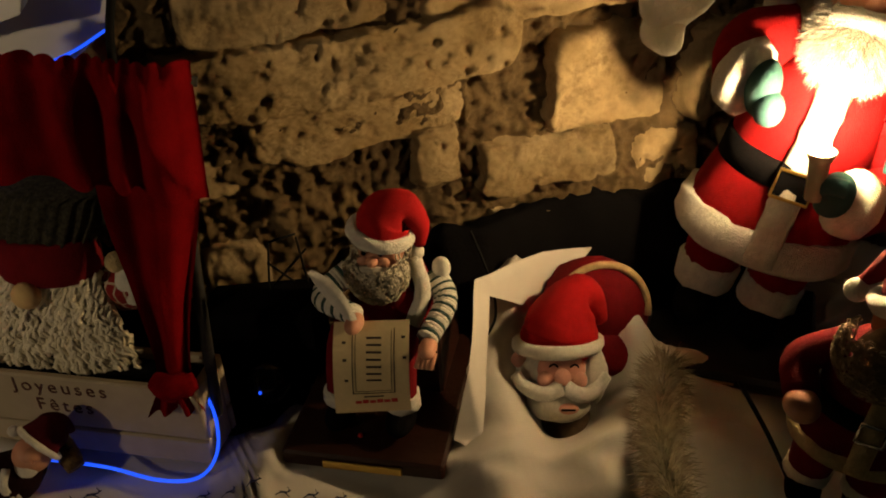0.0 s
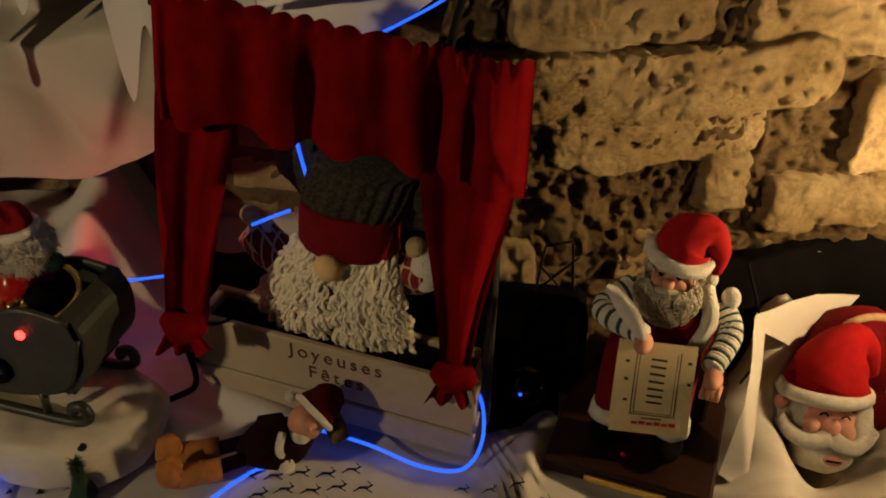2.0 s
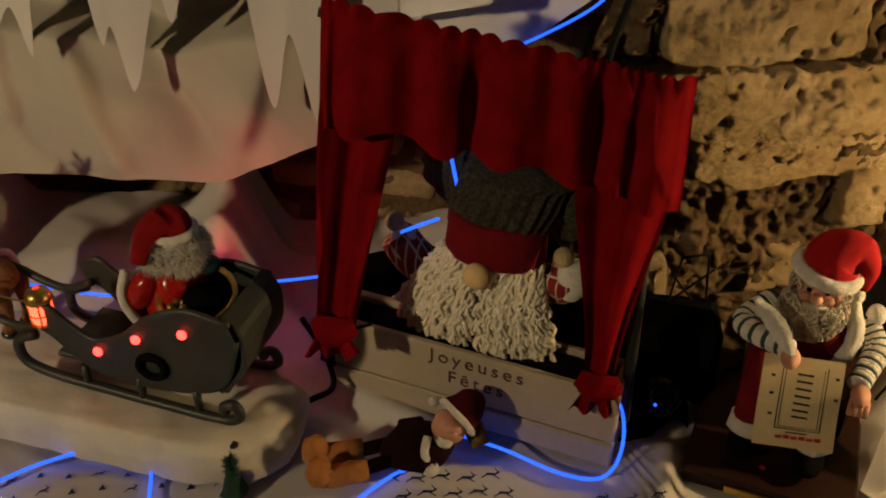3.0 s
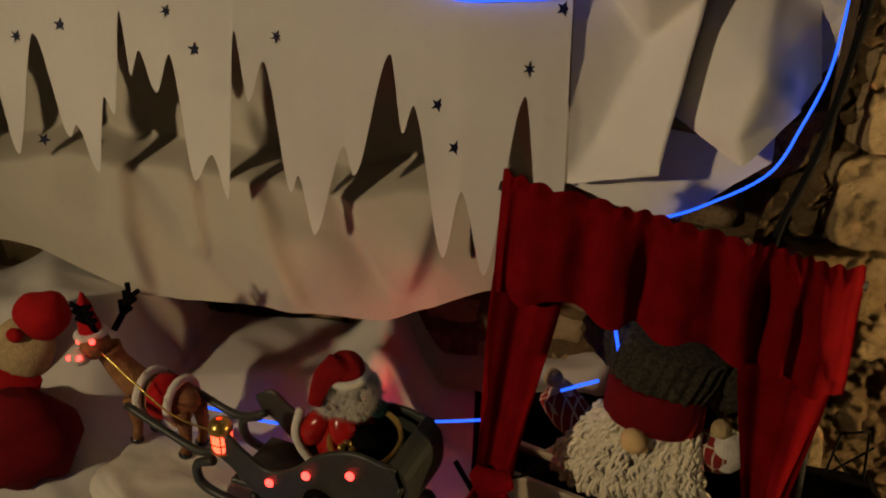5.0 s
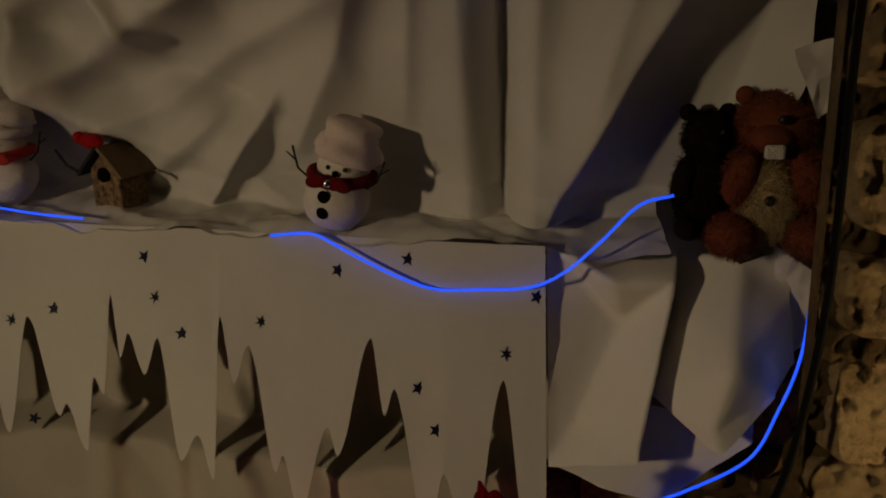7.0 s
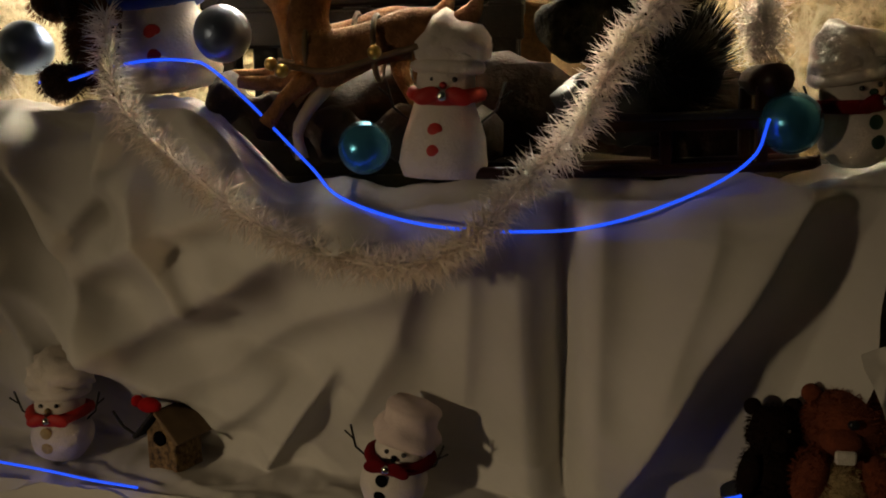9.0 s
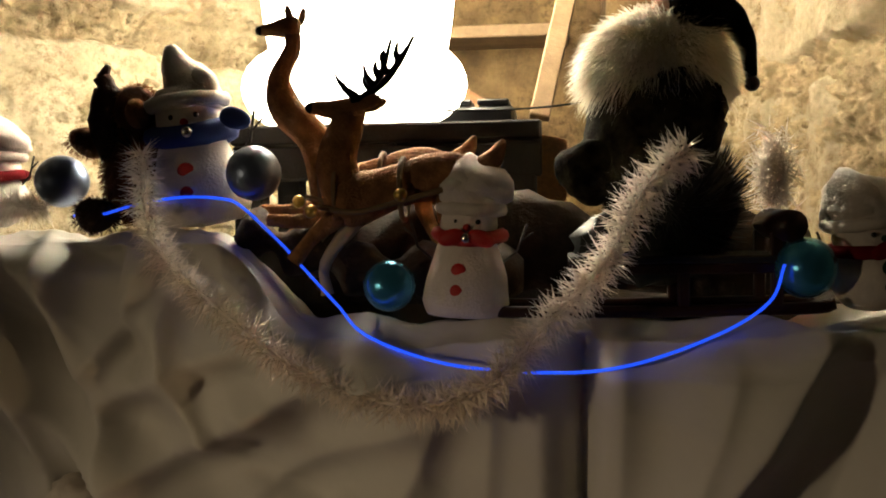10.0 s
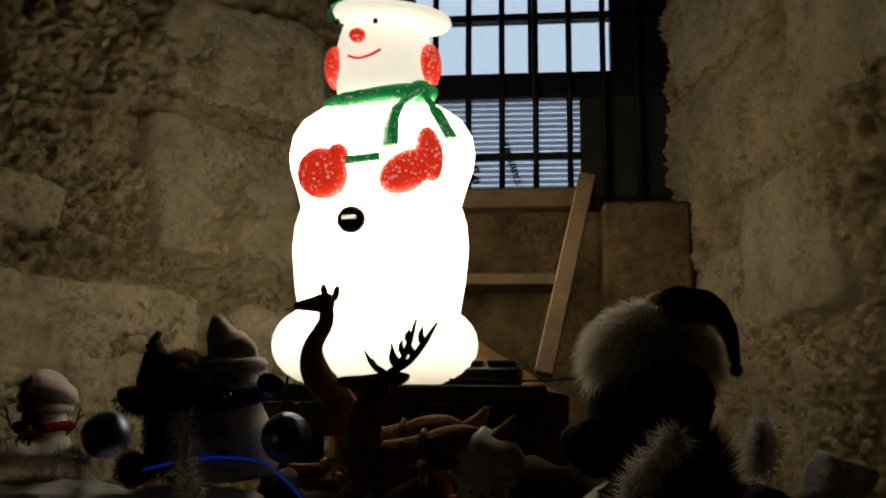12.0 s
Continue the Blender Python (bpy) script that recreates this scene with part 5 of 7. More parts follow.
def curls(b, c, r, n, ring, wire, mi, keep=lambda v: True):
    """Ringlets over an ellipsoid."""
    c = Vector(c)
    for _ in range(n):
        v = Vector((random.gauss(0, 1), random.gauss(0, 1), random.gauss(0, 1))).normalized()
        if not keep(v):
            continue
        p0 = c + Vector((v.x * r[0], v.y * r[1], v.z * r[2]))
        e1 = v.orthogonal().normalized()
        e2 = v.cross(e1)
        k0, rr = random.uniform(0, 6), ring * random.uniform(0.7, 1.2)
        b.tube([p0 + (e1 * math.cos(w + k0) + e2 * math.sin(w + k0)) * rr + v * ring * 0.22 * w for w in [i * 0.8 for i in range(7)]], wire, mi, 5, False)


curls(d, (0.022, 0.166, 0.164), (0.037, 0.025, 0.040), 900, 0.0055, 0.0013, 4, lambda v: v.y < 0.5 and v.z < 0.42)
curls(d, (0.026, 0.185, 0.190), (0.034, 0.034, 0.030), 260, 0.0055, 0.0013, 4, lambda v: abs(v.x) > 0.75 and v.z < 0.5)
d.tube(curve_pts([(-0.004, 0.150, 0.176), (0.022, 0.144, 0.182), (0.048, 0.150, 0.176)], 5), [0.003, 0.004, 0.005, 0.0055, 0.006, 0.006, 0.006, 0.0055, 0.005, 0.004, 0.003], 4, 7, True, 0.3, 200)
d.tube([Vector((0.027 + 0.036 * math.cos(w), 0.186 + 0.034 * math.sin(w), 0.214 - 0.20 * 0.036 * math.cos(w))) for w in [2 * math.pi * i / 24 for i in range(25)]], 0.0095, 3, 10, False, 0.2, 110)
d.tube(curve_pts([(0.028, 0.188, 0.212), (0.034, 0.192, 0.236), (0.058, 0.196, 0.246), (0.074, 0.198, 0.222), (0.074, 0.196, 0.192)], 6), [0.034, 0.0345, 0.035, 0.035, 0.0345, 0.034, 0.033, 0.031, 0.029, 0.027, 0.025, 0.023, 0.021, 0.0195, 0.018, 0.017, 0.016, 0.015, 0.014, 0.013, 0.012, 0.011, 0.010, 0.009, 0.008], 0, 18, True, 0.07, 60)
d.ell((0.069, 0.194, 0.182), 0.0105, 3, lump=0.3)
d.tube(curve_pts([(0.066, 0.190, 0.176), (0.080, 0.172, 0.135), (0.066, 0.150, 0.092)], 6), 0.0105, 3, 10, True, 0.2, 90)
d.ell((0.030, 0.162, 0.098), (0.036, 0.012, 0.034), 1, lump=0.06)
d.ell((0.100, 0.200, 0.154), (0.012, 0.011, 0.016), 3, lump=0.2)
for arm in ([(-0.024, 0.205, 0.140), (-0.054, 0.162, 0.122), (0.004, 0.112, 0.134)], [(0.088, 0.205, 0.140), (0.108, 0.175, 0.118), (0.094, 0.120, 0.098)]):
    pts = curve_pts(arm, 13)
    for i in range(len(pts) - 1):
        d.tube([pts[i], pts[i + 1]], [0.018 - 0.00015 * i, 0.018 - 0.00015 * (i + 1)], 5 if i % 3 == 0 else 3, 12)
    d.ell(pts[-1] + Vector((0.004, -0.015, -0.002)), (0.012, 0.020, 0.010), 2)
for k in range(4):
    d.tube([(0.090 + 0.006 * k, 0.100, 0.092), (0.088 + 0.006 * k, 0.080, 0.083)], 0.0035, 2, 6)
for sx in (-0.022, 0.060):
    d.tube(curve_pts([(sx, 0.190, 0.075), (sx, 0.130, 0.082), (sx, 0.105, 0.045), (sx, 0.100, 0.010)], 4), 0.020, 1, 10)
    d.tube([(sx, 0.100, 0.022), (sx, 0.098, 0.002)], 0.024, 3, 12, True, 0.2, 90)
    d.ell((sx, 0.085, -0.010), (0.020, 0.034, 0.014), 6)


def feather(u, v):
    w = 0.013 * math.sin(math.pi * min(1, v * 0.93 + 0.04)) ** 0.7
    c = Vector((0.012, 0.094, 0.134)).lerp(Vector((-0.048, 0.114, 0.196)), v)
    return c + Vector((0.75, 0, 0.65)) * (u - 0.5) * 2 * w + Vector((0, -0.006 * math.sin(math.pi * u), 0.006 * math.sin(math.pi * v)))


d.grid(feather, 8, 18, 3)
tagged(d.make("desk_doll", [FELT, DEEPRED, SKIN, FLEECE, CURL, STRIPEG, BLACK], at=DK @ pose(-0.016, -0.022, 0.048) @ Matrix.Scale(0.90, 4)), "bearded red-hatted doll writing with a white quill at the toy desk", "doll")

# ---- plush head under a red hat ----
p = Build()
p.ell((0.0, 0.0, 0.0), (0.072, 0.062, 0.070), 1, lump=0.05)
p.ell((0.0, -0.042, 0.012), (0.046, 0.026, 0.034), 2)
p.ell((-0.002, -0.070, 0.008), (0.015, 0.014, 0.014), 2)
for sx in (-1, 1):
    p.ell((sx * 0.030, -0.058, 0.000), (0.016, 0.014, 0.015), 2)
    p.ell((sx * 0.072, -0.014, 0.020), (0.016, 0.012, 0.014), 2)
    p.tube(curve_pts([(sx * 0.019 - 0.008, -0.0675, 0.024), (sx * 0.019, -0.0690, 0.029), (sx * 0.019 + 0.008, -0.0675, 0.024)], 4), 0.0016, 4, 5)
    p.tube(curve_pts([(0.002 * sx, -0.073, -0.008), (sx * 0.035, -0.072, -0.020), (sx * 0.066, -0.055, -0.014), (sx * 0.084, -0.042, 0.004)], 5), [0.014 - 0.0002 * i for i in range(16)], 1, 10, True, 0.1)
p.ell((0.0, -0.040, -0.045), (0.060, 0.042, 0.030), 1, lump=0.1)
p.ell((0.010, -0.076, -0.042), (0.020, 0.010, 0.009), 2)
p.tube([(-0.004, -0.0865, -0.041), (0.022, -0.085, -0.041)], 0.002, 4, 5)
p.ell((0.062, -0.012, -0.004), (0.030, 0.040, 0.050), 1, lump=0.2)
p.ell((-0.058, -0.004, -0.006), (0.022, 0.036, 0.040), 1, lump=0.2)
p.ell((0.004, 0.006, 0.050), (0.075, 0.066, 0.050), 0, lump=0.05)
p.tube(curve_pts([(0.004, 0.006, 0.048), (0.014, 0.010, 0.085), (0.034, 0.014, 0.122), (0.060, 0.018, 0.118), (0.084, 0.020, 0.078)], 5),
       [0.074, 0.0735, 0.073, 0.071, 0.068, 0.064, 0.060, 0.055, 0.050, 0.045, 0.040, 0.036, 0.033, 0.031, 0.029, 0.027, 0.025, 0.022, 0.019, 0.016, 0.012], 0, 20, True, 0.08, 45)
p.tube([Vector((0.0 + 0.074 * math.cos(w), 0.0 + 0.066 * math.sin(w), 0.046 + 0.006 * math.cos(w))) for w in [2 * math.pi * i / 24 for i in range(25)]], 0.012, 3, 10, False, 0.12, 70)
tagged(p.make("plush_toy", [FELT, FLEECE, PINK, FLEECE, BLACK], at=pose(0.532, 0.862, 0.706, -22, 6, -14) @ Matrix.Diagonal((0.69, 0.74, 0.78, 1))), "smiling white-bearded plush head in a red felt hat", "plush toy")
# red back piece of the plush toy, with its braid
p = Build()
p.ell((0, 0, 0), (0.090, 0.060, 0.080), 0, lump=0.08)
p.tube([Vector((0.080 * math.cos(w), -0.030, 0.078 * math.sin(w))) for w in [0.35 + 2.3 * i / 16 for i in range(17)]], 0.0055, 1, 8, True, 0.15)
p.ell((0.03, -0.05, -0.05), (0.05, 0.03, 0.035), 0, lump=0.1)
tagged(p.make("plush_back", [DEEPRED, CREAMPLUSH], at=pose(0.612, 0.930, 0.734, -20, 28, -14) @ Matrix.Diagonal((0.84, 0.86, 0.90, 1))), "round dark red back of the plush toy with a pale braid edge", "cushion")


# ---- tall doll with the lit candle, on its black base ----
TB = Matrix.Translation((0.806, 0.915, 0.672)) @ Matrix.Rotation(radians(-35), 4, "Z") @ Matrix.Diagonal((0.80, 0.80, 1.08, 1))
TD = TB @ Matrix.Translation((0, 0, 0.045)) @ Matrix.Rotation(radians(13.5), 4, "Y") @ Matrix.Translation((0, 0, -0.045))
CANDLE = TD.inverted() @ Vector((0.790, 0.757, 0.965))
stand = thing("battery_box", TB, "black plastic battery base under the tall red doll", "box")
Build().box((-0.125, -0.180, 0.0), (0.150, 0.100, 0.022), 0, 0.006).make("body", GLOSSBLACK, stand)
Build().box((-0.05, -0.1815, 0.010), (0.03, -0.1802, 0.013), 0, 0).make("label_bar", GOLD, stand, "thin gold printed bar")
b = Build()
for sx in (-1, 1):
    b.ell((sx * 0.054, -0.035, 0.036), (0.036, 0.055, 0.026), 5)
    b.tube([(sx * 0.054, 0, 0.028), (sx * 0.054, 0, 0.058)], 0.034, 5, 14)
    b.tube([(sx * 0.054, 0, 0.052), (sx * 0.054, 0, 0.060), (sx * 0.054, 0, 0.088), (sx * 0.054, 0, 0.096)], [0.044, 0.051, 0.051, 0.044], 1, 18, True, 0.12, 90)
    b.tube([(sx * 0.054, 0, 0.088), (sx * 0.052, 0, 0.17)], [0.046, 0.057], 0, 16)
sq = Matrix.Diagonal((1, 0.78, 1, 1))
b.lathe([(0.09, 0.145), (0.132, 0.150), (0.128, 0.19), (0.112, 0.235), (0.104, 0.26), (0.106, 0.30), (0.100, 0.345), (0.080, 0.385), (0.045, 0.41), (0.01, 0.415)], 0, 32, sq, 0.04, 25)
b.lathe([(0.10, 0.138), (0.136, 0.140), (0.143, 0.150), (0.141, 0.178), (0.132, 0.186), (0.11, 0.184)], 1, 40, sq, 0.05, 90)
b.lathe([(0.100, 0.238), (0.1125, 0.240), (0.1105, 0.272), (0.10, 0.274)], 5, 32, sq)
b.tube(curve_pts([(0.0, -0.112, 0.150), (0.0, -0.098, 0.20), (0.0, -0.090, 0.255), (0.0, -0.088, 0.33), (0.0, -0.06, 0.385)], 6), 0.024, 1, 10, True, 0.15, 90, flat=0.6)
b.box((-0.030, -0.104, 0.236), (0.030, -0.090, 0.277), 5, 0.004)
b.tube([(-0.027, -0.106, 0.239), (0.027, -0.106, 0.239), (0.027, -0.106, 0.274), (-0.027, -0.106, 0.274), (-0.027, -0.106, 0.239)], 0.0022, 7, 6)
b.ell((0.0, -0.015, 0.455), (0.052, 0.052, 0.056), 3)
b.ell((0.0, -0.068, 0.458), (0.012, 0.012, 0.011), 3)
b.ell((0.0, -0.046, 0.405), (0.056, 0.036, 0.058), 4, lump=0.2)
hair_on(b, (0.0, -0.042, 0.415), (0.056, 0.038, 0.058), 7000, 0.020, 0.00045, 4, lambda v: v.y < 0.4 and v.z < 0.5, 0.35, 0.7)
hair_on(b, (0.0, 0.0, 0.45), (0.056, 0.052, 0.050), 2500, 0.022, 0.0005, 4, lambda v: abs(v.x) > 0.4 or v.y > 0.2)
b.tube(curve_pts([(-0.045, -0.062, 0.437), (0.0, -0.078, 0.446), (0.045, -0.062, 0.437)], 5), 0.012, 1, 8, True, 0.2)
down_hat(b, (0, -0.005, 0.488), 0.058, (-0.105, 0.03, 0.430), 0, 1, 0.016, (-0.045, 0.02, 0.575))
b.ell((-0.108, 0.025, 0.415), 0.020, 1, lump=0.2)
b.tube(curve_pts([(-0.076, 0.0, 0.385), (-0.132, -0.020, 0.370), (-0.128, -0.052, 0.350)], 6), [0.042 - 0.0003 * i for i in range(13)], 0, 14, True, 0.06)
b.tube([(-0.132, -0.044, 0.352), (-0.126, -0.052, 0.350), (-0.112, -0.070, 0.346), (-0.106, -0.076, 0.345)], [0.036, 0.044, 0.043, 0.034], 1, 18, True, 0.14, 90)
b.ell((-0.094, -0.094, 0.352), (0.024, 0.027, 0.031), 2, lump=0.08)
b.ell((-0.078, -0.108, 0.336), (0.024, 0.022, 0.020), 2, (0, 25, 0))
hx, hy, hz = CANDLE
b.tube(curve_pts([(0.080, 0.0, 0.365), (0.145, -0.040, 0.280), (hx + 0.045, hy + 0.045, hz - 0.022)], 6), [0.042 - 0.0003 * i for i in range(13)], 0, 14, True, 0.06)
b.tube([(hx + 0.048, hy + 0.050, hz - 0.022), (hx + 0.042, hy + 0.044, hz - 0.021), (hx + 0.024, hy + 0.026, hz - 0.013), (hx + 0.018, hy + 0.020, hz - 0.010)], [0.034, 0.040, 0.039, 0.030], 1, 18, True, 0.14, 90)
b.ell((hx, hy + 0.004, hz - 0.002), (0.027, 0.026, 0.026), 2, lump=0.08)
b.tube(curve_pts([(hx - 0.020, hy - 0.006, hz + 0.004), (hx - 0.014, hy - 0.022, hz + 0.016), (hx + 0.006, hy - 0.024, hz + 0.018)], 4), 0.010, 2, 8)
tagged(b.make("tall_doll", [mat("wine_felt", (0.27, 0.006, 0.008), 0.9, var=0.25, scale=40, bump=0.4, bscale=500, spec=0.1), FLEECE, TEAL, SKIN, HAIR, BLACK, BLACK, GOLD], at=TD), "tall bearded doll in red felt coat with white fleece trim", "doll")
cd = thing("electric_candle", pose(0.790, 0.757, 0.962), "lit electric candle held in the doll's green mitten", "candle")
# cup rim flared wider to keep the bulb's light off the table
Build().lathe([(0.001, 0), (0.010, 0.0), (0.0105, 0.034), (0.011, 0.046), (0.0150, 0.054), (0.0166, 0.059), (0.0150, 0.0595), (0.009, 0.054), (0.001, 0.052)], 0, 18).make("candle_stick", CREAMWOOD, cd)
Build().lathe([(0.003, 0.054), (0.007, 0.060), (0.0085, 0.070), (0.005, 0.086), (0.001, 0.096)], 0, 14).make("bulb", BULB, cd, "bright flame-shaped bulb").visible_shadow = False
sk = Build()
sk.ell((0.150, -0.06, 0.345), (0.060, 0.045, 0.055), 0, lump=0.25)
for k, (x, z, m) in enumerate(((0.12, 0.395, 1), (0.16, 0.40, 2), (0.185, 0.375, 3), (0.14, 0.375, 1), (0.17, 0.350, 2))):
    sk.ell((x, -0.095, z), (0.017, 0.014, 0.016), m, lump=0.2)
sk.tube(curve_pts([(0.10, -0.10, 0.31), (0.14, -0.115, 0.325), (0.17, -0.11, 0.30)], 5), 0.012, 4, 8)
tagged(sk.make("gift_sack", [DEEPRED, GOLD, REDGLAZE, FLEECE, TEAL], at=TD), "dark red sack of small shiny gifts over the doll's arm", "sack")
pm = thing("white_pompon", pose(0.432, 0.467, 1.29), "white fluffy pompon hanging on a thread before the wall", "decoration")
b = Build().ell((0.004, 0, 0.040), (0.023, 0.022, 0.030), 0, lump=0.25, freq=40).ell((0, 0, 0.014), (0.014, 0.013, 0.017), 0, lump=0.3, freq=50)
FLUFF = mat("soft_white_fluff", (0.85, 0.80, 0.70), 0.95, var=0.1, scale=60, bump=0.6, bscale=300)
FLUFF.node_tree.nodes["Principled BSDF"].inputs["Subsurface Weight"].default_value = 1.0
FLUFF.node_tree.nodes["Principled BSDF"].inputs["Subsurface Scale"].default_value = 0.03
FLUFF.node_tree.nodes["Principled BSDF"].inputs["Subsurface Radius"].default_value = (1, 1, 1)
thin(FLUFF, 0.5, (0.9, 0.85, 0.76))
b.make("tuft", FLUFF, pm)
Build().tube([(0.004, 0, 0.06), (0.004, 0, 2.70)], 0.0006, 0, 5).make("thread", FLEECE, pm)

# ---- standing doll with brown beard and silver buckle ----
LD = Matrix.Translation((0.738, 0.580, 0.697)) @ Matrix.Rotation(radians(-38), 4, "Z") @ Matrix.Rotation(radians(8), 4, "Y") @ Matrix.Scale(1.0, 4)
b = Build()
for sx in (-1, 1):
    b.ell((sx * 0.030, -0.015, 0.012), (0.020, 0.034, 0.013), 5)
    b.tube([(sx * 0.030, 0, 0.018), (sx * 0.030, 0, 0.034)], 0.025, 1, 14, True, 0.12)
    b.tube([(sx * 0.030, 0, 0.03), (sx * 0.028, 0, 0.10)], [0.023, 0.030], 0, 14)
b.lathe([(0.05, 0.085), (0.068, 0.088), (0.064, 0.12), (0.055, 0.145), (0.058, 0.18), (0.050, 0.21), (0.02, 0.23)], 0, 26, Matrix.Diagonal((1, 0.8, 1, 1)), 0.05)
b.lathe([(0.05, 0.082), (0.070, 0.084), (0.071, 0.100), (0.05, 0.103)], 6, 26, Matrix.Diagonal((1, 0.8, 1, 1)), 0.06, 90)
b.lathe([(0.05, 0.132), (0.0605, 0.133), (0.0600, 0.152), (0.05, 0.153)], 5, 26, Matrix.Diagonal((1, 0.8, 1, 1)))
b.tube([(0, -0.056, 0.09), (0, -0.050, 0.14), (0, -0.048, 0.19)], 0.012, 6, 8, True, 0.1, flat=0.5)
b.tube([(-0.013, -0.056, 0.131), (0.013, -0.056, 0.131), (0.013, -0.056, 0.154), (-0.013, -0.056, 0.154), (-0.013, -0.056, 0.131)], 0.0024, 7, 6)
b.ell((0, -0.005, 0.245), (0.034, 0.034, 0.038), 3)
b.ell((0, -0.040, 0.248), (0.008, 0.008, 0.007), 3)
b.ell((0, -0.024, 0.212), (0.046, 0.028, 0.040), 4, lump=0.3)
curls(b, (0, -0.022, 0.214), (0.054, 0.034, 0.046), 1300, 0.0060, 0.0010, 4, lambda v: v.y < 0.5 and v.z < 0.45)
for sx in (-1, 1):
    b.ell((sx * 0.013, -0.036, 0.256), (0.0035, 0.0025, 0.0040), 5)
    b.ell((sx * 0.016, -0.030, 0.242), (0.010, 0.007, 0.009), 3)
b.tube(curve_pts([(-0.025, -0.040, 0.228), (0, -0.046, 0.234), (0.025, -0.040, 0.228)], 5), 0.0045, 1, 7)
down_hat(b, (0, 0, 0.268), 0.036, (-0.050, 0.024, 0.258), 0, 1, 0.010, (-0.014, 0.016, 0.315))
b.ell((-0.052, 0.018, 0.252), 0.012, 1, lump=0.2)
for sx in (-1, 1):
    b.tube(curve_pts([(sx * 0.045, 0, 0.20), (sx * 0.078, -0.005, 0.17), (sx * 0.070, -0.035, 0.15)], 5), 0.019, 0, 10)
    b.ell((sx * 0.068, -0.048, 0.146), (0.018, 0.018, 0.017), 3, lump=0.15)
tagged(b.make("small_doll", [DEEPRED, FLEECE, TEAL, SKIN, mat("tan_curly_hair", (0.34, 0.24, 0.14), 0.8, var=0.4, scale=80), BLACK, CREAMPLUSH, SILVER], at=LD), "small dark red doll with curly tan beard and silver belt buckle", "doll")


# ---- garlands of tinsel ----
def tinsel(name, keys, radius, n, label, blade=0.0009, material=TINSEL):
    pts = curve_pts(keys, 24)

    def where():
        i = random.randrange(len(pts) - 1)
        p = pts[i].lerp(pts[i + 1], random.random())
        d = (pts[i + 1] - pts[i]).normalized()
        r = Vector((random.gauss(0, 1), random.gauss(0, 1), random.gauss(0, 1)))
        r = (r - d * r.dot(d)).normalized()
        return p + r * radius * random.uniform(0.0, 0.35), r + d * random.uniform(-0.9, 0.9)

    q = Build().tube(pts, 0.003, 0, 6)
    q.strands(n, where, radius, blade, 0, 0.1)
    return tagged(q.make(name, material), label, "tinsel", kind="")


tinsel("tinsel_garland", [(0.648, 0.792, 0.735), (0.622, 0.752, 0.735), (0.590, 0.69, 0.732), (0.560, 0.61, 0.735), (0.54, 0.50, 0.73)], 0.034, 5200, "clear silvery tinsel garland lying on the white paper", 0.0015, COARSE)
tinsel("tinsel_garland", [(-0.845, 1.47, 2.125), (-0.782, 1.36, 1.997), (-0.680, 1.325, 1.905), (-0.558, 1.295, 1.823), (-0.422, 1.265, 1.790), (-0.325, 1.255, 1.812), (-0.258, 1.285, 1.876), (-0.180, 1.30, 1.958),
        (-0.125, 1.31, 2.050), (-0.068, 1.33, 2.107)], 0.033, 5000, "pinkish clear tinsel garland looped below the sill", 0.0016)
tinsel("tinsel_garland", [(-1.32, 1.60, 2.03), (-1.20, 1.56, 2.045), (-1.10, 1.53, 2.05), (-1.04, 1.55, 2.04)], 0.032, 1500, "white tinsel garland beside the little snowman", 0.0009)
b = Build().ell((0, 0, 0), (0.085, 0.06, 0.092), 0, (0, 25, 0), lump=0.1).ell((-0.045, -0.015, -0.055), (0.105, 0.05, 0.055), 0, lump=0.3)


def bristle():
    d = Vector((random.gauss(0, 1), random.gauss(0, 1), random.gauss(0, 1))).normalized()
    p = Euler((0, radians(25), 0)).to_matrix() @ Vector((d.x * 0.08, d.y * 0.06, d.z * 0.09))
    return p, d


b.strands(2600, bristle, 0.034, 0.0011, 0)
tagged(b.make("black_tinsel_bush", DARKTINSEL, at=pose(-0.062, 1.475, 2.030)), "thick black bristly tinsel bundle on the toy sledge", "tinsel")
b = Build().strands(1700, lambda: (Vector((random.gauss(0, 0.010), random.gauss(0, 0.008), random.gauss(0, 0.022))), Vector((random.gauss(0, 1), random.gauss(0, 1), random.gauss(0, 1)))), 0.031, 0.0013, 0)
tagged(b.make("white_tinsel_tuft", TINSEL, at=pose(0.076, 1.505, 2.075)), "white tinsel tuft behind the black bundle", "tinsel")

# ---- sleigh ornament with reindeer ----
SL = Matrix.Translation((-0.53, 1.0, 0.692)) @ Matrix.Rotation(radians(-21), 4, "Z")
orn = thing("sleigh_ornament", SL, "lit toy sleigh with reindeer on a moulded snow base", "ornament")


def snow(u, v):
    a = 2 * math.pi * u
    cx, cy = math.cos(a), math.sin(a)
    k = 1 / max(abs(cx) ** 4 + abs(cy) ** 4, 1e-6) ** 0.25
    prof = [(1.06, 0.0), (1.07, 0.025), (1.02, 0.045), (0.96, 0.054), (0.75, 0.056), (0.4, 0.058), (0.0, 0.058)]
    t = v * 6
    i = min(int(t), 5)
    s, z = [prof[i][q] + (prof[i + 1][q] - prof[i][q]) * (t - i) for q in (0, 1)]
    x, y = 0.245 * cx * k * s, 0.088 * cy * k * s
    n = fbm(Vector((x * 22, y * 22, 3 + z * 10)), 3)
    return Vector((x * (1 + 0.04 * n), y * (1 + 0.08 * n), z + (0.006 * n if v > 0.1 else 0)))


Build().grid(snow, 72, 24, closed=True).make("snow_base", SNOWB, orn, "cream moulded snow base")
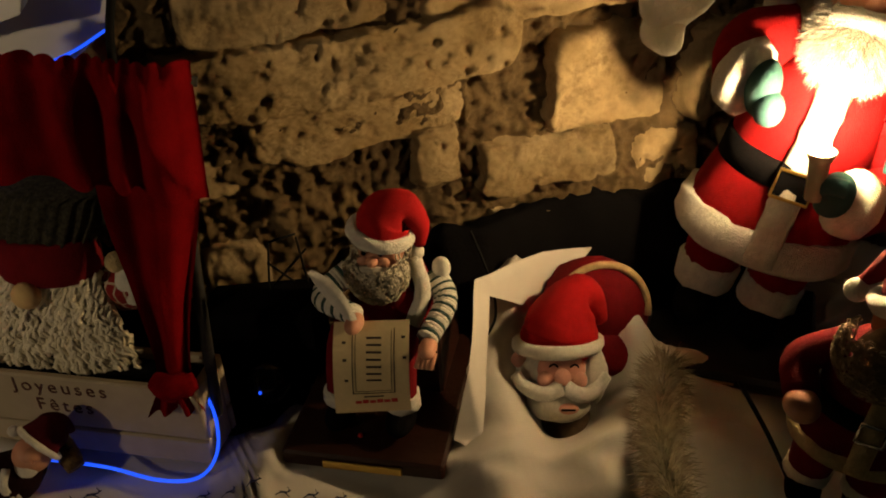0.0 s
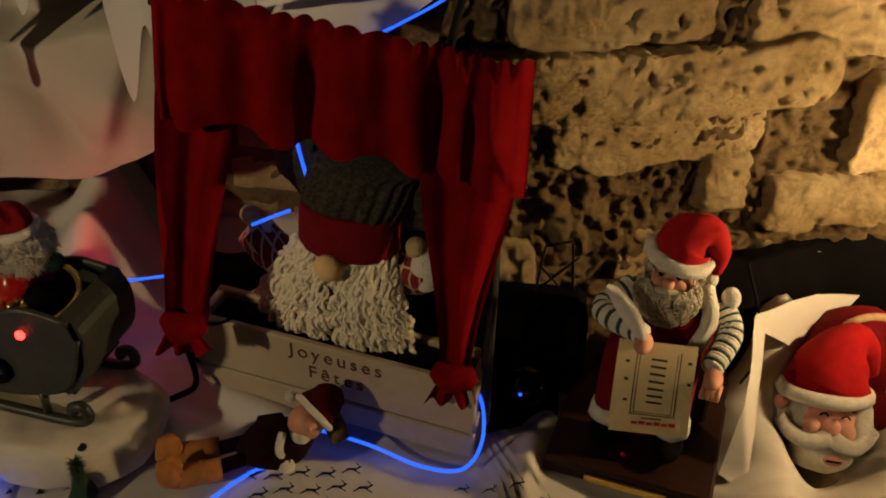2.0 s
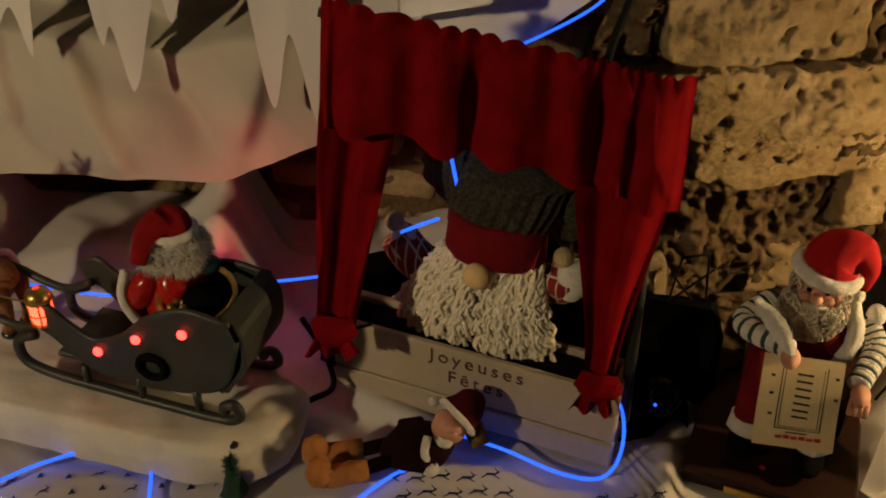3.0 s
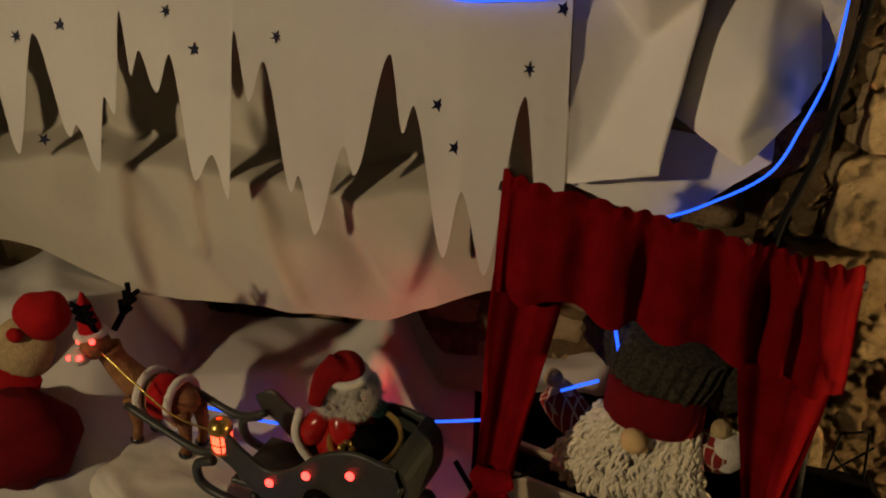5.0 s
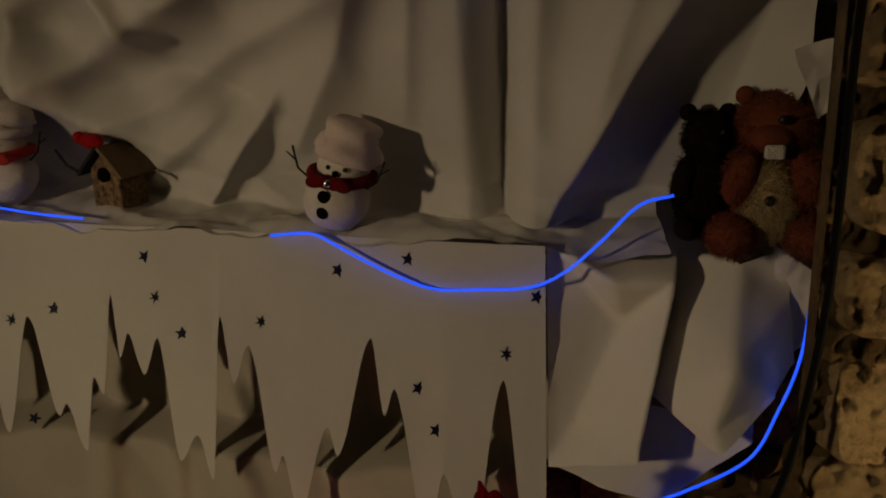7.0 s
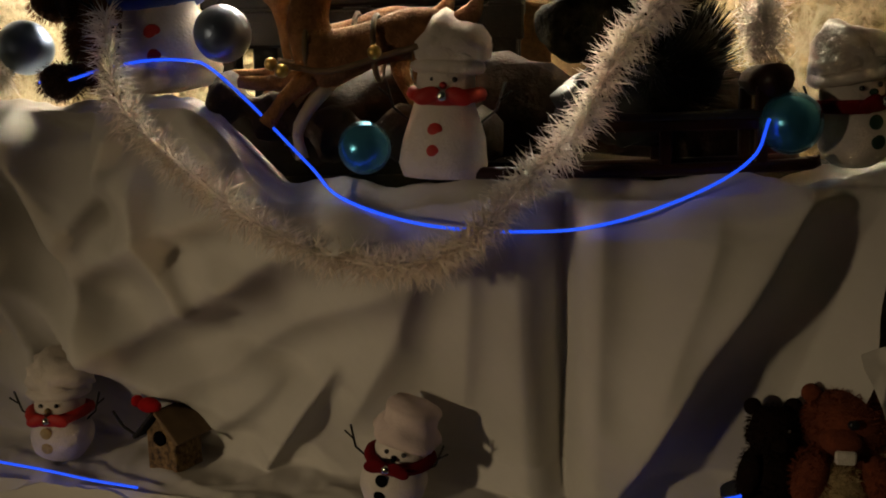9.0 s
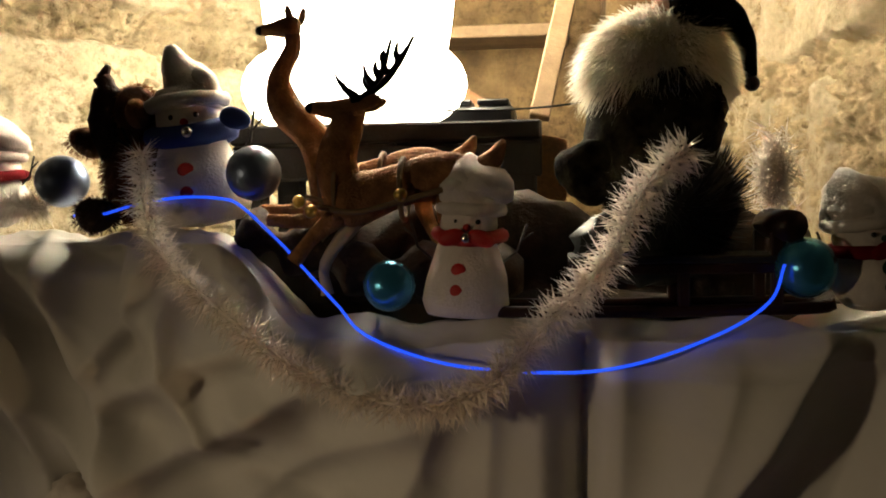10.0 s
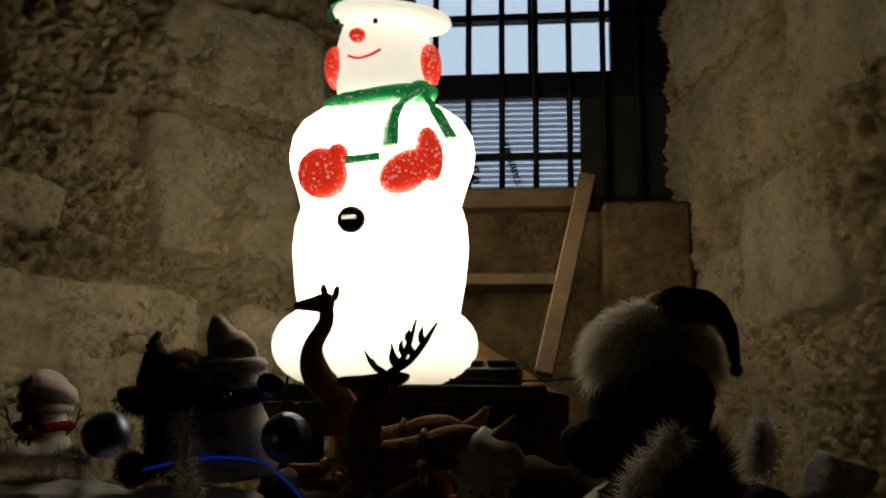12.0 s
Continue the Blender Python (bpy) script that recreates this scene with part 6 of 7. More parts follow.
Build().ell((0.215, -0.062, 0.050), (0.006, 0.006, 0.004), 0).make("switch", GLOSSBLACK, orn)


def ribbon(b, pts, th, y0, y1, mi=0):
    """A flat bent strip between two depths."""
    pts = [Vector((p[0], 0, p[1])) for p in pts]
    v, f = [], []
    for i, p in enumerate(pts):
        d = (pts[min(i + 1, len(pts) - 1)] - pts[max(i - 1, 0)]).normalized()
        n = Vector((-d.z, 0, d.x)) * th / 2
        v += [p + n + Vector((0, y0, 0)), p - n + Vector((0, y0, 0)), p - n + Vector((0, y1, 0)), p + n + Vector((0, y1, 0))]
    for i in range(len(pts) - 1):
        for k in range(4):
            f.append((i * 4 + k, i * 4 + (k + 1) % 4, i * 4 + 4 + (k + 1) % 4, i * 4 + 4 + k))
    f += [(3, 2, 1, 0), tuple(len(v) - 4 + k for k in range(4))]
    b.add(v, f, mi, False)


def side_plate(y0, y1):
    top = curve_pts([(-0.050, 0.163, 0), (-0.025, 0.178, 0), (0.000, 0.160, 0), (0.035, 0.142, 0), (0.075, 0.158, 0), (0.110, 0.190, 0), (0.160, 0.212, 0), (0.215, 0.205, 0)], 5)
    low = curve_pts([(-0.045, 0.150, 0), (-0.020, 0.135, 0), (0.010, 0.108, 0), (0.050, 0.092, 0), (0.100, 0.090, 0), (0.160, 0.098, 0), (0.200, 0.120, 0), (0.222, 0.185, 0)], 5)
    q = Build()
    n = len(top)
    v = [Vector((p.x, y, p.y)) for y in (y0, y1) for line in (top, low) for p in line]
    f = [(i, i + 1, n + i + 1, n + i) for i in range(n - 1)] + [(2 * n + i, 3 * n + i, 3 * n + i + 1, 2 * n + i + 1) for i in range(n - 1)]
    f += [(i, 2 * n + i, 2 * n + i + 1, i + 1) for i in range(n - 1)] + [(n + i, n + i + 1, 3 * n + i + 1, 3 * n + i) for i in range(n - 1)]
    q.add(v, f, 0, False)
    for line in (top, low):
        q.tube([Vector((p.x, (y0 + y1) / 2, p.y)) for p in line], 0.0042, 0, 6)
    return q


for y0, y1 in ((-0.040, -0.033), (0.064, 0.071)):
    sp = side_plate(y0, y1).make("sleigh_side", SLEIGHM, orn, "dark grey-green sleigh side")
    ym = (y0 + y1) / 2
    r = Build()
    run = curve_pts([(-0.050, ym, 0.130), (-0.078, ym, 0.115), (-0.075, ym, 0.085), (-0.035, ym, 0.072), (0.05, ym, 0.066), (0.13, ym, 0.062), (0.190, ym, 0.060), (0.213, ym, 0.070), (0.208, ym, 0.086), (0.194, ym, 0.082), (0.195, ym, 0.073)], 5)
    r.tube(run, 0.0065, 0, 8)
    r.make("runner", SLEIGHM, orn)
    for x in (0.01, 0.085, 0.160):
        Build().tube([(x, ym, 0.068), (x, ym, 0.098)], 0.005, 0, 8).make("strut", SLEIGHM, orn)
Build().box((-0.03, -0.033, 0.098), (0.20, 0.064, 0.106), 0, 0.002).make("sleigh_floor", SLEIGHM, orn)
q = Build()
ribbon(q, [(p.x, p.y) for p in curve_pts([(0.19, 0.10, 0), (0.222, 0.14, 0), (0.225, 0.19, 0), (0.205, 0.212, 0)], 4)], 0.006, -0.034, 0.066)
q.make("sleigh_back", SLEIGHM, orn)
for x, z in ((0.039, 0.130), (0.0946, 0.161), (0.157, 0.183)):
    Build().ell((x, -0.0425, z), (0.0058, 0.004, 0.0058), 0).make("red_light", REDLED, orn, "small glowing red light")
wr = Build().tube([Vector((0.11 + 0.017 * math.cos(w), -0.043, 0.125 + 0.015 * math.sin(w))) for w in [2 * math.pi * i / 14 for i in range(15)]], 0.005, 0, 7, False, 0.4, 200)
wr.make("wreath", BLACK, orn)
for y in (-0.030, 0.055):
    Build().tube(curve_pts([(-0.03, y, 0.150), (-0.08, y + 0.004, 0.128), (-0.14, y + 0.008, 0.140), (-0.205, y + 0.012, 0.158)], 6), 0.0055, 0, 8).make("shaft", SLEIGHM, orn)
s = Build()
s.ell((0.062, 0.016, 0.160), (0.050, 0.046, 0.070), 0, lump=0.08)
s.ell((0.032, -0.014, 0.180), (0.022, 0.024, 0.036), 0, (0, 30, 0), lump=0.1)
s.ell((0.085, -0.020, 0.170), (0.026, 0.020, 0.052), 0, (0, -15, 0), lump=0.1)
s.tube(curve_pts([(0.014, -0.022, 0.212), (0.010, -0.034, 0.180), (0.026, -0.038, 0.148), (0.055, -0.040, 0.128)], 5), 0.007, 1, 8, True, 0.15)
s.ell((0.066, 0.020, 0.244), (0.034, 0.034, 0.036), 2, lump=0.1)
curls(s, (0.066, 0.016, 0.236), (0.046, 0.042, 0.030), 350, 0.006, 0.0008, 2, lambda v: v.z < 0.6)
hair_on(s, (0.066, 0.016, 0.236), (0.044, 0.040, 0.030), 3800, 0.016, 0.0004, 2, lambda v: v.z < 0.6, 0.5, 0.8)
s.ell((0.068, 0.016, 0.272), (0.027, 0.027, 0.026), 3, (0, 8, 0), lump=0.06)
s.tube(curve_pts([(0.064, 0.004, 0.284), (0.052, -0.018, 0.272), (0.046, -0.034, 0.238)], 6), [0.021 - 0.0009 * i for i in range(13)], 3, 12, True, 0.08)
s.tube([Vector((0.066 + 0.031 * math.cos(w), 0.016 + 0.031 * math.sin(w), 0.264)) for w in [2 * math.pi * i / 20 for i in range(21)]], 0.006, 4, 7, False, 0.2)
s.make("seated_doll", [REDGLAZE, FLEECE, HAIR, mat("brick_red_felt", (0.24, 0.007, 0.008), 0.9, var=0.25, scale=40, bump=0.4, bscale=500, spec=0.1), FLEECE], orn, "red glazed seated doll with white curls").matrix_local = Matrix.Translation((0.048, 0.028, 0.030)) @ Matrix.Scale(0.88, 4)
bag = Build().ell((0.150, 0.015, 0.165), (0.044, 0.040, 0.040), 0, lump=0.2)
bag.tube([Vector((0.150 + 0.045 * math.cos(w), 0.010 + 0.040 * math.sin(w), 0.200 + 0.014 * math.sin(w))) for w in [2 * math.pi * i / 20 for i in range(21)]], 0.0038, 1, 6, False, 0.3, 200)
for k in range(10):
    bag.ell((0.142 + random.uniform(-0.018, 0.018), -0.004 + random.uniform(-0.018, 0.018), 0.194 + random.uniform(0, 0.006)), 0.0048, 1)
bag.ell((0.125, 0.03, 0.225), (0.014, 0.012, 0.013), 2, lump=0.3)
bag.ell((0.150, 0.045, 0.220), (0.013, 0.012, 0.012), 3, lump=0.3)
bag.make("toy_sack", [BLACK, GOLD, REDGLAZE, TEAL], orn, "dark toy sack with gold edge")
ln = Build().lathe([(0.002, 0.150), (0.012, 0.152), (0.0135, 0.158), (0.0135, 0.176), (0.012, 0.180)], 0, 12, Matrix.Translation((-0.036, -0.032, 0)))
lantern = ln.make("lantern", REDLANT, orn, "gold lantern glowing red")
lc = Build().lathe([(0.0145, 0.180), (0.0165, 0.184), (0.013, 0.194), (0.004, 0.199)], 0, 14, Matrix.Translation((-0.036, -0.032, 0)))
for k in range(6):
    a = 2 * math.pi * k / 6
    lc.tube([(-0.036 + 0.0145 * math.cos(a), -0.032 + 0.0145 * math.sin(a), 0.150), (-0.036 + 0.0145 * math.cos(a), -0.032 + 0.0145 * math.sin(a), 0.182)], 0.0011, 0, 5)
for z in (0.151, 0.165):
    lc.tube([(-0.036 + 0.0145 * math.cos(w), -0.032 + 0.0145 * math.sin(w), z) for w in [2 * math.pi * i / 14 for i in range(15)]], 0.0010, 0, 5, False)
lc.make("lantern_cage", GOLD, lantern)
dr = Build()
dr.ell((-0.190, 0.040, 0.140), (0.060, 0.028, 0.030), 0, (0, -6, 0))
for x, y in ((-0.235, 0.022), (-0.228, 0.056), (-0.150, 0.024), (-0.146, 0.056)):
    dr.tube(curve_pts([(x, y, 0.135), (x + 0.004, y, 0.095), (x - 0.002, y, 0.066)], 4), [0.013, 0.012, 0.010, 0.009, 0.008, 0.0075, 0.0075, 0.0075, 0.008], 0, 8)
    dr.ell((x - 0.003, y, 0.061), (0.011, 0.009, 0.007), 3)
dr.tube(curve_pts([(-0.232, 0.040, 0.145), (-0.262, 0.036, 0.175), (-0.272, 0.030, 0.205)], 5), [0.024, 0.023, 0.022, 0.021, 0.020, 0.019, 0.018, 0.018, 0.018, 0.019, 0.02], 0, 10)
dr.ell((-0.280, 0.018, 0.213), (0.020, 0.024, 0.019), 0, (0, 20, 0))
dr.ell((-0.290, -0.002, 0.203), (0.014, 0.016, 0.012), 4)
for sx in (-1, 1):
    an = curve_pts([(-0.272 + 0.006 * sx, 0.032 + 0.010 * sx, 0.228), (-0.268 + 0.012 * sx, 0.036 + 0.022 * sx, 0.255), (-0.262 + 0.016 * sx, 0.036 + 0.028 * sx, 0.280)], 4)
    dr.tube(an, 0.0048, 5, 6)
    for i in (3, 5, 7):
        dr.tube([an[i], an[i] + Vector((-0.012, 0.012 * sx, 0.014))], 0.0038, 5, 6)
        dr.tube([an[i], an[i] + Vector((0.014, 0.004 * sx, 0.012))], 0.0038, 5, 6)
down_hat(dr, (-0.290, 0.022, 0.228), 0.017, (-0.294, 0.022, 0.292), 1, 2, 0.006)
dr.tube([(-0.196, 0.040, 0.140), (-0.166, 0.040, 0.142)], 0.0325, 1, 16)
for x in (-0.212, -0.160):
    dr.tube([Vector((x, 0.040 + 0.0325 * math.cos(w), 0.141 + 0.0325 * math.sin(w))) for w in [2 * math.pi * i / 18 for i in range(19)]], 0.0062, 2, 7, False, 0.15)
dr.make("reindeer", [DEERM, FELT, FLEECE, GLOSSBLACK, HAIR, BLACK], orn, "brown reindeer with red blanket and hat")
for x, y, z in ((-0.300, -0.014, 0.205), (-0.278, -0.016, 0.212), (-0.296, 0.004, 0.223), (-0.266, 0.000, 0.232)):
    Build().ell((x, y, z), 0.0040, 0).make("red_light", REDLED, orn, "small glowing red light")
Build().tube(curve_pts([(-0.262, 0.008, 0.212), (-0.20, 0.0, 0.182), (-0.13, -0.012, 0.160), (-0.04, -0.03, 0.172)], 8), 0.0013, 0, 5).make("rein", GOLD, orn, "gold cord rein")

b = Build()
b.ell((0, 0, 0.09), (0.050, 0.035, 0.060), 0, (0, 30, 0), lump=0.15)
b.ell((0.045, 0.0, 0.155), (0.042, 0.034, 0.040), 1, lump=0.2)
b.ell((0.012, -0.028, 0.135), (0.012, 0.008, 0.012), 1)
b.ell((-0.02, 0.0, 0.040), (0.060, 0.050, 0.045), 1, lump=0.15)
tagged(b.make("stuffed_stocking", [CREAMPLUSH, FELT], at=pose(-0.945, 1.20, 0.745)), "red and cream stuffed stocking leaning behind the reindeer", "stocking")
b = Build().ell((0, 0, 0.05), (0.10, 0.07, 0.075), 0, lump=0.2)
tagged(b.make("velvet_cushion", [DEEPRED], at=pose(-0.93, 1.10, 0.70)), "dark red velvet cushion on the white paper", "cushion")

# mini tree, dark bauble, stand and boxes between the crate and the desk
b = Build().lathe([(0.001, 0.0), (0.014, 0.0), (0.014, 0.006), (0.004, 0.008)], 1, 12)
b.strands(700, lambda: (lambda h: (Vector((0, 0, 0.008 + 0.052 * h)), Vector((math.cos(a := random.uniform(0, 6.28)), math.sin(a), 0.3)) * 1.0))(random.random()), 0.012, 0.0009, 0)
b.lathe([(0.016, 0.008), (0.010, 0.028), (0.001, 0.060)], 0, 12, None, 0.3, 200)
tagged(b.make("bottle_brush_tree", [GREENP, WOOD], at=pose(-0.352, 0.836, 0.690)), "tiny dark green bottle-brush tree on the white paper", "tree")
b = Build().ell((0, 0, 0.030), 0.030, 0, seg=24, rings=16)
db = b.make("dark_bauble", mat("dark_glass", (0.006, 0.006, 0.012), 0.12, 0.3, var=0.1, bump=0.0), at=pose(0.172, 0.935, 0.700))
tagged(db, "dark glossy bauble with a blue light glint", "bauble")
Build().ell((-0.012, -0.0275, 0.036), 0.0022, 0).make("blue_light", BLUEWIRE, db, "tiny glowing blue light")
b = Build().box((-0.075, -0.04, 0.0), (0.075, 0.05, 0.115), 0, 0.012)
tagged(b.make("black_speaker", BLACK, at=pose(0.185, 1.0, 0.695, 0, 0, -12)), "small black cloth-covered box against the stone wall", "box")
b = Build()
for a, c in (((0, 0, 0), (0.02, 0.0, 0.16)), ((0.07, 0, 0), (0.055, 0, 0.16)), ((0.02, 0, 0.16), (0.055, 0, 0.165)), ((0.01, 0.01, 0.08), (0.065, 0, 0.14)), ((0.06, 0.01, 0.07), (0.015, 0, 0.13))):
    b.tube([a, c], 0.0016, 0, 6)
tagged(b.make("wire_stand", CABLE, at=pose(0.185, 1.018, 0.72)), "thin black wire stand against the rubble wall", "stand")

# ---- ledge: little snowmen, bird house, plush toys ----
WARMW = mat("white_sock_cloth", (0.74, 0.68, 0.62), 0.95, var=0.12, scale=60, bump=0.5, bscale=300)
PINKW = mat("pinkish_white_cap", (0.72, 0.60, 0.56), 0.95, var=0.12, scale=60, bump=0.5, bscale=300)
NAVYC = mat("navy_scarf", (0.018, 0.045, 0.22), 0.8, var=0.2)


def snowman(at, scale, label, body_mat, cap_mat, scarf_mat, btn_mat, cap="soft", twigs=True, lean_x=0.0, slim=False):
    b = Build()
    if slim:
        b.lathe([(0.005, 0), (0.048, 0.004), (0.054, 0.02), (0.050, 0.05), (0.038, 0.085), (0.033, 0.10), (0.036, 0.115), (0.034, 0.135), (0.01, 0.15)], 0, 24, None, 0.04, 30)
        hz, hr = 0.128, 0.036
    else:
        b.ell((0, 0, 0.045), (0.050, 0.046, 0.046), 0, lump=0.06)
        b.ell((lean_x * 0.5, 0, 0.098), (0.040, 0.037, 0.034), 0, lump=0.05)
        hz, hr = 0.112, 0.041
    c = Vector((lean_x * 0.6, 0.002, hz))
    if cap == "tall":
        b.tube(curve_pts([c, c + Vector((0.004, 0, 0.025)), c + Vector((0.008, 0, 0.052))], 5), [hr * 1.16 * k for k in (1.0, 1.05, 1.04, 1.0, 0.93, 0.86, 0.82, 0.80, 0.80, 0.81, 0.78)], 1, 18, True, 0.22, 50)
        b.ell(c + Vector((-0.022, -0.012, 0.026)), (0.024, 0.024, 0.014), 1, (0, -15, 0), lump=0.25)
    elif cap == "swirl":
        b.tube([c + Vector((hr * 1.1 * math.cos(w), hr * 1.06 * math.sin(w), 0.008)) for w in [2 * math.pi * i / 22 for i in range(23)]], 0.0085, 1, 8, False, 0.1)
        b.tube(curve_pts([c + Vector((0, 0, 0.004)), c + Vector((0.004, 0, 0.026)), c + Vector((-0.004, 0, 0.046)), c + Vector((-0.010, 0, 0.072))], 5), [hr * k for k in (1.08, 1.08, 1.05, 1.0, 0.94, 0.88, 0.80, 0.78, 0.70, 0.62, 0.56, 0.52, 0.44, 0.36, 0.28, 0.16)], 1, 16, True, 0.16, 60)
        b.ell(c + Vector((0.018, -0.01, 0.026)), (0.020, 0.018, 0.018), 1, (0, 30, 0), lump=0.2)
        for sx in (-1, 1):
            b.ell(c + Vector((0.036 + 0.016 * sx, -hr * 0.9, -0.024 + 0.006 * sx)), (0.017, 0.006, 0.012), 2, (0, sx * 25, 0), lump=0.2)
    else:
        b.tube([c + Vector((hr * 1.02 * math.cos(w), hr * 1.0 * math.sin(w), 0.006)) for w in [2 * math.pi * i / 22 for i in range(23)]], 0.0085, 1, 8, False, 0.25, 70)
        b.tube(curve_pts([c + Vector((0, 0, 0.0)), c + Vector((0.001, 0, 0.024)), c + Vector((0.008, -0.002, 0.040)), c + Vector((0.018, -0.006, 0.050))], 4), [hr * k for k in (1.0, 1.04, 1.06, 1.08, 1.12, 1.14, 1.13, 1.10, 1.08, 1.05, 1.0, 0.90, 0.66)], 1, 18, True, 0.25, 55)
        b.ell(c + Vector((0.010, -0.004, 0.036)), (hr * 1.16, hr * 1.05, 0.026), 1, (0, 14, 0), lump=0.22, freq=45)
        b.ell(c + Vector((-0.014, -0.006, 0.030)), (hr * 0.8, hr * 0.95, 0.022), 1, (0, -20, 0), lump=0.25, freq=50)
    for sx in (-1, 1):
        b.ell(c + Vector((sx * 0.013, -hr * 0.93, -0.009)), 0.0034, 4)
    b.ell(c + Vector((0.0, -hr * 1.02, -0.016)), (0.0045, 0.007, 0.0045), 3)
    nz = hz - 0.028
    b.tube([Vector((lean_x * 0.4 + (hr + 0.004) * math.cos(w), (hr + 0.004) * math.sin(w), nz + 0.003 * math.cos(w * 2))) for w in [2 * math.pi * i / 22 for i in range(23)]], 0.0088 if cap != "swirl" else 0.0125, 2, 8, False, 0.15)
    for sx in (-1, 1) if cap != "swirl" else ():
        b.ell((sx * 0.018 + 0.004, -hr - 0.010, nz), (0.017, 0.006, 0.010), 2, (0, sx * 18, 0))
    b.ell((0.004, -hr - 0.014, nz), (0.006, 0.005, 0.006), 5)
    for z in (0.060, 0.036):
        r = 0.047 if not slim else 0.050 - (z - 0.036) * 0.2
        b.ell((-0.004, -r * (0.93 if not slim else 0.97), z), (0.0095, 0.004, 0.0095), 3)
    if twigs:
        for sx in (-1, 1):
            b.tube([(sx * 0.044, 0, 0.07), (sx * 0.062, -0.006, 0.085), (sx * 0.072, -0.008, 0.118)], 0.0018, 6, 5)
            b.tube([(sx * 0.064, -0.006, 0.095), (sx * 0.080, -0.010, 0.108)], 0.0014, 6, 5)
    root = thing("toy_snowman", at @ Matrix.Scale(scale, 4), label, "snowman", "little cloth snowmen")
    spec = [("body", False, ""), ("cap", False, ""), ("scarf", False, ""), (lambda c: "button" if c.z < 0.08 else "nose", True, ""), ("eye", True, ""), ("bead", True, "silver bead"), ("twig_arm", True, "thin dark twig")]
    return assemble(b, root, [body_mat, cap_mat, scarf_mat, btn_mat, GLOSSBLACK, SILVER, BLACKWOOD], spec)


snowman(pose(-0.447, 1.410, 1.408, 0, 8, -12), 0.98, "leaning cloth snowman with floppy white cap and dark red scarf", WARMW, PINKW, DEEPRED, BLACK, "tall", True, 0.016)
snowman(pose(-1.02, 1.565, 1.412), 1.02, "cloth snowman with white cap and bright red bow on the ledge", WARMW, WARMW, REDBTN, CREAMPLUSH, "soft")
snowman(pose(-0.358, 1.412, 1.882, 0, 3, -4), 1.12, "white cloth snowman with glittering red bow and red buttons", WARMW, WARMW, REDBTN, REDBTN, "soft", True, 0.004, True)
snowman(pose(-0.775, 1.545, 2.010, 0, -7, 10), 1.42, "tall cream cloth snowman with swirled cap and navy scarf", WARMW, WARMW, NAVYC, REDBTN, "swirl", True, 0.0, True)
snowman(pose(-1.165, 1.62, 2.012), 1.0, "little cloth snowman with pinkish white cap among tinsel", WARMW, PINKW, DEEPRED, BLACK, "soft")
snowman(pose(0.195, 1.44, 1.885, 0, -10, 20), 1.05, "cloth snowman with white cap and green buttons by the niche wall", WARMW, WARMW, DEEPRED, GREENP, "soft")

h = thing("bird_house", pose(-0.822, 1.545, 1.412, 0, 0, -22) @ Matrix.Scale(1.25, 4), "tiny wooden bird house with bark roof and red bird", "bird house")
BARK = mat("speckled_bark", (0.42, 0.27, 0.12), 0.9, var=0.7, scale=120, bump=0.8, bscale=300, dark=(0.05, 0.03, 0.02))
q = Build().box((-0.024, -0.022, 0.0), (0.024, 0.026, 0.050), 0, 0.001)
q.add([(-0.024, -0.022, 0.05), (0.024, -0.022, 0.05), (0, -0.022, 0.075), (-0.024, 0.026, 0.05), (0.024, 0.026, 0.05), (0, 0.026, 0.075)], [(0, 1, 2), (3, 5, 4), (0, 2, 5, 3), (1, 4, 5, 2)], 0, False)
q.make("house_body", BARK, h)
# flat black disc painted for the dark inside of the entrance hole
Build().lathe([(0.001, 0), (0.0095, 0), (0.0095, 0.003), (0.001, 0.003)], 0, 16, pose(0, -0.0225, 0.045, 90, 0, 0)).make("hole_disc", BLACK, h)
for sx in (-1, 1):
    q = Build().box((-0.002, -0.032, 0.0), (0.050, 0.034, 0.005), 0, 0.001)
    q.make("roof_board", WOOD if sx > 0 else BLACKWOOD, h).matrix_local = pose(0, 0, 0.078, 0, 46, 0) if sx > 0 else pose(0, 0, 0.078, 0, 46, 180)
Build().tube([(-0.03, -0.03, 0.045), (-0.055, -0.03, 0.055), (-0.07, -0.032, 0.075)], 0.002, 0, 5).make("twig", BLACKWOOD, h)
q = Build().ell((-0.012, -0.025, 0.088), (0.019, 0.010, 0.010), 0).ell((-0.030, -0.027, 0.092), 0.008, 0)
tagged(q.make("red_bird", FELT, at=pose(-0.822, 1.545, 1.412, 0, 0, -22) @ Matrix.Scale(1.25, 4)), "tiny red felt bird perched on the bird house", "bird")

b = Build()
b.ell((0, 0, 0.075), (0.062, 0.050, 0.078), 0, lump=0.08)
b.ell((-0.006, -0.030, 0.070), (0.040, 0.026, 0.062), 1, lump=0.06)
b.ell((0.0, -0.004, 0.180), (0.056, 0.050, 0.050), 0, lump=0.06)
b.ell((-0.008, -0.044, 0.168), (0.030, 0.024, 0.022), 0, lump=0.05)
b.box((-0.020, -0.071, 0.142), (0.008, -0.062, 0.162), 2, 0.003)
b.ell((0.004, -0.058, 0.196), (0.008, 0.006, 0.007), 3)
b.ell((-0.006, -0.0565, 0.078), (0.008, 0.005, 0.008), 3)
for sx in (-1, 1):
    b.ell((sx * 0.046, -0.036, 0.108), (0.024, 0.024, 0.042), 0, (0, sx * -18, 0), lump=0.1)
    b.ell((sx * 0.056, -0.046, 0.022), (0.036, 0.044, 0.032), 0, (0, sx * 20, 0), lump=0.08)
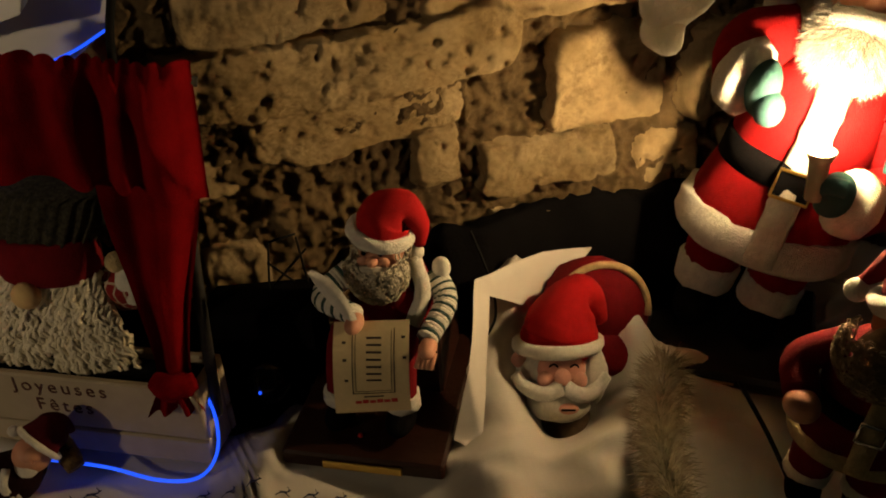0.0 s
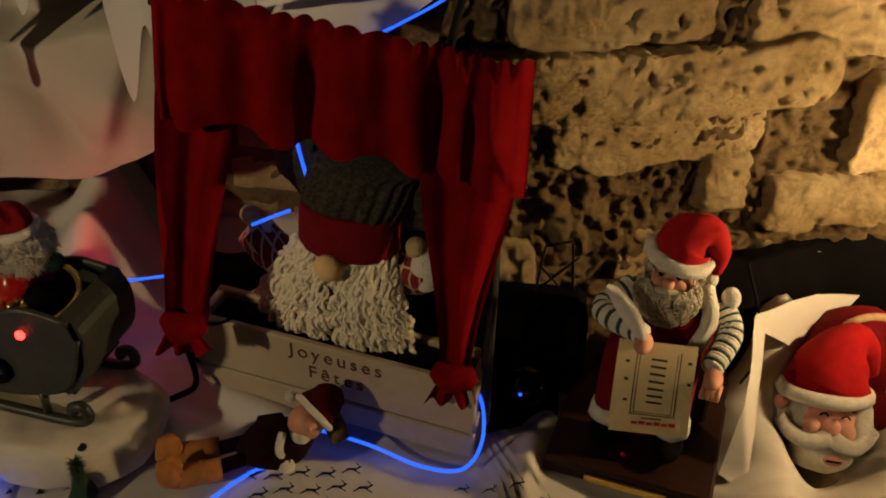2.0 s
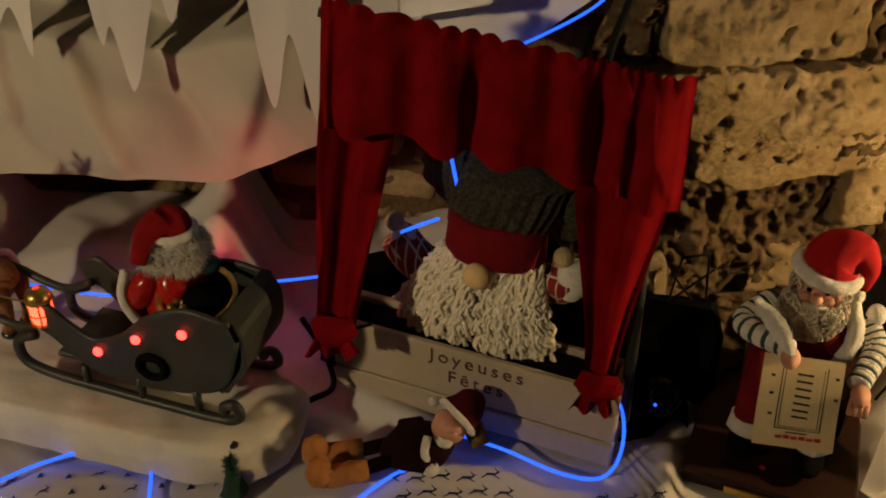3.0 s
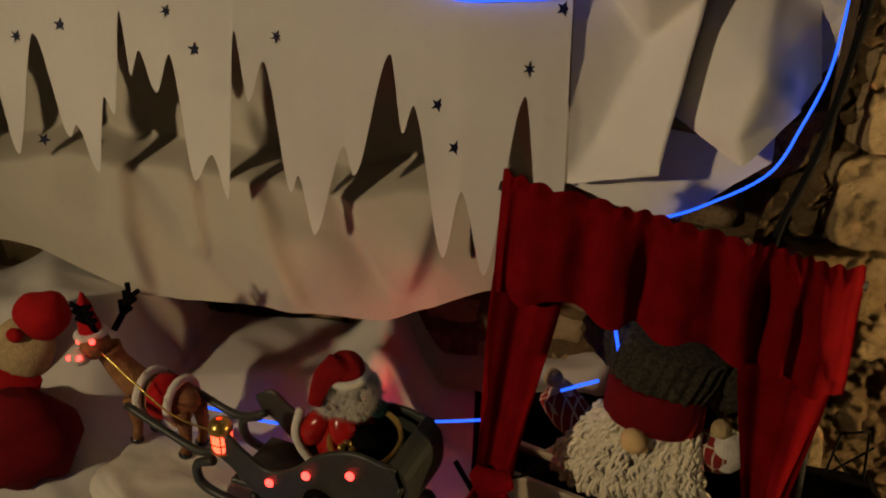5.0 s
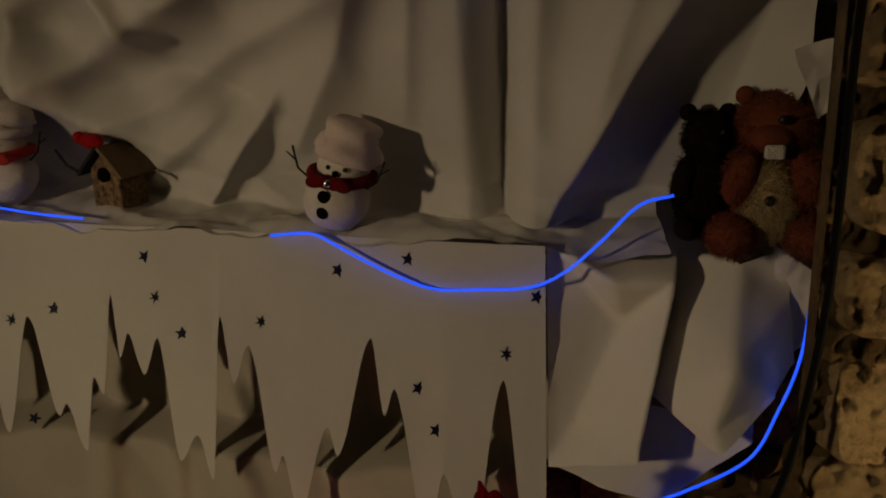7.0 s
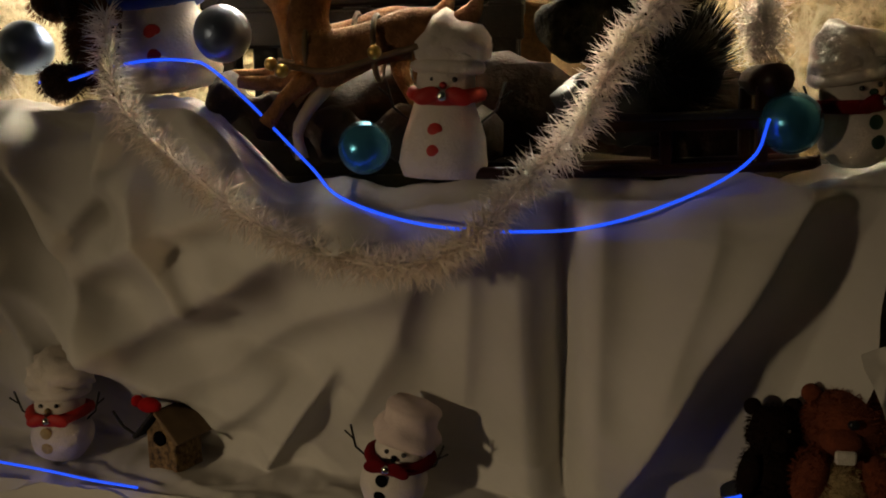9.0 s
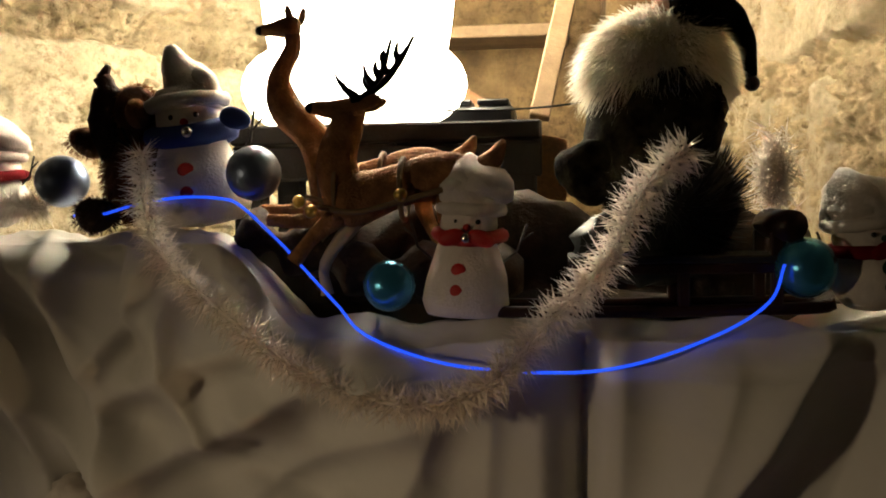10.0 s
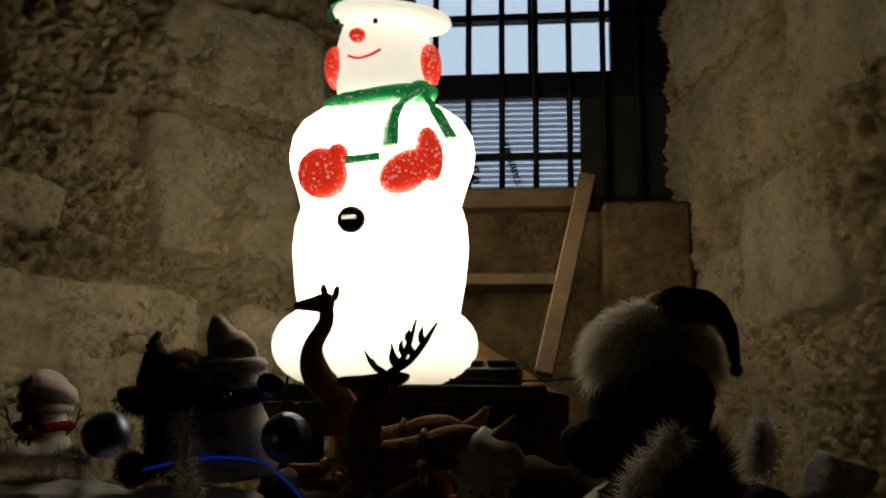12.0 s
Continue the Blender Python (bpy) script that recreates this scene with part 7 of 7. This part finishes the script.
    b.ell((sx * 0.044, 0.0, 0.222), (0.014, 0.010, 0.014), 0)
hair_on(b, (0, 0, 0.075), (0.062, 0.050, 0.078), 2200, 0.011, 0.0006, 0, droop=0.4, out=0.7)
hair_on(b, (-0.006, -0.030, 0.070), (0.040, 0.026, 0.062), 2200, 0.010, 0.0006, 1, lambda v: v.y < 0.2, 0.3, 0.7)
hair_on(b, (0.0, -0.004, 0.180), (0.056, 0.050, 0.050), 2400, 0.009, 0.0006, 0, lambda v: v.y > -0.85, 0.3, 0.7)
for sx in (-1, 1):
    hair_on(b, (sx * 0.056, -0.046, 0.022), (0.036, 0.044, 0.032), 900, 0.010, 0.0006, 0, droop=0.3, out=0.7)
    hair_on(b, (sx * 0.046, -0.036, 0.108), (0.024, 0.024, 0.042), 700, 0.010, 0.0006, 0, droop=0.3, out=0.7)
tagged(b.make("plush_beaver", [RUST, CREAMPLUSH, FLEECE, GLOSSBLACK], at=pose(0.158, 1.350, 1.402, 0, 0, -8) @ Matrix.Scale(0.90, 4)), "seated rust brown plush beaver with cream belly and white teeth", "plush toy")
b = Build().ell((0, 0, 0.06), (0.042, 0.035, 0.065), 0, lump=0.15).ell((0, -0.01, 0.135), (0.034, 0.032, 0.034), 0, lump=0.1).ell((0.012, -0.038, 0.145), 0.003, 1)
for sx in (-1, 1):
    b.ell((sx * 0.026, 0, 0.166), (0.012, 0.008, 0.012), 0)
    b.ell((sx * 0.034, -0.024, 0.075), (0.014, 0.016, 0.034), 0, (0, sx * -15, 0), lump=0.1)
    b.ell((sx * 0.026, -0.034, 0.014), (0.018, 0.024, 0.016), 0, lump=0.1)
b.ell((0.002, -0.034, 0.128), (0.015, 0.014, 0.012), 0)
hair_on(b, (0, 0, 0.06), (0.042, 0.035, 0.065), 1500, 0.010, 0.0006, 0, droop=0.4, out=0.7)
hair_on(b, (0, -0.01, 0.135), (0.034, 0.032, 0.034), 1200, 0.008, 0.0006, 0, droop=0.3, out=0.7)
# brown fur taken near black: the drape's shade is in its colour
tagged(b.make("dark_plush", [mat("shaded_brown_fur", (0.014, 0.007, 0.004), 0.95, var=0.4, scale=60, bump=0.9, spec=0.1), SILVER], at=pose(0.075, 1.370, 1.412)), "dark brown plush animal in the shade of the drape", "plush toy")


# ---- on the sill: baubles, plush deer, reindeer, sledge ----
def bauble(x, y, z, r, material, label, cap=(0, 0, 1)):
    ob = thing("bauble", pose(x, y, z), label, "bauble", "baubles on the sill")
    Build().ell((0, 0, 0), r, 0, seg=32, rings=20).make("globe", material, ob)
    c = Vector(cap).normalized()
    Build().tube([c * r * 0.96, c * (r + 0.008)], 0.006, 0, 10).make("cap", SILVER, ob)
    return ob


bauble(-0.461, 1.395, 1.928, 0.036, BALLTEAL, "glossy teal glass bauble on the white drape", (0.4, 0.8, 0.4))
bauble(-0.668, 1.455, 2.088, 0.040, BALLBLUE, "satin pale blue bauble beside the tall snowman", (0.2, 0.9, 0.3))
bauble(-1.020, 1.565, 2.085, 0.042, BALLBLUE, "satin pale blue bauble beside the brown plush", (-0.5, -0.2, -0.8))
bauble(0.090, 1.385, 1.948, 0.040, BALLTEAL, "clear teal glass bauble at the end of the sledge", (0.7, 0.5, 0.2))

b = Build()
b.ell((0, 0, 0.070), (0.050, 0.042, 0.075), 0, lump=0.12)
b.ell((0.010, -0.010, 0.170), (0.036, 0.036, 0.040), 0, lump=0.1)
b.ell((0.022, -0.040, 0.165), (0.018, 0.020, 0.024), 1, lump=0.1)
b.tube(curve_pts([(-0.030, -0.010, 0.10), (-0.045, -0.020, 0.16), (-0.034, -0.022, 0.205), (-0.040, -0.024, 0.225)], 5), [0.022] * 6 + [0.020] * 5 + [0.014] * 5, 2, 10, True, 0.2)
b.tube([(-0.040, -0.024, 0.222), (-0.028, -0.026, 0.242)], [0.010, 0.005], 2, 8)
b.ell((-0.075, 0.0, 0.125), (0.036, 0.020, 0.022), 0, (0, 20, 0), lump=0.2)
b.ell((-0.052, -0.036, 0.010), (0.034, 0.030, 0.026), 2, lump=0.15)
b.ell((0.030, -0.036, 0.008), (0.030, 0.030, 0.022), 0, lump=0.15)
b.ell((0.046, -0.010, 0.192), (0.006, 0.006, 0.010), 3)
hair_on(b, (0, 0, 0.075), (0.050, 0.043, 0.078), 2600, 0.016, 0.0007, 0, droop=0.5, out=0.6)
hair_on(b, (0.010, -0.006, 0.172), (0.036, 0.036, 0.040), 1300, 0.011, 0.0006, 1, lambda v: v.y > -0.6, 0.4, 0.6)
hair_on(b, (-0.075, 0.0, 0.125), (0.036, 0.020, 0.022), 500, 0.012, 0.0006, 0, droop=0.4, out=0.6)
hair_on(b, (-0.052, -0.036, 0.010), (0.034, 0.030, 0.026), 600, 0.012, 0.0006, 2, droop=0.4, out=0.6)
tagged(b.make("plush_deer", [BROWN, DEERM, mat("dark_brown_fur", (0.05, 0.022, 0.012), 0.9, var=0.4, scale=60, bump=0.9), GLOSSBLACK], at=pose(-0.890, 1.555, 2.020)), "shaggy brown plush deer sitting on the white drape", "plush toy")


def reindeer(at, label, neck, head, rear):
    b = Build()
    b.tube(curve_pts([(-0.085, 0, 0.045), (-0.05, 0, 0.052), (0.02, 0, 0.072), (0.085, 0, 0.085), (0.118, 0, 0.088)], 5), [0.032, 0.036, 0.040, 0.041, 0.040, 0.038, 0.035, 0.033, 0.031, 0.030, 0.030, 0.032, 0.033, 0.033, 0.031, 0.028, 0.024, 0.020, 0.016, 0.012, 0.006], 0, 12)
    b.tube(curve_pts([(-0.070, 0, 0.045)] + neck, 5), [0.034 - 0.0010 * i if rear else (0.034, 0.033, 0.031, 0.029, 0.028, 0.027, 0.026, 0.026, 0.026, 0.026, 0.026, 0.025, 0.024, 0.022, 0.020, 0.018, 0.016, 0.015, 0.014, 0.014, 0.013, 0.013, 0.013, 0.013, 0.012, 0.012)[i] for i in range(5 * len(neck) + 1)], 0, 12)
    hd = Vector(neck[-1])
    mz = Vector(head)
    hs = 1.0 if rear else 0.9
    b.tube(curve_pts([hd + Vector((0.016 * hs, 0, 0.0)), hd, hd.lerp(mz, 0.55), mz], 4), [hs * k for k in (0.010, 0.016, 0.019, 0.020, 0.020, 0.019, 0.017, 0.015, 0.013, 0.012, 0.011, 0.010, 0.008)], 0, 10)
    b.ell(mz, (0.009 * hs, 0.009 * hs, 0.008 * hs), 2)
    for sx in (-1, 1):
        if rear:
            b.ell(hd + Vector((0.026, sx * 0.018, 0.010)), (0.020, 0.006, 0.009), 0, (0, -20, sx * 20))
        else:
            b.ell(hd + Vector((0.008 + 0.008 * sx, sx * 0.010, 0.018)), (0.006, 0.004, 0.014), 0, (0, 12 * sx, 0))
    b.tube(curve_pts([(-0.075, -0.014, 0.030), (-0.115, -0.016, 0.000), (-0.145, -0.018, -0.036)], 4), [0.016, 0.015, 0.014, 0.012, 0.011, 0.010, 0.010, 0.011, 0.012], 0, 8)
    b.tube(curve_pts([(-0.070, 0.014, 0.030), (-0.140, 0.014, 0.020), (-0.190, 0.014, 0.022)], 4), [0.016, 0.015, 0.014, 0.012, 0.011, 0.010, 0.010, 0.009, 0.008], 0, 8)
    b.tube(curve_pts([(-0.060, 0.0, 0.020), (-0.105, 0.004, -0.040), (-0.103, 0.004, -0.085)], 4), [0.014, 0.012, 0.010, 0.009, 0.009, 0.008, 0.008, 0.009, 0.010], 1, 8)
    for y in (-0.014, 0.014):
        b.tube(curve_pts([(0.075, y, 0.070), (0.070, y, 0.020), (0.095, y, -0.040), (0.090, y, -0.095)], 4), [0.020, 0.018, 0.015, 0.013, 0.012, 0.010, 0.009, 0.008, 0.008, 0.008, 0.008, 0.009, 0.010], 0, 8)
    b.tube(curve_pts([(0.112, 0, 0.088), (0.135, 0, 0.102), (0.150, 0, 0.128)], 4), [0.014, 0.014, 0.015, 0.015, 0.014, 0.012, 0.010, 0.007, 0.003], 0, 8)
    for x, r in ((0.010, 0.043), (-0.082, 0.036)):
        b.tube([Vector((x, r * math.cos(w), 0.062 + r * math.sin(w))) for w in [2 * math.pi * i / 18 for i in range(19)]], 0.004, 3, 6, False)
    b.tube(curve_pts([(-0.108, -0.02, 0.04), (-0.05, -0.042, 0.032), (0.02, -0.044, 0.048), (0.09, -0.036, 0.066)], 6), 0.0045, 3, 6)
    for x, z in ((-0.112, 0.034), (0.012, 0.054)):
        b.ell((x, -0.046, z), 0.0095, 4)
    if rear:
        for sx, tall in ((-1, 1.0), (1, 0.7)):
            root, top = hd + Vector((0.002, 0.009 * sx, 0.012)), hd + Vector((0.092 if sx < 0 else 0.052, 0.030 * sx, 0.096 if sx < 0 else 0.106))
            an = curve_pts([root, root.lerp(top, 0.35) + Vector((0.010, 0, -0.008)), root.lerp(top, 0.7) + Vector((0.006, 0, -0.006)), top], 5)
            b.tube(an, [0.0095 - 0.0001 * i if i < 10 else 0.0085 - 0.0011 * (i - 10) for i in range(len(an))], 2, 8, flat=0.55)
            for i, ln, back in ((1, 0.050, -0.9), (4, 0.040, -0.45), (7, 0.034, -0.25), (10, 0.026, -0.05)):
                tip = an[i] + Vector((back, 0.15 * sx, 1.0)).normalized() * ln * tall
                b.tube(curve_pts([an[i], an[i].lerp(tip, 0.5) + Vector((-0.004, 0, -0.002)), tip], 3), [0.007, 0.0066, 0.006, 0.005, 0.004, 0.0025, 0.001], 2, 6)
    ob = b.make("reindeer_figure", [DEERM, CREAMWOOD, BLACK, WOOD, GOLD], at=at)
    return tagged(ob, label, "reindeer", "reindeer pulling the toy sledge")


reindeer(pose(-0.452, 1.420, 1.998), "brown flocked leaping reindeer with dark antlers and gold bell", [(-0.085, 0, 0.100), (-0.070, 0, 0.150), (-0.060, 0, 0.172)], (-0.118, -0.004, 0.178), True)
reindeer(pose(-0.500, 1.540, 2.012), "second brown flocked reindeer with its head raised high", [(-0.095, 0, 0.125), (-0.140, 0, 0.175), (-0.150, 0, 0.222), (-0.128, 0, 0.268), (-0.130, 0, 0.300)], (-0.176, -0.004, 0.296), False)

sg = thing("toy_sledge", pose(-0.095, 1.43, 1.885), "dark wooden toy sledge loaded with black tinsel", "sledge")
for y in (-0.040, 0.060):
    Build().tube(curve_pts([(-0.235, y, 0.012), (-0.20, y, 0.006), (0.0, y, 0.006), (0.20, y, 0.010), (0.215, y, 0.02)], 5), 0.0085, 0, 8).make("runner", DARKWOOD, sg)
    for x in (-0.10, 0.03, 0.150):
        Build().box((x - 0.008, y - 0.006, 0.012), (x + 0.008, y + 0.006, 0.110 if x > 0.1 else 0.06), 0, 0.002).make("post", DARKWOOD, sg)
    Build().box((-0.12, y - 0.007, 0.056), (0.170, y + 0.007, 0.070), 0, 0.002).make("rail", DARKWOOD, sg)
Build().box((-0.12, -0.05, 0.070), (0.16, 0.068, 0.080), 0, 0.002).make("deck", BLACKWOOD, sg)
Build().tube([(0.165, -0.055, 0.118), (0.165, 0.070, 0.118)], 0.022, 0, 12, True, 0.15).make("roll", DARKWOOD, sg)

LOGM = mat("dark_root_and_filler", (0.045, 0.022, 0.010), 0.85, var=0.6, scale=30, bump=0.8, bscale=90)
q = Build().tube(curve_pts([(-0.70, 1.50, 2.005), (-0.62, 1.50, 1.975), (-0.52, 1.50, 1.945), (-0.40, 1.50, 1.935), (-0.28, 1.51, 1.93)], 8), [0.030 + 0.012 * math.sin(i * 0.9) for i in range(33)], 0, 14, True, 0.5, 25)
tagged(q.make("dark_sill_mass", LOGM), "gnarled dark root wood lying behind the reindeer", "log")
# added dark mass, hides the bright wall seen under the sledge
q = Build().tube(curve_pts([(-0.62, 1.62, 1.96), (-0.38, 1.60, 1.985), (-0.12, 1.60, 1.95), (0.15, 1.60, 1.94)], 8), [0.060 + 0.012 * math.sin(i * 0.7) for i in range(25)], 0, 14, True, 0.5, 20)
tagged(q.make("dark_sill_mass", LOGM), "dark mass added before the trestle to cover a bright gap", "log")
b = Build()
b.ell((0, 0, 0.08), (0.085, 0.070, 0.135), 0, lump=0.12)
b.ell((-0.075, -0.012, 0.030), (0.050, 0.042, 0.045), 0, (0, 20, 0), lump=0.3)
b.ell((0.006, 0.010, 0.172), (0.092, 0.060, 0.064), 2, (0, -14, 0), lump=0.08)
b.ell((0.030, -0.050, 0.108), (0.070, 0.040, 0.058), 0, (0, -12, 0), lump=0.15)
b.ell((0.020, -0.012, 0.090), (0.085, 0.058, 0.060), 0, lump=0.15)


def fluff():
    d = Vector((random.gauss(0, 1), random.gauss(0, 1), random.gauss(0, 1))).normalized()
    if d.z < -0.4:
        d.z = -d.z
    return Vector((0.014, 0.006, 0.172)) + Vector((d.x * 0.080, d.y * 0.062, d.z * 0.064)), Vector((d.x * 0.7 - 0.15, d.y * 0.7, d.z * 0.5 - 0.30)) + Vector((random.gauss(0, 0.35), random.gauss(0, 0.35), random.gauss(0, 0.35)))


b.strands(16000, fluff, 0.046, 0.0007, 2, 0.35, two=True)
b.ell((0.030, -0.010, 0.252), (0.022, 0.020, 0.016), 3)
b.tube(curve_pts([(0.028, -0.02, 0.232), (0.062, -0.01, 0.236), (0.108, 0.0, 0.240), (0.136, 0.006, 0.205), (0.144, 0.006, 0.155)], 6), [0.030, 0.034, 0.037, 0.039, 0.040, 0.040, 0.039, 0.038, 0.036, 0.034, 0.031, 0.028, 0.025, 0.022, 0.020, 0.018, 0.016, 0.015, 0.014, 0.013, 0.012, 0.011, 0.010, 0.009, 0.008], 1, 14, True, 0.12)
b.ell((0.145, 0.006, 0.146), 0.011, 4)
tagged(b.make("elf_doll", [mat("dark_camouflage_cloth", (0.040, 0.034, 0.020), 0.95, var=0.7, scale=34, bump=0.8, bscale=120, spec=0.05, dark=(0.004, 0.0035, 0.003)), BLACK, thin(mat("cream_wool_hair", (0.88, 0.82, 0.68), 0.85, var=0.15, scale=50, sheen=0.3), 0.5, (0.9, 0.84, 0.72)), SKIN, DARKWOOD], at=pose(-0.105, 1.462, 2.052)), "white-haired doll in dark mottled coat and long black cap", "doll")


# ---- blue light wires and cables ----
def wire(keys, label, radius=0.0021, material=BLUEWIRE, name="light_wire"):
    return tagged(Build().tube(curve_pts(keys, 8), radius, 0, 8).make(name, material), label, "light wire" if material is BLUEWIRE else "cable")


wire([(-0.095, 0.905, 0.708), (-0.03, 0.878, 0.700), (0.03, 0.836, 0.700), (0.075, 0.822, 0.704), (0.100, 0.838, 0.722), (0.105, 0.86, 0.762), (0.09, 0.89, 0.80)], "glowing blue light wire curling round the crate")
wire([(-0.80, 0.83, 0.697), (-0.666, 0.851, 0.697), (-0.585, 0.895, 0.697), (-0.521, 0.915, 0.697), (-0.468, 0.902, 0.697), (-0.452, 0.864, 0.697), (-0.445, 0.78, 0.697)], "glowing blue light wire looped on the white paper")
wire([(-0.235, 0.775, 0.697), (-0.211, 0.812, 0.697), (-0.170, 0.845, 0.700), (-0.150, 0.852, 0.702)], "glowing blue light wire under the lying doll")
wire([(-0.70, 1.17, 0.775), (-0.64, 1.16, 0.77), (-0.54, 1.14, 0.765), (-0.42, 1.15, 0.765), (-0.295, 1.135, 0.785), (-0.225, 1.125, 0.80)], "glowing blue light wire behind the sleigh")
wire([(-0.096, 1.012, 1.075), (-0.092, 1.006, 1.04), (-0.084, 1.000, 1.000)], "short glowing blue light wire inside the curtain")
wire([(-0.150, 0.995, 0.945), (-0.125, 0.995, 0.955), (-0.105, 0.995, 0.962)], "short glowing blue light wire above the gnome's arm")
wire([(-0.015, 1.20, 1.085), (0.037, 1.20, 1.105), (0.116, 1.20, 1.153), (0.150, 1.205, 1.22), (0.175, 1.215, 1.29), (0.190, 1.24, 1.37)], "glowing blue light wire under the crumpled paper")
wire([(-1.20, 1.53, 1.435), (-1.017, 1.484, 1.428), (-0.93, 1.466, 1.420), (-0.844, 1.448, 1.416)], "glowing blue light wire along the ledge")
wire([(-0.537, 1.388, 1.405), (-0.476, 1.372, 1.412), (-0.440, 1.360, 1.400), (-0.399, 1.350, 1.38), (-0.345, 1.335, 1.358), (-0.293, 1.325, 1.344), (-0.225, 1.312, 1.348), (-0.161, 1.302, 1.355), (-0.115, 1.295, 1.38), (-0.072, 1.29, 1.421), (-0.022, 1.30, 1.468),
      (0.024, 1.31, 1.479)], "glowing blue light wire waving over the icicle sheet")
wire([(-0.977, 1.515, 2.030), (-0.930, 1.50, 2.030), (-0.860, 1.48, 2.045), (-0.785, 1.465, 2.055), (-0.715, 1.445, 2.052), (-0.681, 1.435, 2.040), (-0.620, 1.41, 1.990), (-0.585, 1.40, 1.955), (-0.530, 1.37, 1.905), (-0.486, 1.355, 1.864), (-0.374, 1.305, 1.835), (-0.24, 1.300, 1.825),
      (-0.142, 1.305, 1.834), (-0.030, 1.335, 1.868), (0.035, 1.345, 1.908), (0.055, 1.35, 1.955)], "glowing blue light wire draped along the sill edge")
wire([(0.135, 1.012, 1.80), (0.130, 1.010, 1.675), (0.128, 1.008, 1.45), (0.108, 1.008, 1.273), (0.080, 1.012, 1.16), (0.074, 1.018, 1.05), (0.070, 1.02, 0.90)], "thick black electric cable down the wall corner", 0.0048, CABLE, "power_cable")
wire([(0.46, 0.985, 0.86), (0.475, 0.955, 0.80), (0.470, 0.92, 0.765), (0.440, 0.90, 0.735)], "thin black cable curling beside the toy desk", 0.0018, CABLE, "power_cable")
wire([(0.72, 0.74, 0.73), (0.715, 0.66, 0.71), (0.69, 0.56, 0.705)], "thin black cable on the white paper", 0.003, CABLE, "power_cable")
wire([(-0.24, 1.03, 0.845), (-0.225, 1.01, 0.80), (-0.19, 0.99, 0.815), (-0.175, 0.98, 0.85)], "thin black cable looped beside the gnome", 0.0022, CABLE, "power_cable")
wire([(-0.28, 1.06, 0.775), (-0.25, 1.02, 0.745), (-0.24, 0.985, 0.72), (-0.27, 0.965, 0.715)], "black cable behind the snow base", 0.004, CABLE, "power_cable")
wire([(-0.42, 1.60, 2.185), (-0.30, 1.58, 2.182), (-0.20, 1.55, 2.186), (-0.15, 1.52, 2.20)], "thin dark cord from the sledge", 0.0016, CABLE, "power_cable")


# ---- added black sheets: dark table behind crate and desk, shaded wall foot ----
# black sheet added to keep the paper behind the crate dark
def dark_sheet(u, v):
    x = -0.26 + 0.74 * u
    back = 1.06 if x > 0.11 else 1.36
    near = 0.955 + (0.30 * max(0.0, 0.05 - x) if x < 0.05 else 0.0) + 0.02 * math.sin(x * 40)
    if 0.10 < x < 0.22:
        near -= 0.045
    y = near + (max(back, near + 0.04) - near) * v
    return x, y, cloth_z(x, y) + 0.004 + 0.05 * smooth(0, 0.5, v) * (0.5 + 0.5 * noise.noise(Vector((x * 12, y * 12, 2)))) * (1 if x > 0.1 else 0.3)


# black heap added in place of shade along the wall foot
def shade_heap(u, v):
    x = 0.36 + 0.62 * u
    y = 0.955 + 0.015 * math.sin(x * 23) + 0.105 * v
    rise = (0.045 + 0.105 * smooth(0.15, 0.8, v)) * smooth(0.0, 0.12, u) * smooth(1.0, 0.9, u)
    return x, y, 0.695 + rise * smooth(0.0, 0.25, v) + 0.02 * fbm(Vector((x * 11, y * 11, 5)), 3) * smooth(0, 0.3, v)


tagged(Build().grid(shade_heap, 90, 24).make("black_cloth_and_shade", BLACK), "black heap standing in for the shade at the foot of the rubble wall", "cloth")
tagged(Build().grid(dark_sheet, 90, 24).make("black_cloth_and_shade", BLACK), "crumpled black sheet added to darken the paper behind the crate and desk", "cloth")


# ---- navy prints on the white paper ----
def print_deer(x, y, turn, s, kind):
    v = [(-0.5, 0.0), (0.35, 0.05), (0.4, 0.3), (-0.4, 0.28), (0.3, 0.2), (0.5, 0.55), (0.75, 0.5), (0.45, 0.15), (-0.5, 0.05), (-0.85, -0.3), (-0.75, -0.35), (-0.3, 0.05), (0.2, 0.1), (0.7, -0.25), (0.62, -0.32), (0.1, 0.02),
         (0.45, 0.5), (0.2, 0.85), (0.28, 0.87), (0.52, 0.55)] if kind == "deer" else [(-0.45, -0.3), (0.45, -0.3), (0.0, 0.6), (0.0, 0.62)]
    f = [(0, 1, 2, 3), (4, 7, 6, 5), (8, 11, 10, 9), (12, 15, 14, 13), (16, 19, 18, 17)] if kind == "deer" else [(0, 1, 2, 3)]
    c, sn = math.cos(radians(turn)), math.sin(radians(turn))
    pts = []
    for a, b in v:
        px, py = x + s * (a * c - b * sn), y + s * (a * sn + b * c)
        pts.append((px, py, cloth_z(px, py) + 0.0016))
    Build().add(pts, f, 0, False).make("printed_" + kind, NAVY, clothob)


clothob = bpy.data.objects["tablecloth"]
for k in range(14):
    print_deer(-0.17 + 0.030 * (k % 5) + 0.012 * (k // 5), 0.848 - 0.026 * (k // 5) - 0.004 * (k % 2), -8, 0.015, "deer")
for k in range(15):
    print_deer(0.075 + 0.030 * (k % 6) + 0.010 * (k // 6), 0.805 - 0.024 * (k // 6) - 0.010 * (k % 6), -20, 0.011, "deer")
for k in range(22):
    print_deer(-0.62 + 0.034 * (k % 8) + 0.010 * (k // 8), 0.880 - 0.026 * (k // 8) + 0.004 * (k % 2), 10, 0.010, "tree" if k % 3 else "deer")
